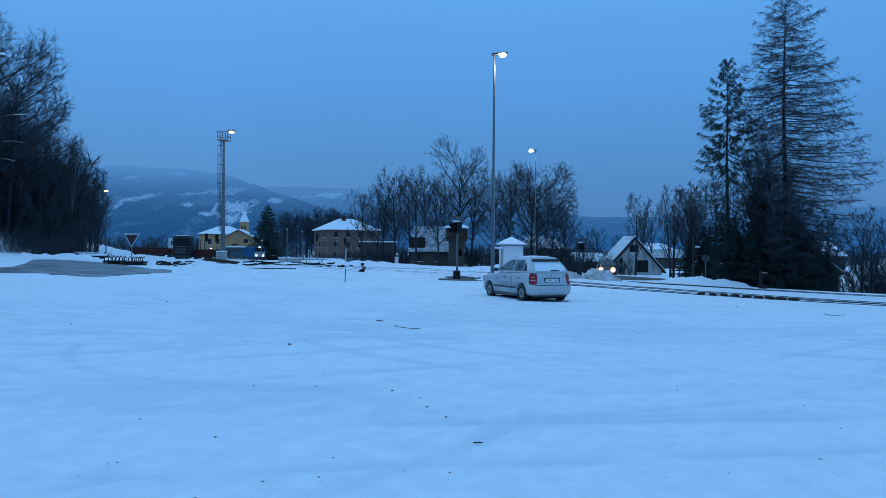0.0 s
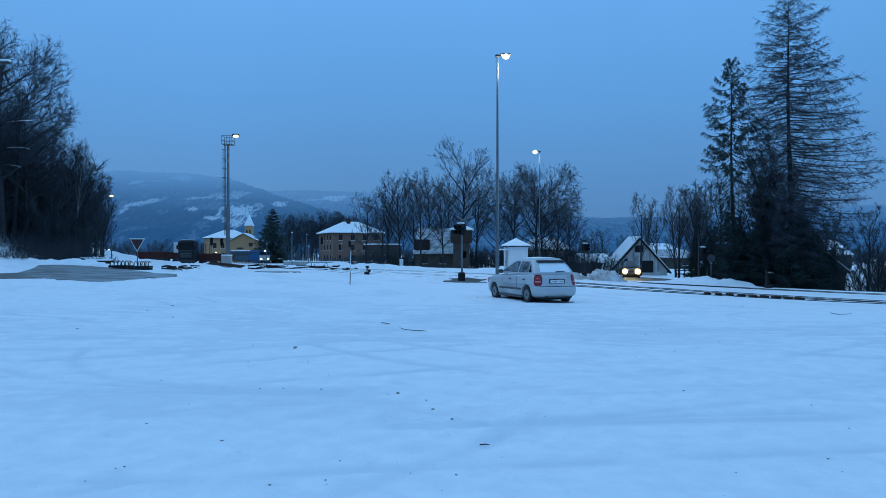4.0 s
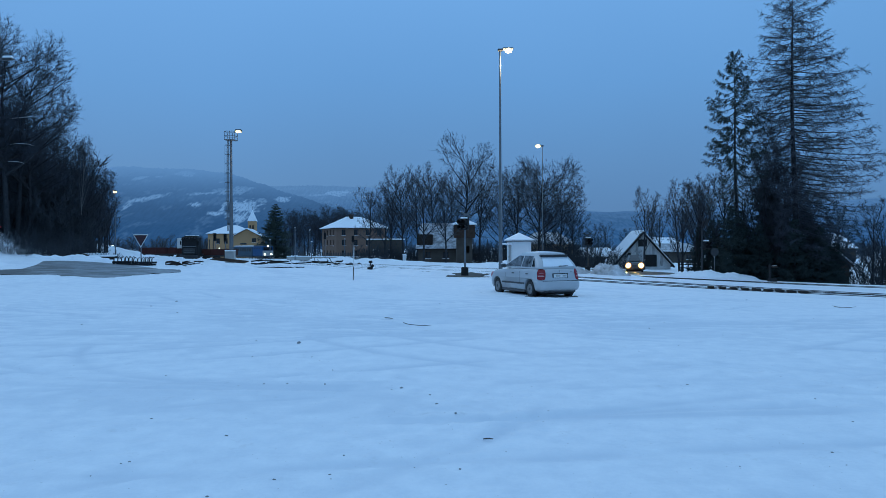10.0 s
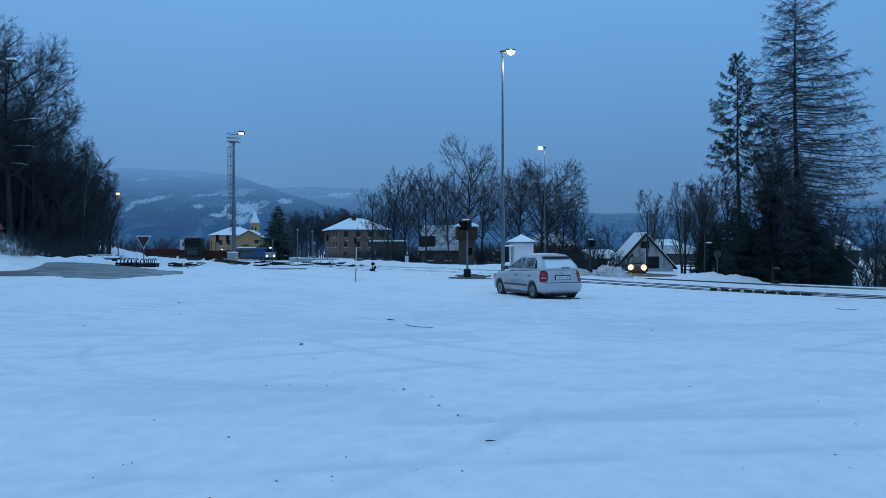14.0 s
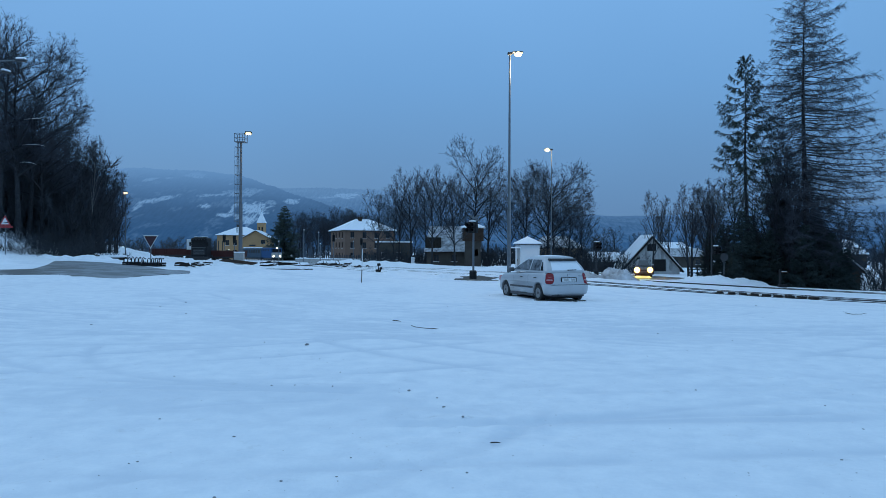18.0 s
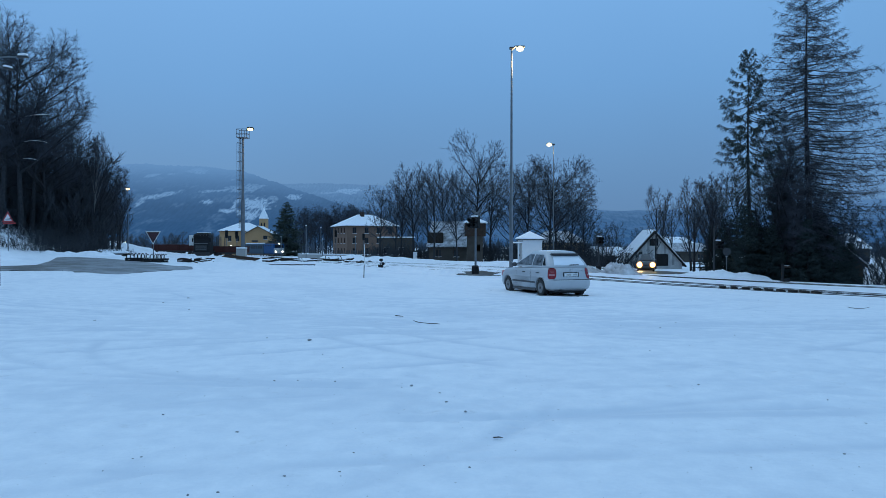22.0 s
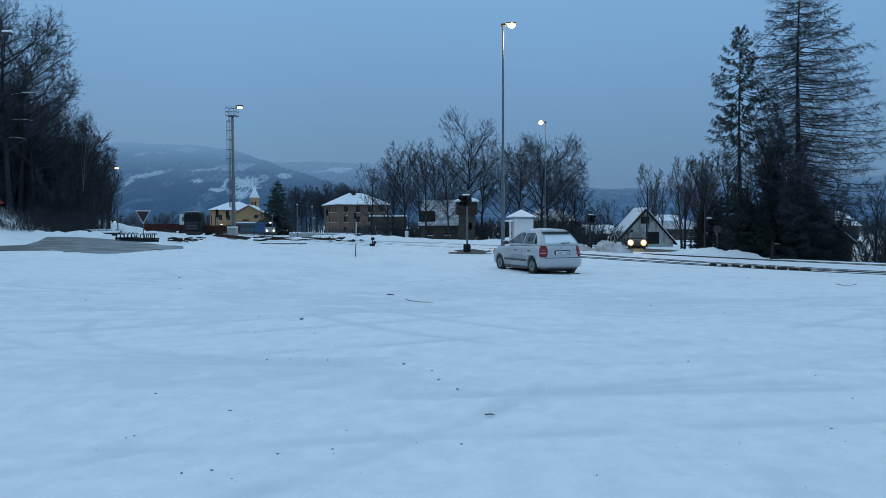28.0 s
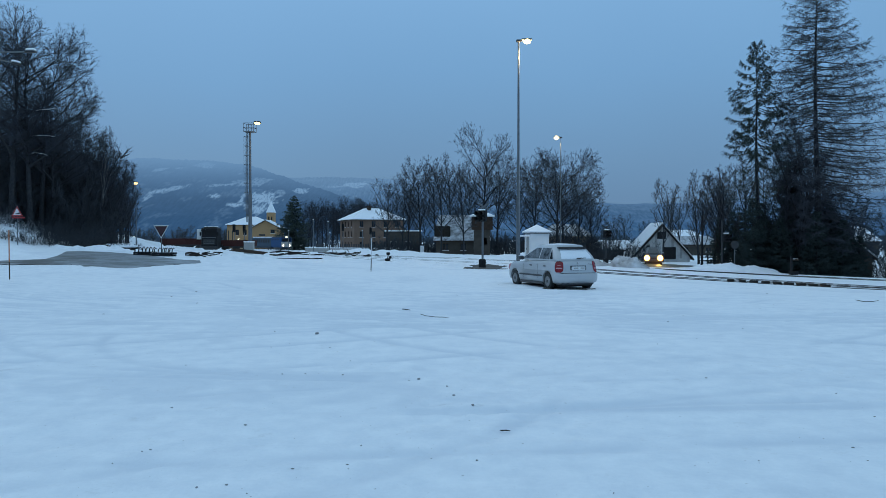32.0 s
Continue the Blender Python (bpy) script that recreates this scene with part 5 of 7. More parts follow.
def rounded(c, a, b, d, n=14, k=8):
    vs = [(c[0] + a * math.sin(math.pi * j / k) * math.cos(6.2832 * i / n), c[1] + b * math.sin(math.pi * j / k) * math.sin(6.2832 * i / n), c[2] + d * math.cos(math.pi * j / k)) for j in range(1, k) for i in range(n)]
    fs = [(j * n + i, j * n + (i + 1) % n, (j + 1) * n + (i + 1) % n, (j + 1) * n + i) for j in range(k - 2) for i in range(n)]
    top, low = len(vs), len(vs) + 1
    vs += [(c[0], c[1], c[2] + d), (c[0], c[1], c[2] - d)]
    fs += [(top, (i + 1) % n, i) for i in range(n)] + [(low, (k - 2) * n + i, (k - 2) * n + (i + 1) % n) for i in range(n)]
    return vs, fs


def tall_lamp(x, y, h, turn, label, slim=1.0, bulb=0.52, watts=520):
    z = gz(x, y)
    ob = thing("street_lamp", label, "street lamp", pose(x, y, z, 0, 0, turn), "tall lamps by the railway")
    part("pole", Geo().tube([(0, 0, -0.2), (0, 0, 4.4), (0, 0, 4.45), (0, 0, h)], [0.13 * slim, 0.115 * slim, 0.09 * slim, 0.055 * slim], 12), GALV, ob)
    part("bracket", Geo().tube([(0, 0, h - 0.05), (0.25, 0, h + 0.06)], [0.045, 0.04], 8).box((0, 0, h + 0.02), (0.3, 0.22, 0.16), 0.03), DARK_STEEL, ob)
    head = part("lamp_head", Geo().box((0.52, 0, h + 0.10), (0.72, 0.32, 0.14), 0.05), GALV, ob)
    part("lens", bowl((0.55, 0, h + 0.0), bulb * 0.5, bulb * 0.42, bulb * 0.36), LAMP_GLOW, head, "glowing warm-white lens", smooth=True)
    lamp = bpy.data.lights.new("street_light", "POINT")
    lamp.energy, lamp.color, lamp.shadow_soft_size = watts, (1.0, 0.76, 0.45), 0.3
    li = new("street_light", lamp)
    li.matrix_basis = pose(x + 0.5 * math.cos(radians(turn)), y + 0.5 * math.sin(radians(turn)), z + h - 0.9)


tall_lamp(3.85, 47.5, 14.6, 0, "tall grey steel lamp post with a lit head")
tall_lamp(12.6, 90.5, 15.1, 180, "tall steel lamp post with a lit head among trees", 0.65, 0.66, 220)


def floodlight_mast(x, y, h):
    z = gz(x, y)
    ob = thing("floodlight_mast", "grey steel floodlight mast with basket and ladder", "lamp mast", pose(x, y, z))
    part("mast_foot", Geo().tube([(0, 0, -0.2), (0, 0, 5.6)], [0.19, 0.17], 12), GALV, ob)
    part("mast_tube", Geo().tube([(0, 0, 5.6), (0, 0, h)], [0.13, 0.11], 12), GALV, ob)
    g = Geo()
    for s in (-0.16, 0.16):
        g.tube([(-0.30, s, 3), (-0.28, s, h)], [0.026, 0.026], 6)
    for k in range(int((h - 3) / 0.4)):
        g.tube([(-0.30, -0.16, 3 + k * 0.4), (-0.30, 0.16, 3 + k * 0.4)], [0.016, 0.016], 5)
    part("ladder", g, GALV, ob)
    for k in range(9):
        zc = 4 + k * 0.85
        part("cage_hoop", Geo().tube([(-0.1, -0.2, zc), (-0.42, -0.28, zc), (-0.56, 0, zc), (-0.42, 0.28, zc), (-0.1, 0.2, zc)], [0.018] * 5, 5), GALV, ob)
    for yy in (-0.2, 0.2):
        part("cage_bar", Geo().tube([(-0.5, yy, 4), (-0.5, yy, 10.8)], [0.014, 0.014], 5), GALV, ob)
    part("basket_floor", Geo().box((0, 0, h), (0.95, 0.95, 0.06), 0.01), GALV, ob)
    for zz in (0.35, 0.75):
        part("basket_rail", Geo().tube([(-.46, -.46, h + zz), (.46, -.46, h + zz), (.46, .46, h + zz), (-.46, .46, h + zz), (-.46, -.46, h + zz)], [0.024] * 5, 6), GALV, ob)
    for a in (-.46, 0, .46):
        for b in (-.46, .46):
            part("basket_post", Geo().tube([(a, b, h), (a, b, h + 0.75)], [0.022, 0.022], 6), GALV, ob)
    f = part("floodlight", Geo().box((0.72, -0.1, h + 0.83), (0.58, 0.4, 0.26), 0.05).tube([(0.3, 0, h + .75), (0.6, -.1, h + .8)], [0.03, 0.03], 6), DARK_STEEL, ob)
    part("lens", Geo().box((0.74, -0.2, h + 0.76), (0.52, 0.30, 0.24), 0.08), LAMP_GLOW, f, "glowing warm-white lens")
    lamp = bpy.data.lights.new("flood_light", "POINT")
    lamp.energy, lamp.color, lamp.shadow_soft_size = 60, (1.0, 0.80, 0.5), 0.3
    li = new("flood_light", lamp)
    li.matrix_basis = pose(x + 2.2, y - 1.6, z + h - 1.0)


floodlight_mast(-19.2, 66, 11.25)


def snowy_street_lamp(x, y, h):
    ob = thing("street_lamp", "unlit two-armed street lamp with snow on its heads", "street lamp", pose(x, y, gz(x, y)))
    part("pole", Geo().tube([(0, 0, -0.2), (0, 0, h)], [0.08, 0.055], 10), GALV, ob)
    for ex, ey in ((2.65, 0.0), (0.78, 2.0)):
        part("arm", Geo().tube([(0, 0, h - 0.1), (ex * 0.4, ey * 0.4, h + 0.02), (ex, ey, h + 0.05)], [0.035, 0.03, 0.028], 8), GALV, ob)
        a = math.degrees(math.atan2(ey, ex))
        hd = part("lamp_head", Geo().box((ex, ey, h + 0.05), (0.46, 0.20, 0.09), 0.04, rz=a), DARK_STEEL, ob)
        part("head_snow", Geo().box((ex, ey, h + 0.13), (0.42, 0.18, 0.10), 0.05, rz=a), SNOW_CAP, hd, "thick snow on the lamp head")


snowy_street_lamp(-20.6, 30, 9.0)


def small_lamp(x, y, h, label, power=FAR_GLOW, arm=0.0, size=0.3):
    ob = thing("lamp_post", label, "lamp post", pose(x, y, gz(x, y)), "station lamps")
    part("post", Geo().tube([(0, 0, -0.2), (0, 0, h)], [0.07, 0.045], 8), GALV, ob)
    hd = part("lamp_head", Geo().box((arm, 0, h + 0.08), (size * 1.3 + abs(arm) * 0.4, size * 0.8, 0.1), 0.03), DARK_STEEL, ob)
    part("lens", Geo().box((arm, -0.05, h - 0.05), (size * 1.2, size * 0.8, size * 0.7), 0.05), power, hd, "glowing lens")


small_lamp(-37.9, 84, 8.15 - gz(-37.9, 84), "lit orange lamp at the wood's edge", size=0.30)
for x, y, h in ((-90, 198, 3.2), (-82, 200, 1.8), (-68, 210, 2.2), (-63, 205, 2.6), (-21, 190, 5.6), (-83, 260, 6)):
    small_lamp(x, y, h + 0.4, "distant lit lamp in the station yard", COOL_GLOW, size=0.26)


# ---- buildings ----
def wall_panel(w, h, t, holes):
    """A wall from x=-w/2 to w/2 and y=0 (outside) to t, with holes (centre x, sill z, width, height) cut through."""
    xs = sorted({-w / 2, w / 2, *[c - a / 2 for c, _, a, _ in holes], *[c + a / 2 for c, _, a, _ in holes]})
    zs = sorted({0.0, h, *[z for _, z, _, _ in holes], *[z + b for _, z, _, b in holes]})
    g = Geo()

    def solid(i, j):
        if i < 0 or j < 0 or i >= len(xs) - 1 or j >= len(zs) - 1:
            return False
        cx, cz = (xs[i] + xs[i + 1]) / 2, (zs[j] + zs[j + 1]) / 2
        return not any(abs(cx - c) < a / 2 and z < cz < z + b for c, z, a, b in holes)
    for i in range(len(xs) - 1):
        for j in range(len(zs) - 1):
            if not solid(i, j):
                continue
            x0, x1, z0, z1 = xs[i], xs[i + 1], zs[j], zs[j + 1]
            g.add([(x0, 0, z0), (x1, 0, z0), (x1, 0, z1), (x0, 0, z1)], [(0, 1, 2, 3)])
            g.add([(x0, t, z0), (x1, t, z0), (x1, t, z1), (x0, t, z1)], [(3, 2, 1, 0)])
            for di, dj, q in ((-1, 0, [(x0, 0, z0), (x0, 0, z1), (x0, t, z1), (x0, t, z0)]), (1, 0, [(x1, 0, z0), (x1, t, z0), (x1, t, z1), (x1, 0, z1)]),
                              (0, -1, [(x0, 0, z0), (x0, t, z0), (x1, t, z0), (x1, 0, z0)]), (0, 1, [(x0, 0, z1), (x1, 0, z1), (x1, t, z1), (x0, t, z1)])):
                if not solid(i + di, j + dj):
                    g.add(q, [(0, 1, 2, 3)])
    return g


def add_window(parent, m, c, z, w, h, frame_mat, glass=None):
    win = part("window", Geo().box((c - w / 2 + .04, .12, z + h / 2), (.08, .08, h)).box((c + w / 2 - .04, .12, z + h / 2), (.08, .08, h))
               .box((c, .12, z + .04), (w - .16, .08, .08)).box((c, .12, z + h - .04), (w - .16, .08, .08)).box((c, .12, z + h / 2), (.06, .07, h - .16)), frame_mat, parent, m=m)
    part("pane", Geo().box((c, .13, z + h / 2), (w - .16, .02, h - .16)), glass or GLASS_DARK, win)
    part("sill", Geo().box((c, -.04, z - .03), (w + .16, .18, .06), .01), SNOW_CAP, win, "snow on the window sill")


def roof_hip(w, d, over, z, rh, ridge, snow=0.16):
    """A hipped or gabled roof as a thick slab: eaves at z, ridge of given length along x (ridge = w gives gables)."""
    a, b, r = w / 2 + over, d / 2 + over, ridge / 2
    top = [(-a, -b, z), (a, -b, z), (a, b, z), (-a, b, z), (-r, 0, z + rh), (r, 0, z + rh)]
    vs = top + [(x, y, q + snow) for x, y, q in top]
    fs = [(0, 1, 5, 4), (1, 2, 5), (2, 3, 4, 5), (3, 0, 4)]
    full = [tuple(reversed(f)) for f in fs] + [tuple(i + 6 for i in f) for f in fs]
    full += [(i, (i + 1) % 4, (i + 1) % 4 + 6, i + 6) for i in range(4)]
    return Geo().add(vs, full)


def roof_gable(w, d, over, z, rh, t=0.14):
    """A gabled roof with its ridge along y, two thick slopes."""
    a, b = w / 2 + over, d / 2 + over
    drop = rh / (w / 2) * over
    vs = [(-a, -b, z - drop), (0, -b, z + rh), (a, -b, z - drop), (-a, b, z - drop), (0, b, z + rh), (a, b, z - drop)]
    vs += [(x, y, q + t * 1.3) for x, y, q in vs]
    return Geo().add(vs, [(0, 3, 4, 1), (1, 4, 5, 2), (6, 7, 10, 9), (7, 8, 11, 10), (0, 1, 7, 6), (1, 2, 8, 7), (3, 9, 10, 4), (4, 10, 11, 5), (0, 6, 9, 3), (2, 5, 11, 8)])


def house(name, label, category, x, y, rz, w, d, h, walls, front, side, roof="hip", rh=3.0, ridge=0.0, over=0.5, z=None, frame=SIGN_WHITE, chimneys=(), glass=None, base=0.0, snow=None):
    """A house: four walls with openings, windows and roof. front and side: openings (centre, sill, width, height)."""
    ob = thing(name, label, category, pose(x, y, (gz(x, y) if z is None else z) - base, 0, 0, rz))
    t = 0.3
    faces = [(pose(0, -d / 2, 0), w, front), (pose(-w / 2, 0, 0, 0, 0, -90), d - 2 * t, side), (pose(w / 2, 0, 0, 0, 0, 90), d - 2 * t, side), (pose(0, d / 2, 0, 0, 0, 180), w, [])]
    for m, ln, holes in faces:
        part("wall", wall_panel(ln, h, t, holes), walls, ob, m=m)
        for c, zz, a, b in holes:
            add_window(ob, m, c, zz, a, b, frame, glass)
    if roof == "hip":
        r = part("roof", roof_hip(w, d, over, h + 0.003, rh, ridge), snow or SNOW_CAP, ob, "hipped roof under snow")
        part("eaves", roof_hip(w, d, over - 0.04, h - 0.17, 0.12, ridge, 0.05), BROWN_WOOD, r)
    elif roof == "gable":
        r = part("roof", roof_gable(w, d, over, h + 0.02, rh), snow or SNOW_CAP, ob, "steep roof under snow")
        part("eaves", roof_gable(w, d, over + 0.05, h - 0.16, rh, 0.12), BROWN_WOOD, r)
        for s in (-1, 1):
            yy = s * (d / 2)
            part("gable", Geo().add([(-w / 2, yy, h), (w / 2, yy, h), (0, yy, h + rh), (-w / 2, yy - s * t, h), (w / 2, yy - s * t, h), (0, yy - s * t, h + rh)],
                                    [(0, 1, 2), (5, 4, 3), (0, 3, 4, 1), (1, 4, 5, 2), (2, 5, 3, 0)]), walls, ob)
    else:
        part("roof", Geo().box((0, 0, h + 0.12), (w + 2 * over, d + 2 * over, 0.24), 0.06), SNOW_CAP, ob, "flat roof under snow")
    for cx, cy, cz, s, ch in chimneys:
        part("chimney", Geo().box((cx, cy, cz + ch / 2), (s, s, ch), 0.03).box((cx, cy, cz + ch + 0.05), (s + .12, s + .12, .1), 0.02), BROWN_WOOD, ob, "brick chimney")
    return ob


def rows_of(xs, zs, w, h):
    return [(x, z, w, h) for x in xs for z in zs]


# the apricot house by the station
house("station_house", "three-storey apricot house with a snowy hipped roof", "house", -23.3, 191.5, 25, 13.5, 13.0, 8.1, PINK_WALL,
      rows_of((-4.8, -1.6, 1.6, 4.8), (0.9, 3.6, 6.2), 1.0, 1.5), rows_of((-4.2, -1.5, 1.5, 4.2), (0.9, 3.6, 6.2), 0.9, 1.5), "hip", 3.0, 4.0, 0.6, frame=BROWN_WOOD, chimneys=((-1.0, -1.0, 10.2, 0.9, 1.5),))
house("annex", "low brown flat-roofed annex", "building", -11.9, 152, 6, 7.2, 6.0, 4.4, DIM_WALL, rows_of((-2, 1), (1.2,), 1.2, 1.2), [], "flat", over=0.3)
# the yellow station and the church behind
house("station_building", "yellow two-storey station building under snow", "building", -67.0, 232, 4, 13.5, 9.0, 7.6, YELLOW_WALL,
      rows_of((-3.6, -1.2, 1.2, 3.6), (1.0,), 1.1, 1.9) + rows_of((-3.6, -1.2, 1.2, 3.6), (4.4,), 1.1, 1.7), rows_of((-2, 2), (1.0, 4.4), 1.0, 1.7), "hip", 2.6, 3.0, 0.5, frame=BROWN_WOOD, chimneys=((-1.5, 1, 9.6, 0.8, 1.4),))
st = house("station_wing", "yellow gabled wing of the station", "building", -60.6, 228, 4, 8.2, 9.0, 6.8, YELLOW_WALL,
           rows_of((-2.0, 0.2), (1.0,), 1.1, 1.8) + [(2.2, 4.9, 1.3, 1.2)], rows_of((-2, 1), (1.2,), 1.0, 1.6), "gable", 2.2, over=0.5, frame=BROWN_WOOD)
part("name_board", Geo().box((-1.0, -4.56, 4.4), (1.9, 0.08, 0.5), 0.02).box((-1.0, -4.61, 4.4), (1.5, 0.02, 0.14)), DARK_STEEL, st, "dark board with an unreadable name")
ch = thing("church_tower", "square yellow church tower with a snowy spire", "church", pose(-78.5, 300, gz(-78.5, 300) - 1.2) @ Matrix.Diagonal((0.6, 0.6, 1, 1)))
part("tower", wall_panel(5.0, 15.5, 0.4, [(-1.0, 11.6, 1.0, 2.2), (1.0, 11.6, 1.0, 2.2)]), YELLOW_WALL, ch, m=pose(0, -2.5, 0))
part("tower", wall_panel(4.2, 15.5, 0.4, []), YELLOW_WALL, ch, m=pose(2.5, 0, 0, 0, 0, 90))
part("tower", wall_panel(4.2, 15.5, 0.4, []), YELLOW_WALL, ch, m=pose(-2.5, 0, 0, 0, 0, -90))
part("tower", wall_panel(5.0, 15.5, 0.4, []), YELLOW_WALL, ch, m=pose(0, 2.5, 0, 0, 0, 180))
part("louvre", Geo().box((-1.0, -2.3, 12.7), (1.0, .1, 2.2)), BLACK, ch)
part("louvre", Geo().box((1.0, -2.3, 12.7), (1.0, .1, 2.2)), BLACK, ch)
part("spire", roof_hip(5.0, 5.0, 0.3, 15.5, 4.6, 0.02), SNOW_CAP, ch, "pointed snowy spire")
part("cross", Geo().tube([(0, 0, 20.0), (0, 0, 21.6)], [.08, .05], 6).box((0, 0, 21.0), (.7, .08, .08)), DARK_STEEL, ch)
# houses behind the alley
hs = house("old_house", "old dim house with a long snowy roof", "house", 0.4, 117.5, 0, 8.2, 8.0, 2.2, DIM_WALL, rows_of((-2.6, 0.2, 2.6), (0.7,), 0.9, 1.1), [], "hip", 4.0, 7.6, 0.4, frame=BROWN_WOOD, snow=SNOW_THIN)
part("dormer", Geo().box((-3.1, -3.0, 3.3), (2.5, 1.8, 2.4), 0.03), SLEEPER, hs, "dark boarded dormer")
tw = thing("brick_tower", "square tower with a brown boarded upper storey", "tower", pose(3.3, 107, gz(3.3, 107)))
part("lower_wall", wall_panel(2.3, 3.7, 0.3, [(0.5, 1.5, 0.5, 1.0)]), DIM_WALL, tw, m=pose(0, -1.15, 0))
part("lower_wall", wall_panel(1.7, 3.7, 0.3, []), DIM_WALL, tw, m=pose(1.15, 0, 0, 0, 0, 90))
part("lower_wall", wall_panel(1.7, 3.7, 0.3, []), DIM_WALL, tw, m=pose(-1.15, 0, 0, 0, 0, -90))
part("lower_wall", wall_panel(2.3, 3.7, 0.3, []), DIM_WALL, tw, m=pose(0, 1.15, 0, 0, 0, 180))
for k in range(10):
    part("board", Geo().box((-1.40 + k * 0.311, -1.46, 4.65), (0.29, 0.06, 1.9), 0.01), BROWN_WOOD, tw)
part("upper_wall", Geo().box((0, 0, 4.65), (2.98, 2.85, 1.9), 0.03), BROWN_WOOD, tw)
part("roof", roof_hip(2.9, 2.9, 0.35, 5.6, 0.8, 0.1), SNOW_CAP, tw, "low roof under snow")
# the cottage beyond the crossing
ct = house("cottage", "small whitewashed cottage with a steep snowy gable", "house", 28.35, 105, 4, 8.2, 4.4, 0.9, WHITEWASH, [], [], "gable", 4.5, over=0.35, base=0.0)
part("gable_door", Geo().box((1.2, -2.29, 1.25), (1.7, 0.10, 1.7), 0.02), BLACK, ct, "dark barn door in the gable")
part("loft_shutter", Geo().box((0.0, -2.29, 3.75), (1.25, 0.10, 1.0), 0.02), BLACK, ct, "dark shuttered loft opening")
for sgn in (-1, 1):
    part("bargeboard", Geo().tube([(sgn * 4.5, -2.62, 0.30), (0, -2.62, 5.22)], [0.15, 0.15], 4), SLEEPER, ct, "dark bargeboard along the gable")
for k in range(17):
    bx = -3.2 + k * 0.4
    part("board", Geo().box((bx, -2.235, 0.5 + (4.6 - abs(bx) * 1.1) / 2), (0.33, 0.05, 4.6 - abs(bx) * 1.1), 0.01), (WHITEWASH, GREY_WALL)[(k * 5) % 3 == 0], ct)
part("small_window", Geo().box((-1.9, -2.27, 2.0), (0.45, 0.06, 0.7), 0.01), BLACK, ct)
part("drainpipe", Geo().tube([(-2.2, -2.30, 0), (-2.2, -2.30, 2.2)], [.05, .05], 6), DARK_STEEL, ct)
house("shed", "low shed with a snowy roof beside the cottage", "shed", 23.6, 112, 10, 5.0, 5.0, 1.6, DIM_WALL, [], [], "hip", 1.3, 4.6, 0.3)
house("barn", "long low barn under snow", "barn", 50, 165, 0, 14, 8, 2.4, DIM_WALL, rows_of((-5, 0, 5), (0.8,), 1.2, 1.0), [], "hip", 1.8, 13, 0.4, frame=BROWN_WOOD, snow=SNOW_THIN)
house("far_house", "far house with a snow-covered roof", "house", 62, 205, 20, 12, 9, 3.4, GREY_WALL, rows_of((-3, 0, 3), (1,), 1, 1.3), [], "hip", 3.0, 8, 0.4, frame=BROWN_WOOD)
house("far_house", "far house with a snow-covered roof", "house", 92, 175, -10, 12, 9, 3.2, DIM_WALL, rows_of((-3, 0, 3), (1,), 1, 1.3), [], "hip", 3.4, 8, 0.4, frame=BROWN_WOOD)
house("hillside_house", "dark house with a snowy gable behind the trees", "house", 35.9, 70, -22, 5.2, 8.0, 2.7, DIM_WALL, [(1.2, 0.3, 0.6, 0.8)], [], "gable", 2.3, over=0.3, frame=BROWN_WOOD, snow=SNOW_THIN)
house("ochre_house", "ochre house hidden behind bare trees", "house", 18.5, 128, 0, 8.0, 8.0, 3.6, OCHRE_WALL, rows_of((-2.4, 0, 2.4), (1.0,), 1.0, 1.4), [], "hip", 2.0, 4, 0.4, frame=BROWN_WOOD, snow=SNOW_THIN)

# the white relay hut
hut = thing("relay_hut", "small white relay hut with a snowy pyramid roof", "hut", pose(5.75, 54, gz(5.75, 54), 0, 0, 12))
for m in (pose(0, -0.71, 0), pose(0, 0.71, 0, 0, 0, 180)):
    part("wall", wall_panel(1.42, 2.25, 0.15, []), WHITE_WALL, hut, m=m)
part("wall", wall_panel(1.12, 2.25, 0.15, [(0, 0.12, 0.78, 1.85)]), WHITE_WALL, hut, m=pose(-0.71, 0, 0, 0, 0, -90))
part("wall", wall_panel(1.12, 2.25, 0.15, []), WHITE_WALL, hut, m=pose(0.71, 0, 0, 0, 0, 90))
dr = part("door", Geo().box((-0.64, 0, 1.05), (0.05, 0.76, 1.83), 0.01), GREY_WALL, hut, "grey steel door")
part("handle", Geo().box((-0.685, 0.28, 1.05), (0.05, 0.03, 0.14), 0.008), DARK_STEEL, dr)
part("canopy", Geo().box((-0.92, 0, 2.0), (0.5, 1.0, 0.1), 0.03), SNOW_CAP, hut, "snowy canopy over the door")
part("roof", roof_hip(1.42, 1.42, 0.16, 2.26, 0.52, 0.02, 0.07), SNOW_CAP, hut, "pyramid roof under snow")
part("eaves", Geo().box((0, 0, 2.21), (1.62, 1.62, 0.07), 0.01), DARK_STEEL, hut)


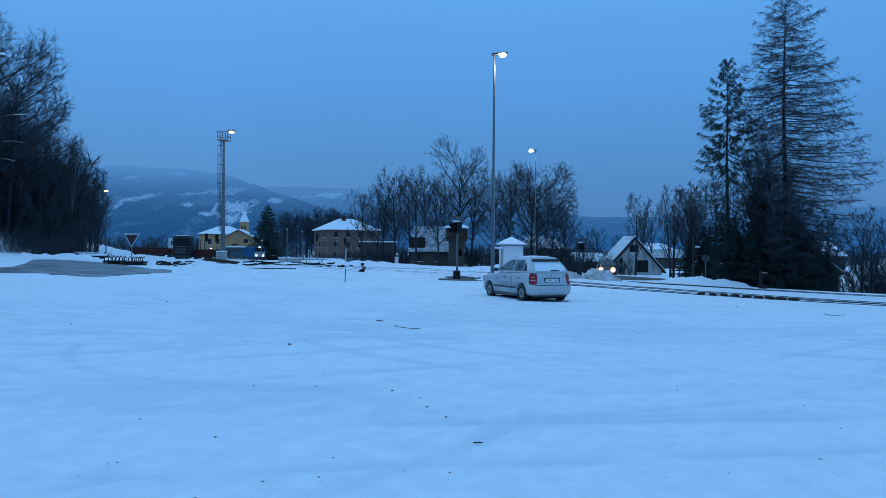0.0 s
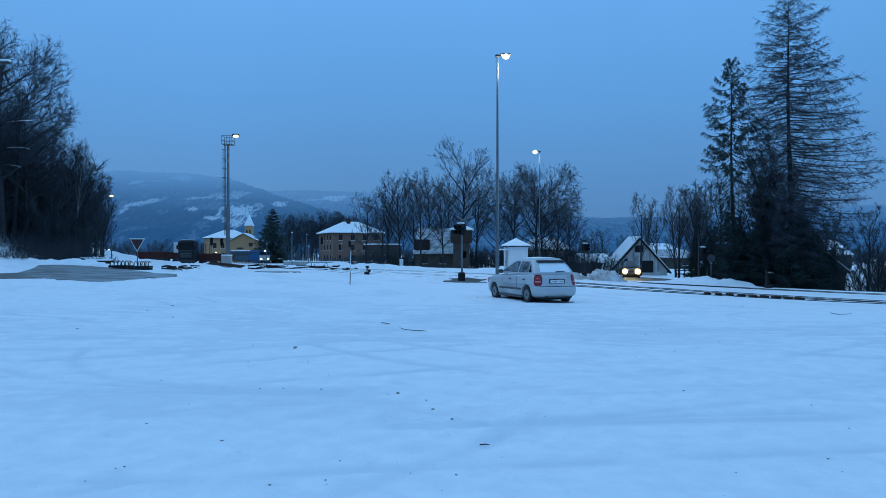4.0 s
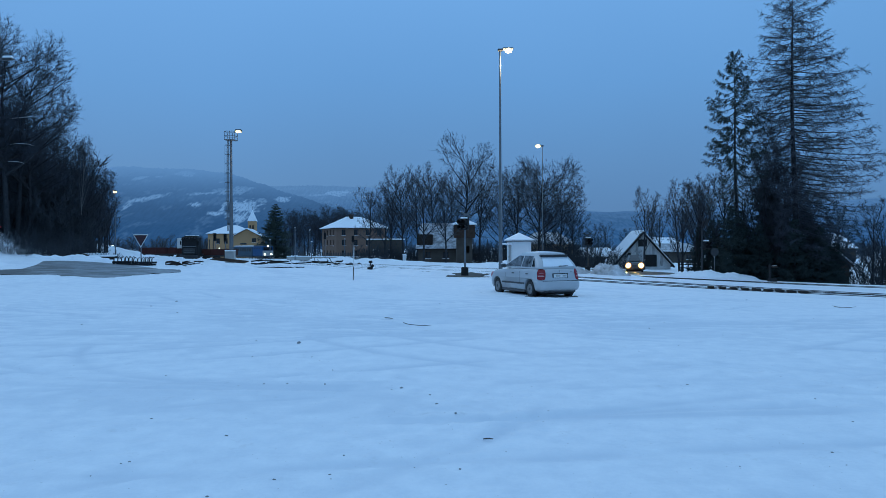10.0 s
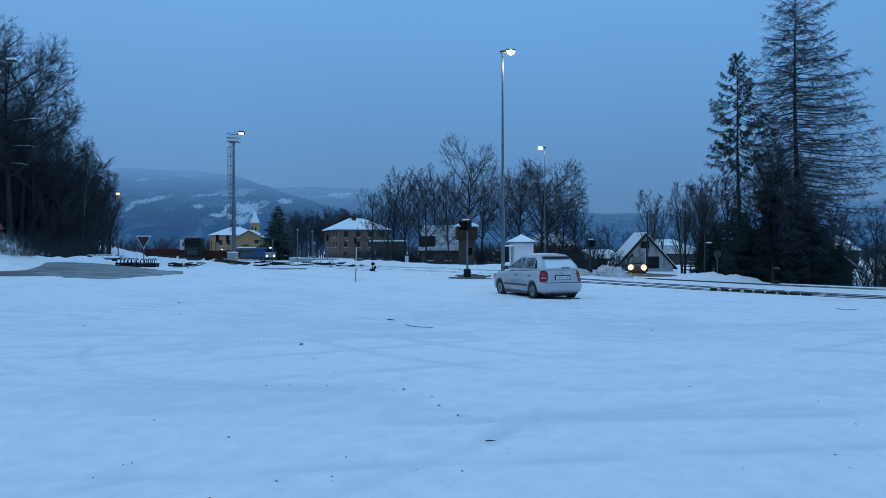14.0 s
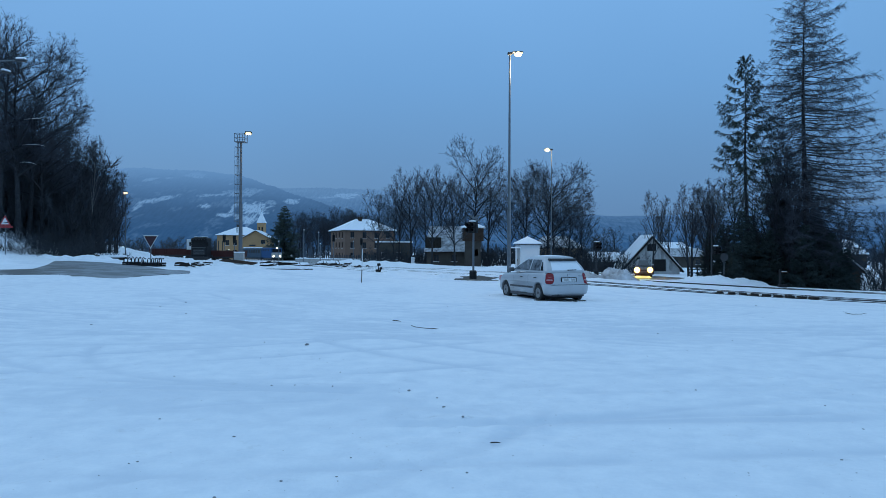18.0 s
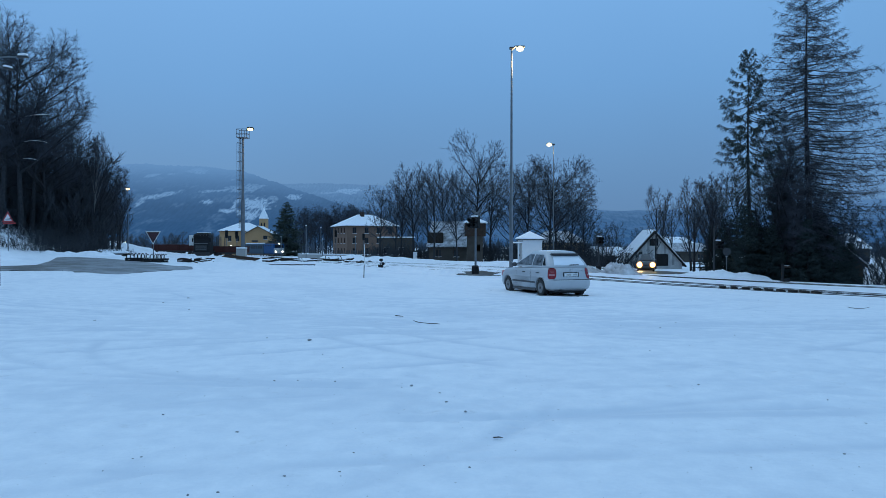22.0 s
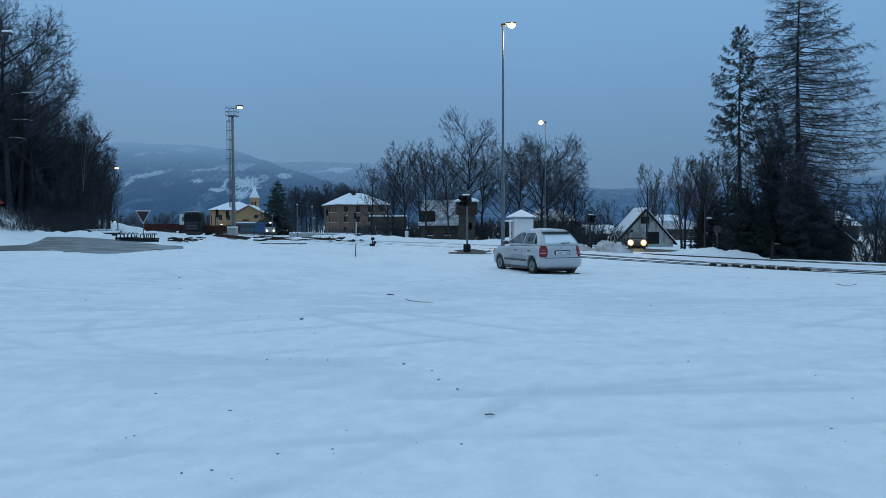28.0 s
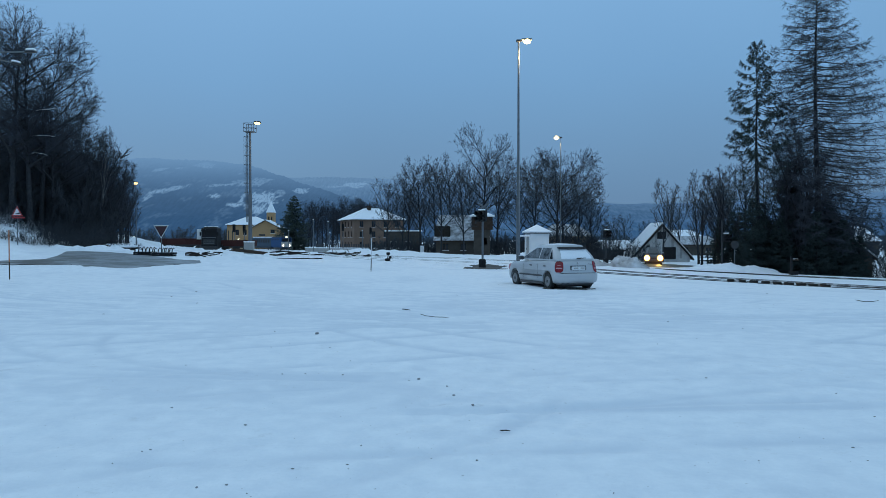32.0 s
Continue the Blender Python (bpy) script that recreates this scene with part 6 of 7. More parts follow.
# ---- signals, signs and posts ----
def crossing_signal(x, y, rz, top, label, back=False, steel=None, drop=0.42, aside=0.0):
    steel = steel or DARK_STEEL
    ob = thing("crossing_signal", label, "crossing signal", pose(x, y, gz(x, y), 0, 0, rz), "level crossing signals")
    part("post", Geo().tube([(0, 0, -0.2), (0, 0, top)], [0.065, 0.055], 10), steel, ob)
    part("foot", Geo().box((-0.02, 0, 0.20), (0.36, 0.34, 0.62), 0.07), BLACK, ob, "black base housing")
    for s in (-1, 1):
        hd = part("signal_head", Geo().box((aside + s * 0.17, -0.10, top - drop), (0.30, 0.22, 0.62), 0.03), BLACK, ob, "unlit black signal head")
        for k in (-1, 1):
            part("hood", Geo().tube([(aside + s * 0.17, -0.21, top - drop + k * 0.15), (aside + s * 0.17, -0.42, top - drop + k * 0.15)], [0.115, 0.12], 12, cap=False), BLACK, hd)
            part("lens", Geo().tube([(aside + s * 0.17, -0.215, top - drop + k * 0.15), (aside + s * 0.17, -0.225, top - drop + k * 0.15)], [0.095, 0.095], 12), GLASS_DARK, hd)
    part("snow_cap", Geo().box((aside, -0.1, top - drop + 0.35), (0.44, 0.22, 0.10), 0.048), SNOW_CAP, ob, "snow on top of the signal")
    for a in (-25, 25) if drop < 1 else ():
        g = Geo().box((0, 0, 0), (0.8, 0.02, 0.10), 0.004)
        part("crossbuck_board", g, steel, ob, "grey back of a crossbuck board" if back else "", m=pose(0, 0.09 + 0.012 * (a > 0), top + 0.12, 0, a, 0))
    return ob


crossing_signal(1.31, 41.0, -38, 3.35, "unlit level crossing signal on a grey post", True, GALV)
crossing_signal(12.1, 60, 20, 2.95, "dark level crossing signal beyond the tracks")
crossing_signal(20.3, 56.4, 20, 3.9, "dark level crossing signal under the spruces", drop=1.35, aside=0.3)

sg = thing("yield_sign", "triangular yield sign seen from behind snow heaps", "traffic sign", pose(-19.12, 46, gz(-19.2, 46) - 0.2))
part("post", Geo().tube([(0, 0, -0.2), (0, 0, 2.2)], [0.035, 0.035], 8), GALV, sg)


def triangle(w, y, t, up):
    h = w * 0.87
    z0, z1 = (0, h) if up else (h, 0)
    return Geo().add([(-w / 2, y, z0), (w / 2, y, z0), (0, y, z1), (-w / 2, y + t, z0), (w / 2, y + t, z0), (0, y + t, z1)], [(0, 1, 2), (5, 4, 3), (0, 3, 4, 1), (1, 4, 5, 2), (2, 5, 3, 0)])


part("plate", triangle(1.0, -0.05, 0.01, False), SIGN_WHITE, sg, "white rim", m=pose(0, 0, 1.30))
part("face", triangle(0.82, -0.062, 0.01, False), SIGN_BLACK, sg, "dark red-brown sign face", m=pose(0, 0, 1.385))
ws = thing("warning_sign", "red-rimmed triangular slope warning sign on a post", "traffic sign", pose(-30.95, 50, gz(-30.95, 50) + 0.1))
part("post", Geo().tube([(0, 0, -0.2), (0, 0, 2.7)], [0.035, 0.035], 8), GALV, ws)
part("plate", triangle(0.84, -0.05, 0.01, True), SIGN_RED, ws, "red sign plate", m=pose(0, 0, 1.95))
part("face", triangle(0.56, -0.062, 0.01, True), SIGN_WHITE, ws, "white sign face", m=pose(0, 0, 2.04))
part("pictogram", Geo().add([(-.22, -.07, 2.12), (.22, -.07, 2.12), (.22, -.07, 2.22), (-.22, -.066, 2.12), (.22, -.066, 2.12), (.22, -.066, 2.22)], [(0, 1, 2), (5, 4, 3), (0, 3, 4, 1), (1, 4, 5, 2), (2, 5, 3, 0)]), BLACK, ws)
part("lower_plate", Geo().box((0.1, -0.045, 1.86), (0.9, 0.012, 0.10), 0.003), SIGN_RED, ws, "small red plate below")
rs = thing("round_sign", "round grey back of a sign on a thin post", "traffic sign", pose(21.2, 56.2, gz(21.2, 56.2)))
part("post", Geo().tube([(0, 0.03, -0.2), (0, 0.03, 2.3)], [0.03, 0.03], 8), GALV, rs)
part("plate", Geo().tube([(0, -0.01, 2.05), (0, 0.01, 2.05)], [0.31, 0.31], 20), DARK_STEEL, rs)

for x, y, h, lean in ((-4.22, 34.4, 1.6, 1.5), (-15.9, 25.2, 1.75, -0.5)):
    sp = thing("snow_pole", "thin wooden snow pole with an orange foot", "marker pole", pose(x, y, gz(x, y), 0, lean, 0), "snow poles")
    part("stick", Geo().tube([(0, 0, 0.62), (0, 0, h)], [0.020, 0.018], 8), SIGN_WHITE if x > -10 else ORANGE, sp)
    part("lower_stick", Geo().tube([(0, 0, -0.3), (0, 0, 0.62)], [0.020, 0.020], 8), BROWN_WOOD, sp, "brown lower half")

lv = thing("point_lever", "black snow-capped point lever with lantern", "point lever", pose(-5.0, 50.3, gz(-5.0, 50.3)) @ Matrix.Scale(0.72, 4))
part("base", Geo().box((0, 0, 0.12), (0.5, 0.4, 0.26), 0.05), BLACK, lv)
part("stem", Geo().tube([(0, 0, 0.2), (0.05, 0, 0.62)], [0.05, 0.04], 8), BLACK, lv)
part("lantern", Geo().box((0.05, 0, 0.72), (0.34, 0.26, 0.26), 0.06), BLACK, lv)
part("weight", Geo().tube([(0.24, -0.1, 0.36), (0.24, 0.1, 0.36)], [0.14, 0.14], 12), BLACK, lv)
dw = thing("dwarf_signal", "low dark dwarf signal with a snowy cap", "railway signal", pose(23.95, 52.4, gz(23.95, 52.4), 0, 0, 15))
part("plinth", Geo().box((0, 0, 0.12), (0.62, 0.4, 0.24), 0.06), BLACK, dw)
part("post", Geo().box((-0.2, 0, 0.75), (0.14, 0.16, 1.1), 0.03), BLACK, dw)
part("head", Geo().box((0.14, 0, 1.08), (0.56, 0.16, 0.12), 0.03), BROWN_WOOD, dw, "brown lever arm")
part("snow", Geo().box((0.14, 0, 1.15), (0.40, 0.12, 0.02), 0.008), SNOW_CAP, dw)
cb = thing("switch_cabinet", "pale grey switch cabinet at the mast's foot", "cabinet", pose(-18.9, 64.6, gz(-18.9, 64.6)))
part("body", Geo().box((0, 0, 0.55), (0.85, 0.45, 1.1), 0.02), CONCRETE, cb)
part("door", Geo().box((0, -0.235, 0.6), (0.75, 0.02, 0.9), 0.005), GREY_WALL, cb)
part("snow", Geo().box((0, 0, 1.15), (0.9, 0.5, 0.1), 0.04), SNOW_CAP, cb, "snow on top")
wb = thing("white_cabinet", "white trackside cabinet with a snowy lid", "cabinet", pose(-5.6, 108, gz(-5.6, 108)))
part("body", Geo().box((0, 0, 0.6), (0.5, 0.4, 1.2), 0.02), WHITE_WALL, wb)
part("lid", Geo().box((0, 0, 1.23), (0.56, 0.46, 0.07), 0.02), SNOW_CAP, wb)


def rail_signal(x, y, h, label):
    ob = thing("railway_signal", label, "railway signal", pose(x, y, gz(x, y)), "railway signals")
    part("post", Geo().tube([(0, 0, -0.2), (0, 0, h)], [0.07, 0.06], 8), GALV, ob)
    part("head", Geo().box((0, -0.12, h - 0.5), (0.5, 0.2, 1.3), 0.06), BLACK, ob)
    for k in range(3):
        part("hood", Geo().tube([(0, -0.22, h - 0.1 - k * 0.38), (0, -0.42, h - 0.1 - k * 0.38)], [0.13, 0.13], 10, cap=False), BLACK, ob)


for x, y, h in ((-37.6, 120, 4.6), (-35.9, 120, 4.5), (-22.6, 140, 5.4), (-17.2, 140, 4.8)):
    rail_signal(x, y, h, "dark railway signal on a slim post")
for x, y, h in ((-28.4, 140, 6.4), (-23.4, 130, 3.6), (-31, 170, 7), (-17.2, 128, 4.0), (-38, 160, 4.6)):
    ob = thing("post", "slim pale post in the station yard", "post", pose(x, y, gz(x, y)), "posts in the yard")
    part("pole", Geo().tube([(0, 0, -0.2), (0, 0, h)], [0.09, 0.07], 8), GALV, ob)
    part("cap", Geo().box((0, 0, h + 0.05), (0.24, 0.24, 0.1), 0.02), SNOW_CAP, ob)

# platform wall and fence
pw = tagged(new("wall_platform"), "low pale platform wall with snow on top", "wall", kind="structure")
for k in range(14):
    x, y = -33 + k * 1.75, 158 - k * 0.9
    part("wall_block", Geo().box((x, y, gz(x, y) + 0.35), (1.9, 0.5, 0.9), 0.03, rz=-27), CONCRETE, pw)
    part("snow", Geo().box((x, y, gz(x, y) + 0.88), (1.95, 0.6, 0.16), 0.06, rz=-27), SNOW_CAP, pw)
fe = thing("fence", "dark slatted fence before the houses", "fence", pose(0, 0, 0))
for k in range(60):
    x, y = -34 + k * 0.62, 172 - k * 0.68
    part("slat", Geo().box((x, y, gz(x, y) + 0.9), (0.48, 0.06, 1.7), rz=-45), DARK_STEEL, fe)
f2 = thing("wooden_fence", "weathered dark plank fence beyond the road", "fence", pose(0, 0, 0))
for k in range(12):
    x, y = 27.5 + k * 0.95, 84 - k * 0.45
    part("post", Geo().box((x, y, gz(x, y) + 0.55), (0.12, 0.12, 1.3), 0.01), SLEEPER, f2)
    for hh in (0.45, 0.85, 1.1):
        part("rail", Geo().box((x + 0.48, y - 0.22, gz(x, y) + hh), (1.02, 0.05, 0.1), rz=-25), SLEEPER, f2)
gr = thing("guard_rail", "steel guard rail along the road on the bank", "guard rail", pose(0, 0, 0))
for k in range(7):
    x, y = -47 + k * 2.0, 67 - k * 0.2
    part("post", Geo().box((x, y, gz(x, y) + 0.4), (0.12, 0.12, 0.9)), GALV, gr)
    part("beam", Geo().box((x + 1, y - 0.16, gz(x + 1, y) + 0.75), (2.02, 0.06, 0.3), 0.02, rz=-6), GALV, gr)


# ---- trains and goods in the yard ----
def bogie_wheels(parent, xs, r=0.45, gauge=0.75):
    for x in xs:
        for s in (-1, 1):
            part("wheel", Geo().tube([(x, s * gauge - .06, r), (x, s * gauge + .06, r)], [r, r], 14), DARK_STEEL, parent)


def railcar(x, y, rz, length, lit, paint, label, name="railcar"):
    """Local x runs along the train; its face is at x = 0 and the body lies behind it."""
    ob = thing(name, label, "train", pose(x, y, gz(x, y) + 0.1, 0, 0, rz), "train at the station")
    part("body", Geo().box((-length / 2, 0, 1.95), (length, 2.8, 2.5), 0.18), paint, ob)
    part("roof", Geo().box((-length / 2, 0, 3.30), (length - .3, 2.4, 0.30), 0.15), DARK_STEEL if lit else SNOW_CAP, ob, "dark roof" if lit else "snow on the roof")
    part("underframe", Geo().box((-length / 2, 0, 0.62), (length - 1, 2.3, 0.5), 0.05), DARK_STEEL, ob)
    n = int(length / 2.2)
    for k in range(n):
        for s in (-1, 1):
            if lit:
                part("louvre", Geo().box((-2.2 - k * 2.1, s * 1.41, 2.7), (0.9, 0.04, 0.35), 0.01), BLACK, ob)
            else:
                part("window", Geo().box((-1.8 - k * 2.1, s * 1.405, 2.35), (1.35, 0.03, 0.85), 0.01), BLACK, ob)
    bogie_wheels(ob, (-2, -4.2, -length + 2, -length + 4.2))
    if lit:
        part("face", Geo().box((0.03, 0, 1.45), (0.1, 2.7, 1.3), 0.04), CREAM_TRAIN, ob, "cream lower face")
        part("windscreen", Geo().box((0.03, 0, 2.6), (0.06, 2.2, 0.8), 0.02), GLASS_DARK, ob)
        for s in (-0.85, 0.85):
            part("headlight", Geo().tube([(0.06, s, 1.2), (0.16, s, 1.2)], [0.2, 0.2], 14), COOL_GLOW, ob, "lit headlight")
            part("buffer", Geo().tube([(0.05, s, 0.8), (0.5, s, 0.8)], [0.1, 0.2], 10), DARK_STEEL, ob)
        part("top_light", Geo().tube([(0.04, 0, 3.25), (0.14, 0, 3.25)], [0.17, 0.17], 12), COOL_GLOW, ob, "lit top lamp")
    return ob


railcar(-43.3, 180, -58, 8, True, BLUE_TRAIN, "blue locomotive with a cream face and lit headlights", "locomotive")
railcar(-47.7, 187.1, -58, 17, False, PALE_TRAIN, "pale blue coach standing behind the locomotive", "coach")


def wagon(x, y, rz, length, h, label):
    ob = thing("wagon", label, "wagon", pose(x, y, gz(x, y), 0, 0, rz), "goods wagons")
    part("floor", Geo().box((0, 0, 0.95), (length, 2.6, 0.22), 0.03), DARK_STEEL, ob)
    for s in (-1, 1):
        part("side", Geo().box((0, s * 1.3, 1.06 + h / 2), (length, 0.1, h), 0.02), RED_WAGON, ob)
        for k in range(int(length / 1.6)):
            part("rib", Geo().box((-length / 2 + 0.8 + k * 1.6, s * 1.38, 1.06 + h / 2), (0.12, 0.1, h), 0.01), RED_WAGON, ob)
    for s in (-1, 1):
        part("end", Geo().box((s * length / 2, 0, 1.06 + h / 2), (0.1, 2.5, h), 0.02), RED_WAGON, ob)
    part("load", Geo().box((0, 0, 1.0 + h * 0.9), (length - .2, 2.4, 0.2), 0.08), SNOW_CAP, ob, "snow lying in the wagon")
    bogie_wheels(ob, (-length / 2 + 1.2, -length / 2 + 2.8, length / 2 - 1.2, length / 2 - 2.8))


wagon(-41.6, 109, 0, 6.8, 0.9, "low rust-red goods wagon with snow")
wagon(-33.6, 108, 2, 5.6, 0.9, "low rust-red goods wagon with snow")

tk = thing("timber_truck", "black timber truck facing the road, snow on its load", "truck", pose(-36.3, 105, gz(-36.3, 105), 0, 0, 0))
part("cab", Geo().box((0, 0, 2.25), (2.3, 2.0, 2.9), 0.16), BLACK, tk)
part("windscreen", Geo().box((0, -1.01, 2.75), (2.1, 0.06, 0.85), 0.03), BLACK, tk)
part("grille", Geo().box((0, -1.01, 1.65), (1.7, 0.06, 0.8), 0.02), DARK_STEEL, tk)
for k in range(3):
    part("trim", Geo().box((0, -1.05, 1.4 + k * 0.25), (1.5, 0.03, 0.05)), GALV, tk)
part("wiper_panel", Geo().box((0, -1.05, 2.26), (2.0, 0.05, 0.10), 0.01), GALV, tk)
part("roof_fairing", Geo().box((0, 0.1, 3.62), (1.9, 1.4, 0.35), 0.12), BLACK, tk)
for k in range(5):
    part("roof_lamp", Geo().box((-0.8 + k * 0.4, -0.95, 3.48), (0.18, 0.10, 0.08), 0.02), PLATE, tk, "unlit roof marker lamp")
part("bumper", Geo().box((0, -1.0, 0.75), (2.5, 0.3, 0.5), 0.06), DARK_STEEL, tk)
part("sun_visor", Geo().box((0, -1.1, 3.3), (2.2, 0.25, 0.2), 0.04), BLACK, tk)
part("snow", Geo().box((0, 0.1, 3.84), (1.7, 1.2, 0.10), 0.045), SNOW_CAP, tk, "snow on the cab roof")
for s in (-1, 1):
    part("mirror", Geo().box((s * 1.28, -0.9, 2.8), (0.2, 0.15, 0.6), 0.04), BLACK, tk)
    part("headlight", Geo().box((s * 0.95, -1.03, 1.05), (0.4, 0.06, 0.22), 0.03), GLASS_DARK, tk, "unlit headlight")
    part("wheel", Geo().tube([(s * 0.95, -0.2, 0.5), (s * 1.22, -0.2, 0.5)], [0.5, 0.5], 16), RUBBER, tk)
    part("wheel", Geo().tube([(s * 0.95, 4.2, 0.5), (s * 1.22, 4.2, 0.5)], [0.5, 0.5], 16), RUBBER, tk)
part("bed", Geo().box((0, 4.2, 1.1), (2.4, 6.2, 0.25), 0.03), DARK_STEEL, tk)
for s in (-1, 1):
    for k in range(3):
        part("stake", Geo().box((s * 1.3, 2.0 + k * 1.9, 2.2), (0.12, 0.12, 2.3), 0.02), DARK_STEEL, tk)
part("crate", Geo().box((-1.7, 1.0, 2.75), (1.0, 1.6, 1.5), 0.05), WHITE_WALL, tk, "white crate standing beside the cab")

rnd = random.Random(7)


def bar_stack(x, y, rz, w, label):
    ob = thing("bar_stack", label, "stack", pose(x, y, gz(x, y) - 0.20, 0, 0, rz), "stacks by the road")
    for k in range(2):
        part("bearer", Geo().box((-w / 3 + k * w * 0.66, 0, 0.08), (0.16, 1.3, 0.18), 0.02), SLEEPER, ob)
    for j in range(2):
        for k in range(5):
            part("bar", Geo().box((rnd.uniform(-.08, .08), -0.5 + k * 0.25, 0.25 + j * 0.13), (w, 0.17, 0.11), 0.015), BLACK, ob)
    for k in range(int(w / 0.13)):
        x0, y0 = -w / 2 + 0.07 + k * 0.13, -0.55 + 0.27 * (k % 5)
        part("pin", Geo().tube([(x0, y0, 0.3), (x0 + 0.02, y0, 0.62), (x0 + 0.10, y0 + 0.02, 0.72), (x0 + 0.17, y0 + 0.02, 0.66)], [0.036, 0.034, 0.034, 0.03], 5), BLACK, ob)
    for k in range(3):
        part("snow", Geo().box((-w / 3 + k * w / 3, 0.15, 0.39), (w * 0.22, 0.5, 0.04), 0.015), SNOW_CAP, ob, "thin snow on the stack")


bar_stack(-19.98, 45.6, 4, 1.08, "stack of dark bars with upright pins")
bar_stack(-18.72, 45.6, -2, 1.08, "stack of dark bars with upright pins")


def logs(x, y, n, length, r, label, spread=0.8, name="log_pile"):
    ob = thing(name, label, "logs", pose(x, y, gz(x, y)), "piles of branches")
    for k in range(n):
        a = rnd.uniform(-0.5, 0.5)
        cx, cy, cz = rnd.uniform(-spread, spread), rnd.uniform(-.5, .5), rnd.uniform(0.04, 0.35)
        ln = length * rnd.uniform(0.6, 1.1)
        part("log", Geo().tube([(cx - math.cos(a) * ln / 2, cy - math.sin(a) * ln / 2, cz), (cx, cy, cz + rnd.uniform(-.03, .06)), (cx + math.cos(a) * ln / 2, cy + math.sin(a) * ln / 2, cz + rnd.uniform(-.1, .15))], [r, r * .9, r * .7], 6),
             SLEEPER, ob)


logs(-16.4, 46.2, 14, 0.8, 0.05, "heap of dark branches half under snow", 1.0)
logs(-27.0, 54.5, 10, 1.6, 0.05, "dark branches lying in the snow", 1.6)
logs(-13.6, 56, 9, 1.5, 0.06, "dark timber scraps in the snow", 1.2)
logs(-12.2, 72, 8, 2.0, 0.05, "dark timbers beside the track", 2.0)
logs(-9.0, 66, 12, 0.5, 0.07, "scattered dark stones and timber by the track", 1.6)
slab = thing("log_bench", "long log covered with thick snow", "log", pose(-28.6, 60, gz(-28.6, 60) + 0.04, 0, 0, -6))
part("log", Geo().box((0, 0, 0.16), (2.3, 0.6, 0.34), 0.08), SLEEPER, slab)
part("snow", Geo().box((0, 0, 0.42), (2.4, 0.7, 0.22), 0.09), SNOW_CAP, slab, "thick snow on the log")
pile = thing("plank_pile", "flat pile of planks under a slab of snow", "planks", pose(-25.4, 54.2, gz(-25.4, 54.2) + 0.05, 0, 0, 12))
for k in range(2):
    part("bearer", Geo().box((-0.6 + 1.2 * k, 0, 0.06), (0.14, 0.9, 0.16), 0.02), SLEEPER, pile)
for k in range(4):
    part("plank", Geo().box((0.03 * (k % 2), -0.36 + k * 0.24, 0.19), (1.8, 0.21, 0.09), 0.01), SLEEPER, pile)
part("snow", Geo().box((0, 0, 0.31), (1.75, 0.95, 0.18), 0.07), SNOW_CAP, pile, "slab of snow on the planks")
plank = thing("plank_ramp", "dark planks leaning on the snow bank", "planks", pose(-16.9, 57, gz(-16.9, 57) + 0.1, 0, 6, -8))
for k in range(4):
    part("plank", Geo().box((0, k * 0.26, 0.12 + 0.04 * k), (2.8, 0.24, 0.07), 0.01), BROWN_WOOD, plank)
drain = thing("kerb_strip", "bare dark kerb strip in the snow", "kerb", pose(-10.9, 49.0, gz(-10.9, 49) + 0.06, 0, 0, -2))
for k in range(4):
    part("kerb_stone", Geo().box((-1.2 + k * 0.8, 0, -0.02), (0.78, 0.12, 0.07), 0.02), SLEEPER, drain)


# ---- cars ----
def ring_outline(xr, xf, hw, rr, rf, n=7):
    """A rounded rectangle from rear xr to front xf, half width hw, corner radii rr and rf, as seen from above."""
    pts = []
    for cx, cy, r, a0 in ((xf - rf, hw - rf, rf, 0), (xr + rr, hw - rr, rr, 90), (xr + rr, -hw + rr, rr, 180), (xf - rf, -hw + rf, rf, 270)):
        for k in range(n):
            a = radians(a0 + 90 * k / (n - 1))
            pts.append((cx + r * math.cos(a), cy + r * math.sin(a)))
    return pts


def loft(rings):
    g = Geo()
    n = len(rings[0])
    vs = [p for r in rings for p in r]
    fs = []
    for i in range(len(rings) - 1):
        for k in range(n):
            a, b = i * n + k, i * n + (k + 1) % n
            fs.append((a, b, b + n, a + n))
    fs.append(tuple(range(n))[::-1])
    fs.append(tuple(range((len(rings) - 1) * n, len(rings) * n)))
    return g.add(vs, fs)


def cut_arches(geo, material, xs, r, name):
    """The body with its wheel arches cut out."""
    me = geo.mesh(name, material, True)
    body = new(name, me)
    tools = []
    for x in xs:
        c = new("arch_tool", Geo().tube([(x, -1.2, 0.29), (x, -0.56, 0.29)], [r, r], 28).mesh("arch_tool", RUBBER))
        d = new("arch_tool", Geo().tube([(x, 0.56, 0.29), (x, 1.2, 0.29)], [r, r], 28).mesh("arch_tool", RUBBER))
        tools += [c, d]
    for t in tools:
        mod = body.modifiers.new("arch", "BOOLEAN")
        mod.operation, mod.object, mod.solver = "DIFFERENCE", t, "EXACT"
    bpy.context.view_layer.update()
    done = bpy.data.meshes.new_from_object(body.evaluated_get(bpy.context.evaluated_depsgraph_get()))
    done.name = name
    for o in (body, *tools):
        bpy.data.objects.remove(o)
    return done


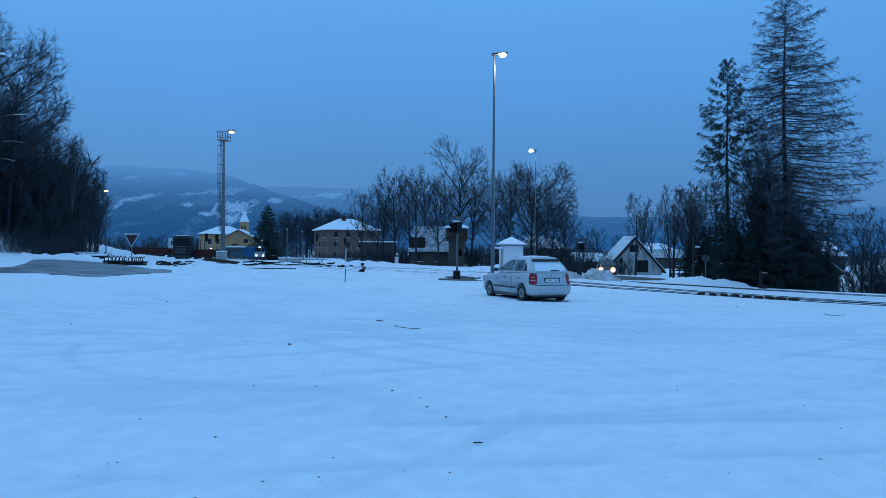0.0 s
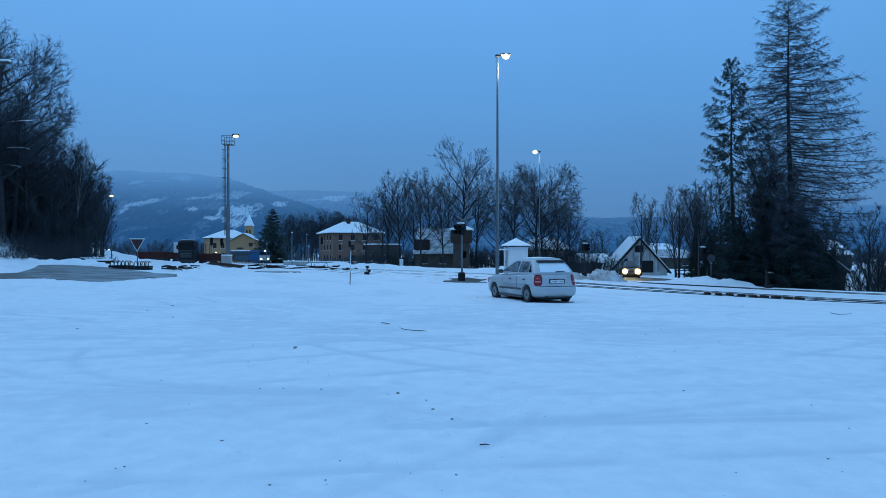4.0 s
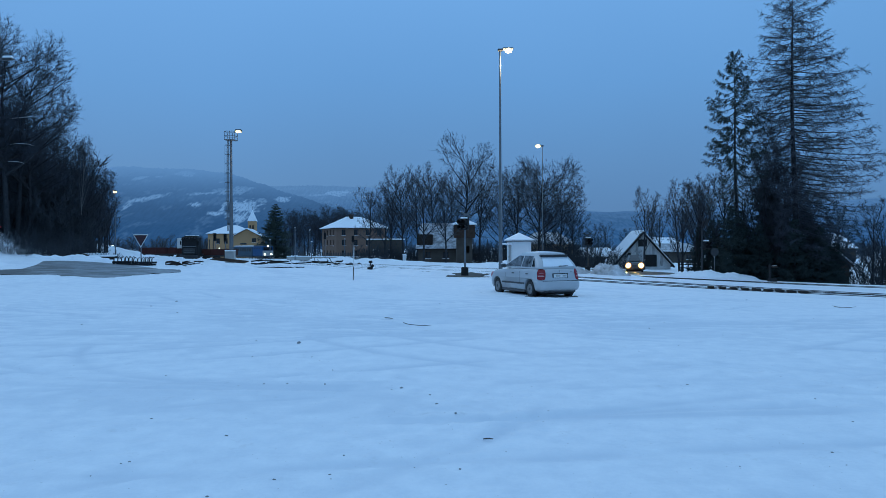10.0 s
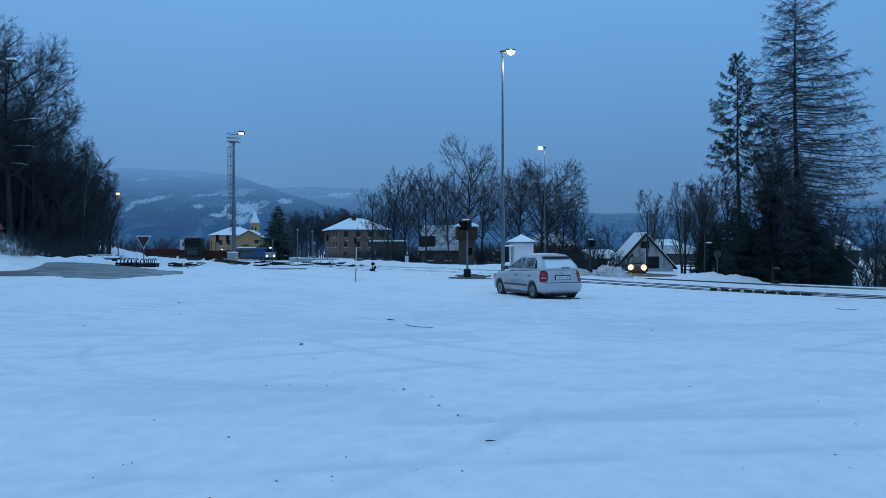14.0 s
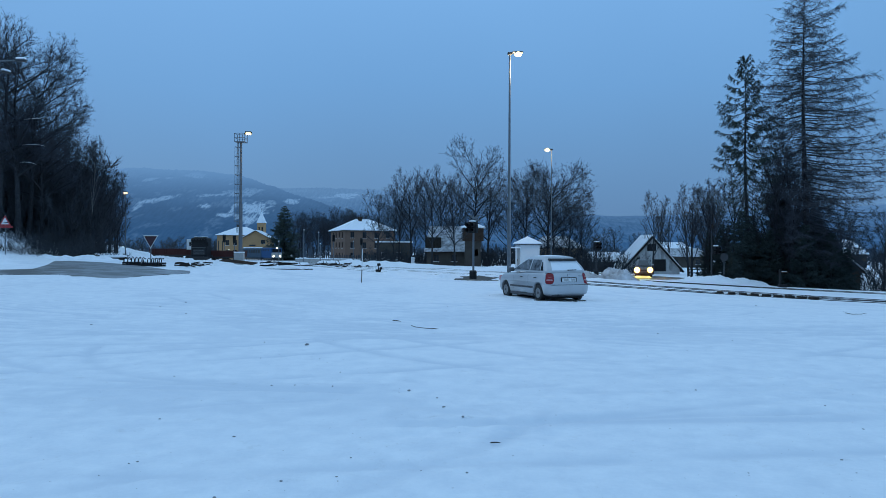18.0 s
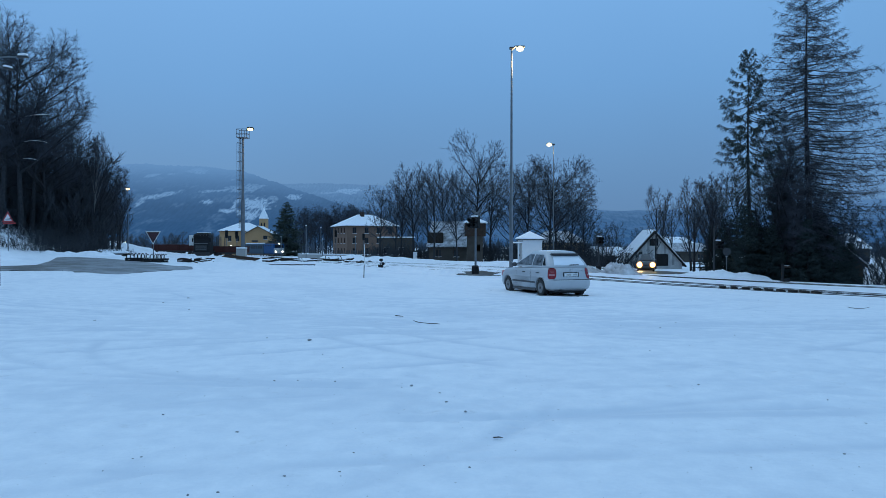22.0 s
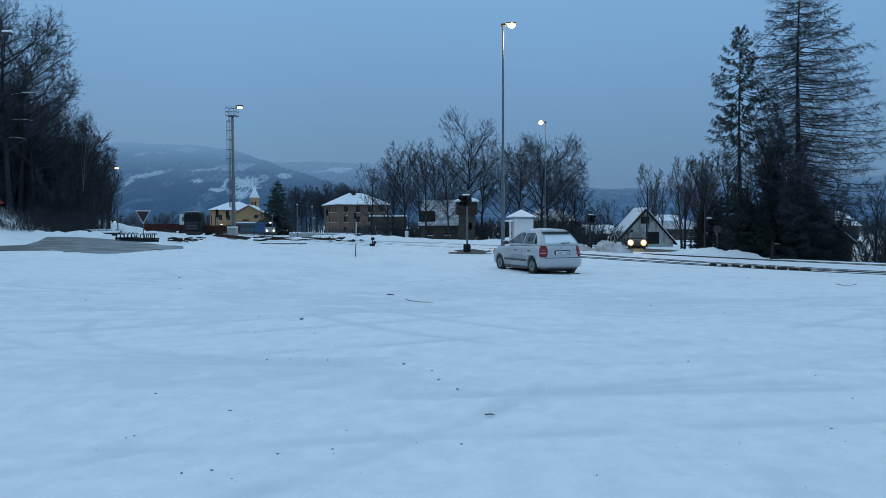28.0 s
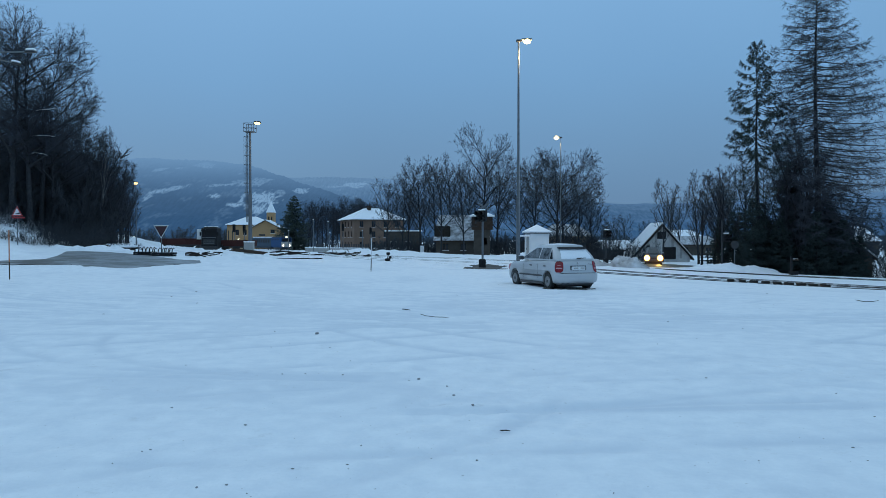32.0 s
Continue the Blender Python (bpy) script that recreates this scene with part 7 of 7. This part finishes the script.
def build_car(name, label, m, paint, lights_on=False, snowy=True, tall=0.0):
    """A five-door hatchback. Local x forward from the rear axle, y to its left, z up from the ground."""
    ob = thing(name, label, "car", m)
    XR, XF, HW = -0.70, 3.26, 0.82
    belt = 0.96 + tall * 0.5

    def top_at(x):
        if x < 1.95:
            return belt
        return belt - 0.03 - 0.20 * ((x - 1.95) / (XF - 1.95)) ** 1.6
    levels = [(0.20, 0.10, 0.10, 0.80), (0.26, 0.03, 0.03, 0.95), (0.36, 0.0, 0.0, 0.985), (0.50, 0.005, 0.0, 1.0), (0.56, 0.02, 0.02, 1.0), (0.66, 0.04, 0.05, 0.995), (0.78, 0.07, 0.10, 0.975), (0.86, 0.10, 0.16, 0.955), (0.90, 0.14, 0.22, 0.93)]
    rings = []
    for z, a, b, s in levels:
        out = ring_outline(XR + a, XF - b, HW * s, 0.30, 0.42, 9)
        ring = []
        for x, y in out:
            zz = z if z < 0.6 else 0.6 + (z - 0.6) * (top_at(x) - 0.6) / 0.30
            ring.append((x, y, zz))
        rings.append(ring)
    # bonnet and rear deck close towards the middle
    for s, dz in ((0.75, 0.018), (0.4, 0.030), (0.08, 0.034)):
        rings.append([(x, y * s, top_at(x) + dz) for x, y, _ in rings[len(levels) - 1]])
    body_mesh = cut_arches(loft(rings), paint, (0.0, 2.46), 0.345, "body")
    body = new("body", body_mesh)
    body.parent = ob
    liner = Geo()
    liner.box((1.23, 0, 0.44), (3.5, 1.22, 0.62), 0.05)
    part("underbody", liner, RUBBER, ob)
    # cabin: v from 0 at the belt to 1 at the roof
    H = 1.49 + tall - belt

    def cabin(v):
        k = v ** 1.15
        return (-0.57 + 0.47 * k ** 1.4, 2.26 - 1.06 * v ** 1.1, 0.760 - 0.17 * v ** 1.2, belt + H * 0.87 * v)
    cab = []
    for v in (0, 0.12, 0.3, 0.5, 0.7, 0.85, 0.95, 1.0):
        xr, xf, hw, z = cabin(v)
        cab.append([(x, y, z) for x, y in ring_outline(xr, xf, hw, 0.16, 0.22, 7)])
    xr, xf, hw, z = cabin(1.0)
    for s, dz in ((0.95, 0.030), (0.82, 0.058), (0.5, 0.075), (0.1, 0.08)):
        cx = (xr + xf) / 2
        cab.append([(cx + (x - cx) * (s * 0.4 + 0.6 * min(1, s * 1.3)), y * s, z + dz) for x, y, _ in cab[7]])
    part("cabin", loft(cab), paint, ob, smooth=True)

    def side_glass(x0, x1, s, v0=0.12, v1=0.90, lean0=0.0, lean1=0.0):
        vs, fs = [], []
        n = 6
        for i in range(n + 1):
            v = v0 + (v1 - v0) * i / n
            _, _, hw, z = cabin(v)
            e = i / n
            a, b = x0 + lean0 * e, x1 + lean1 * e
            for x in (a, (a + b) / 2, b):
                vs.append((x, s * (hw + 0.006), z))
        for i in range(n):
            for k in range(2):
                q = i * 3 + k
                fs.append((q, q + 1, q + 4, q + 3))
        return Geo().add(vs, fs)
    for s in (-1, 1):
        part("side_window", side_glass(0.72, 1.92, s, lean1=-0.86), GLASS_DUSTED if snowy else GLASS_DARK, ob, "front side window dusted with snow")
        part("side_window", side_glass(-0.02, 0.66, s, lean0=0.06, lean1=0.0), GLASS_DUSTED if snowy else GLASS_DARK, ob)
        part("quarter_window", side_glass(-0.26, -0.06, s, 0.14, 0.74, lean0=0.20, lean1=0.04), GLASS_DARK, ob)
        part("door_seam", Geo().box((0.69, s * 0.822, 0.62), (0.006, 0.004, 0.5)), BLACK, ob)
        part("door_seam", Geo().box((1.78, s * 0.815, 0.58), (0.006, 0.004, 0.46)), BLACK, ob)
        part("side_moulding", Geo().box((1.20, s * 0.828, 0.46), (1.70, 0.022, 0.055), 0.008), GREY_PLASTIC, ob, "dark rubbing strip")
        part("sill_trim", Geo().box((1.20, s * 0.79, 0.215), (1.72, 0.06, 0.08), 0.015), GREY_PLASTIC, ob)
        for hx in (0.20, 1.20):
            part("door_handle", Geo().box((hx, s * 0.818, 0.785), (0.17, 0.035, 0.032), 0.012), GREY_PLASTIC if hx else paint, ob)
        mir = part("mirror", Geo().box((1.76, s * 0.90, belt + 0.06), (0.12, 0.20, 0.13), 0.04), GREY_PLASTIC, ob)
        part("mirror_snow", Geo().box((1.76, s * 0.90, belt + 0.135), (0.10, 0.17, 0.02), 0.008), SNOW_CAP, mir)
        # tail lamp wrapping round the corner
        def corner(z0, z1, a0, a1, out, round_off=0.0):
            vs, fs, nz, na = [], [], 12, 12
            for i in range(nz + 1):
                z = z0 + (z1 - z0) * i / nz
                inset = float(np.interp(z, [q[0] for q in levels], [q[1] for q in levels]))
                wide = HW * float(np.interp(z, [q[0] for q in levels], [q[3] for q in levels]))
                zz = z if z < 0.6 else 0.6 + (z - 0.6) * (belt - 0.6) / 0.30
                h = 2 * i / nz - 1
                cut = round_off * (1 - math.sqrt(max(0.0, 1 - abs(h) ** 3.2)))
                b0, b1 = a0 + cut * 0.8 + round_off * 0.16 * (h + 1), a1 - cut
                for j in range(na + 1):
                    a = radians(b0 + (b1 - b0) * j / na)
                    vs.append((XR + inset + 0.30 + (0.30 + out) * math.cos(a), s * (wide - 0.30 + (0.30 + out) * math.sin(a)), zz))
            for i in range(nz):
                for j in range(na):
                    q = i * (na + 1) + j
                    fs.append((q, q + 1, q + na + 2, q + na + 1))
            return Geo().add(vs, fs)
        t = part("tail_lamp", corner(0.595, 0.895, 112, 170, 0.010, 18), TAIL_RED, ob, "red tail lamp", smooth=True)
        part("clear_band", corner(0.690, 0.724, 122, 162, 0.014, 6), TAIL_CLEAR, t, "pale reversing band", smooth=True)
        part("clear_band", corner(0.780, 0.792, 130, 155, 0.014, 6), TAIL_CLEAR, t, "pale band", smooth=True)
        lens = part("headlight", Geo().box((3.06, s * 0.60, 0.66), (0.22, 0.34, 0.24), 0.06, rz=s * 16), HEAD_GLOW if lights_on else TAIL_CLEAR, ob, "lit headlight" if lights_on else "clear headlight")
        if lights_on:
            # oversized glowing discs added as the headlight's halo of glare
            part("glare_disc", Geo().tube([(3.16, s * 0.60, 0.68), (3.30, s * 0.60, 0.68)], [0.27, 0.30], 24), HALO_GLOW, lens, "orange glowing disc in place of headlight glare")
            part("glow_ring", Geo().tube([(3.29, s * 0.60, 0.68), (3.312, s * 0.60, 0.68)], [0.22, 0.20], 20), RING_GLOW, lens, "amber glowing disc in place of inner glare")
            part("bulb", Geo().tube([(3.31, s * 0.60, 0.68), (3.33, s * 0.60, 0.68)], [0.155, 0.13], 20), HEAD_GLOW, lens, "white-hot headlight bulb")
    # rear window and windscreen
    for rear in (True, False):
        vs, fs = [], []
        n, k = 7, 6
        for i in range(n + 1):
            v = (0.16 if rear else 0.08) + (0.74 if rear else 0.86) * i / n
            xr, xf, hw, z = cabin(v)
            for j in range(k + 1):
                y = (hw - (0.15 if rear else 0.21)) * (2 * j / k - 1)
                bow = 0.0
                vs.append((xr - 0.006 + bow, y, z) if rear else (xf + 0.006 - bow, y, z))
        for i in range(n):
            for j in range(k):
                q = i * (k + 1) + j
                fs.append((q, q + 1, q + k + 2, q + k + 1))
        part("rear_window" if rear else "windscreen", Geo().add(vs, fs), (SNOW_CAP if snowy else GLASS_DARK) if rear else GLASS_DARK, ob, "rear window coated with snow" if rear and snowy else "")
    xr, _, hw, z = cabin(0.97)
    part("spoiler", Geo().box((xr - 0.09, 0, z - 0.030), (0.18, 2 * hw - 0.16, 0.085), 0.025), GLASS_DARK, ob, "dark spoiler with brake light")
    part("rear_wiper", Geo().tube([(-0.60, 0.02, 1.045), (-0.60, -0.32, 1.055)], [0.017, 0.012], 6), BLACK, ob)
    part("tailgate_seam", Geo().box((-0.672, 0, 0.572), (0.03, 1.34, 0.012)), BLACK, ob)
    part("plate_recess", Geo().box((-0.652, 0, 0.735), (0.03, 0.60, 0.155), 0.01), BLACK, ob)
    pl = part("number_plate", Geo().box((-0.668, 0, 0.73), (0.012, 0.525, 0.112), 0.004), PLATE, ob)
    part("plate_bar", Geo().box((-0.676, 0.10, 0.73), (0.004, 0.17, 0.045)), CONCRETE, pl)
    part("plate_bar", Geo().box((-0.676, -0.15, 0.73), (0.004, 0.15, 0.045)), CONCRETE, pl)
    part("badge", Geo().tube([(-0.60, 0, 0.885), (-0.645, 0, 0.880)], [0.035, 0.035], 12), CHROME, ob)
    part("model_badge", Geo().box((-0.625, -0.46, 0.865), (0.03, 0.13, 0.028)), CHROME, ob)
    shell = []
    for z, a, s in ((0.24, 0.06, 0.90), (0.28, 0.015, 0.97), (0.38, -0.012, 1.0), (0.50, -0.012, 1.012), (0.545, 0.0, 1.012), (0.56, 0.02, 1.0)):
        shell.append([(x, y, z) for x, y in ring_outline(XR + a - 0.012, -0.36, HW * s, 0.29, 0.02, 9)])
    part("rear_bumper", loft(shell), paint, ob, smooth=True)
    part("bumper_lip", Geo().box((-0.55, 0, 0.225), (0.2, 1.2, 0.07), 0.02), GREY_PLASTIC, ob)
    part("exhaust", Geo().tube([(-0.40, 0.42, 0.24), (-0.70, 0.42, 0.235)], [0.035, 0.035], 10), DARK_STEEL, ob)
    part("rear_axle", Geo().tube([(0, -0.6, 0.27), (0, 0.6, 0.27)], [0.05, 0.05], 8), DARK_STEEL, ob)
    for x in (0.0, 2.46):
        for s in (-1, 1):
            y0, y1 = s * 0.63, s * 0.80
            wh = part("wheel", Geo().tube([(x, y0, 0.29), (x, y0 + s * .02, 0.29), (x, y1 - s * .03, 0.29), (x, y1, 0.29)], [0.25, 0.29, 0.29, 0.262], 26), RUBBER, ob, "black winter tyre")
            rim = Geo().tube([(x, y1 - s * 0.01, 0.29), (x, y1 + s * 0.006, 0.29)], [0.178, 0.165], 22)
            for k in range(9):
                a = 2 * math.pi * k / 9
                rim.box((x + 0.115 * math.cos(a), y1 + s * 0.012, 0.29 + 0.115 * math.sin(a)), (0.035, 0.016, 0.035), 0.006)
            part("rim", rim, WHEEL_GREY, wh, "grey wheel cover")
            part("hub", Geo().tube([(x, y1, 0.29), (x, y1 + s * 0.02, 0.29)], [0.05, 0.045], 12), GREY_PLASTIC, wh)
    if lights_on:
        part("grille", Geo().box((3.20, 0, 0.62), (0.05, 0.8, 0.12), 0.02), BLACK, ob)
        for s in (-1, 1):
            part("fog_lamp", Geo().tube([(3.2, s * 0.55, 0.40), (3.26, s * 0.55, 0.40)], [0.05, 0.05], 10), GREY_PLASTIC, ob)
    if snowy:
        _, _, hw, z = cabin(1.0)
        roof = [[(x, y, zz - 0.004) for x, y, zz in cab[9]], [(x, y, zz + 0.012) for x, y, zz in cab[10]], [(x, y, zz + 0.02) for x, y, zz in cab[11]]]
        part("roof_snow", loft(roof), SNOW_CAP, ob, "thin snow on the roof", smooth=True)
    return ob


build_car("hatchback_car", "silver five-door hatchback dusted with snow", pose(3.71, 24.75, gz(3.71, 24.75) - 0.05, 0, 0, 112.0) @ Matrix.Diagonal((0.99, 1, 1.03, 1)), SILVER)
DARK_PAINT = mat("dark_grey_paint", (0.035, 0.037, 0.04), (0.05, 0.052, 0.055), 2.0, 0.4, coat=0.4)
oncoming = build_car("oncoming_car", "dark estate car with lit headlights at the crossing", pose(18, 72, gz(18, 72)), DARK_PAINT, True, False, 0.18)


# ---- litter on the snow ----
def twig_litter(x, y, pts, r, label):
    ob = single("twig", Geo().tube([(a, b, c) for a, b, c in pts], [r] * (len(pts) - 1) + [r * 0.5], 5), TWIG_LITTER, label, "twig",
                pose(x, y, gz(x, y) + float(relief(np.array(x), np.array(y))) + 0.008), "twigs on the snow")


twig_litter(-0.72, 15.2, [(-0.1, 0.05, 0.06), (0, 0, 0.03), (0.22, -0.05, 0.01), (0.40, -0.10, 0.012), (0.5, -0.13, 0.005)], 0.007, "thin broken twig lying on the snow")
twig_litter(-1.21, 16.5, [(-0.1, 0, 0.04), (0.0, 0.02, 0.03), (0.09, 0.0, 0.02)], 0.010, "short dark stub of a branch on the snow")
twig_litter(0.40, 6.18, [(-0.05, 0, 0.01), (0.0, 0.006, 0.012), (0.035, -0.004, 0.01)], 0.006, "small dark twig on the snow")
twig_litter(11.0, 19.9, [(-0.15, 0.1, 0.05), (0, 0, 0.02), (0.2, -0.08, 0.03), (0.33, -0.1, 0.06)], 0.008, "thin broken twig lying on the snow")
GRIT = mat("frozen_grit", (0.12, 0.12, 0.12), (0.42, 0.43, 0.44), 30.0, 0.9)
crumb = Geo().box((0, 0, 0.004), (0.036, 0.026, 0.012), 0.005).mesh("clod", GRIT)
clod_rnd = random.Random(5)
for k in range(38):
    d, a = 4.8 + 22 * clod_rnd.random() ** 1.6, radians(clod_rnd.uniform(-30, 32))
    x, y = d * math.sin(a), d * math.cos(a)
    s = clod_rnd.uniform(0.25, 0.8) * (0.6 + d * 0.06)
    ob = new("clod", crumb)
    ob.matrix_basis = pose(x, y, gz(x, y) + float(relief(np.array(x), np.array(y))), 0, 0, clod_rnd.uniform(0, 180)) @ Matrix.Scale(s, 4)
    tagged(ob, "tiny dark clod of earth on the snow", "clod", "clods on the snow")


lump = Geo().add(*rounded((0, 0, 0.25), 1.0, 0.7, 0.45, 9, 6)).mesh("clod", GRIT)
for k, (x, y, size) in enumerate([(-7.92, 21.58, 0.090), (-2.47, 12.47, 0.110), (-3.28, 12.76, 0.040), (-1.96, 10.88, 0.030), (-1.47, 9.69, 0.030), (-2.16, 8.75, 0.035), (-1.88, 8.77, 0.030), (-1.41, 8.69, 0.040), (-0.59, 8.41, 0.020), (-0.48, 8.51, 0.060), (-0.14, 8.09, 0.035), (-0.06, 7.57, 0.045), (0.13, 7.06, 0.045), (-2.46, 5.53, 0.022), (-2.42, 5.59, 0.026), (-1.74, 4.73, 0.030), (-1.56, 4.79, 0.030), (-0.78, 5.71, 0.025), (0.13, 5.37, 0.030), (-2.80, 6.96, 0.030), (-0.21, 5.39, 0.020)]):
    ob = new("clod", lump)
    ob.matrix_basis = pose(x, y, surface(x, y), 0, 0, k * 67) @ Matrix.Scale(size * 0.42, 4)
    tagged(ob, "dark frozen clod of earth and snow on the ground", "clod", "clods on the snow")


# ---- what moves ----
def motions():
    # the car on the road rolls up to the crossing and waits
    rows = []
    for t, x, y in ((0, 18.4, 76.6), (0.5, 18.75, 75.0), (1.0, 19.0, 73.4), (1.5, 19.15, 72.5), (2.0, 19.2, 72.2), (3.0, 19.2, 72.2), (32.0, 19.2, 72.2)):
        rows.append((t, pose(x, y, gz(x, y) + 0.04, 0, 0, -104)))
    walk(oncoming, rows)


motions()
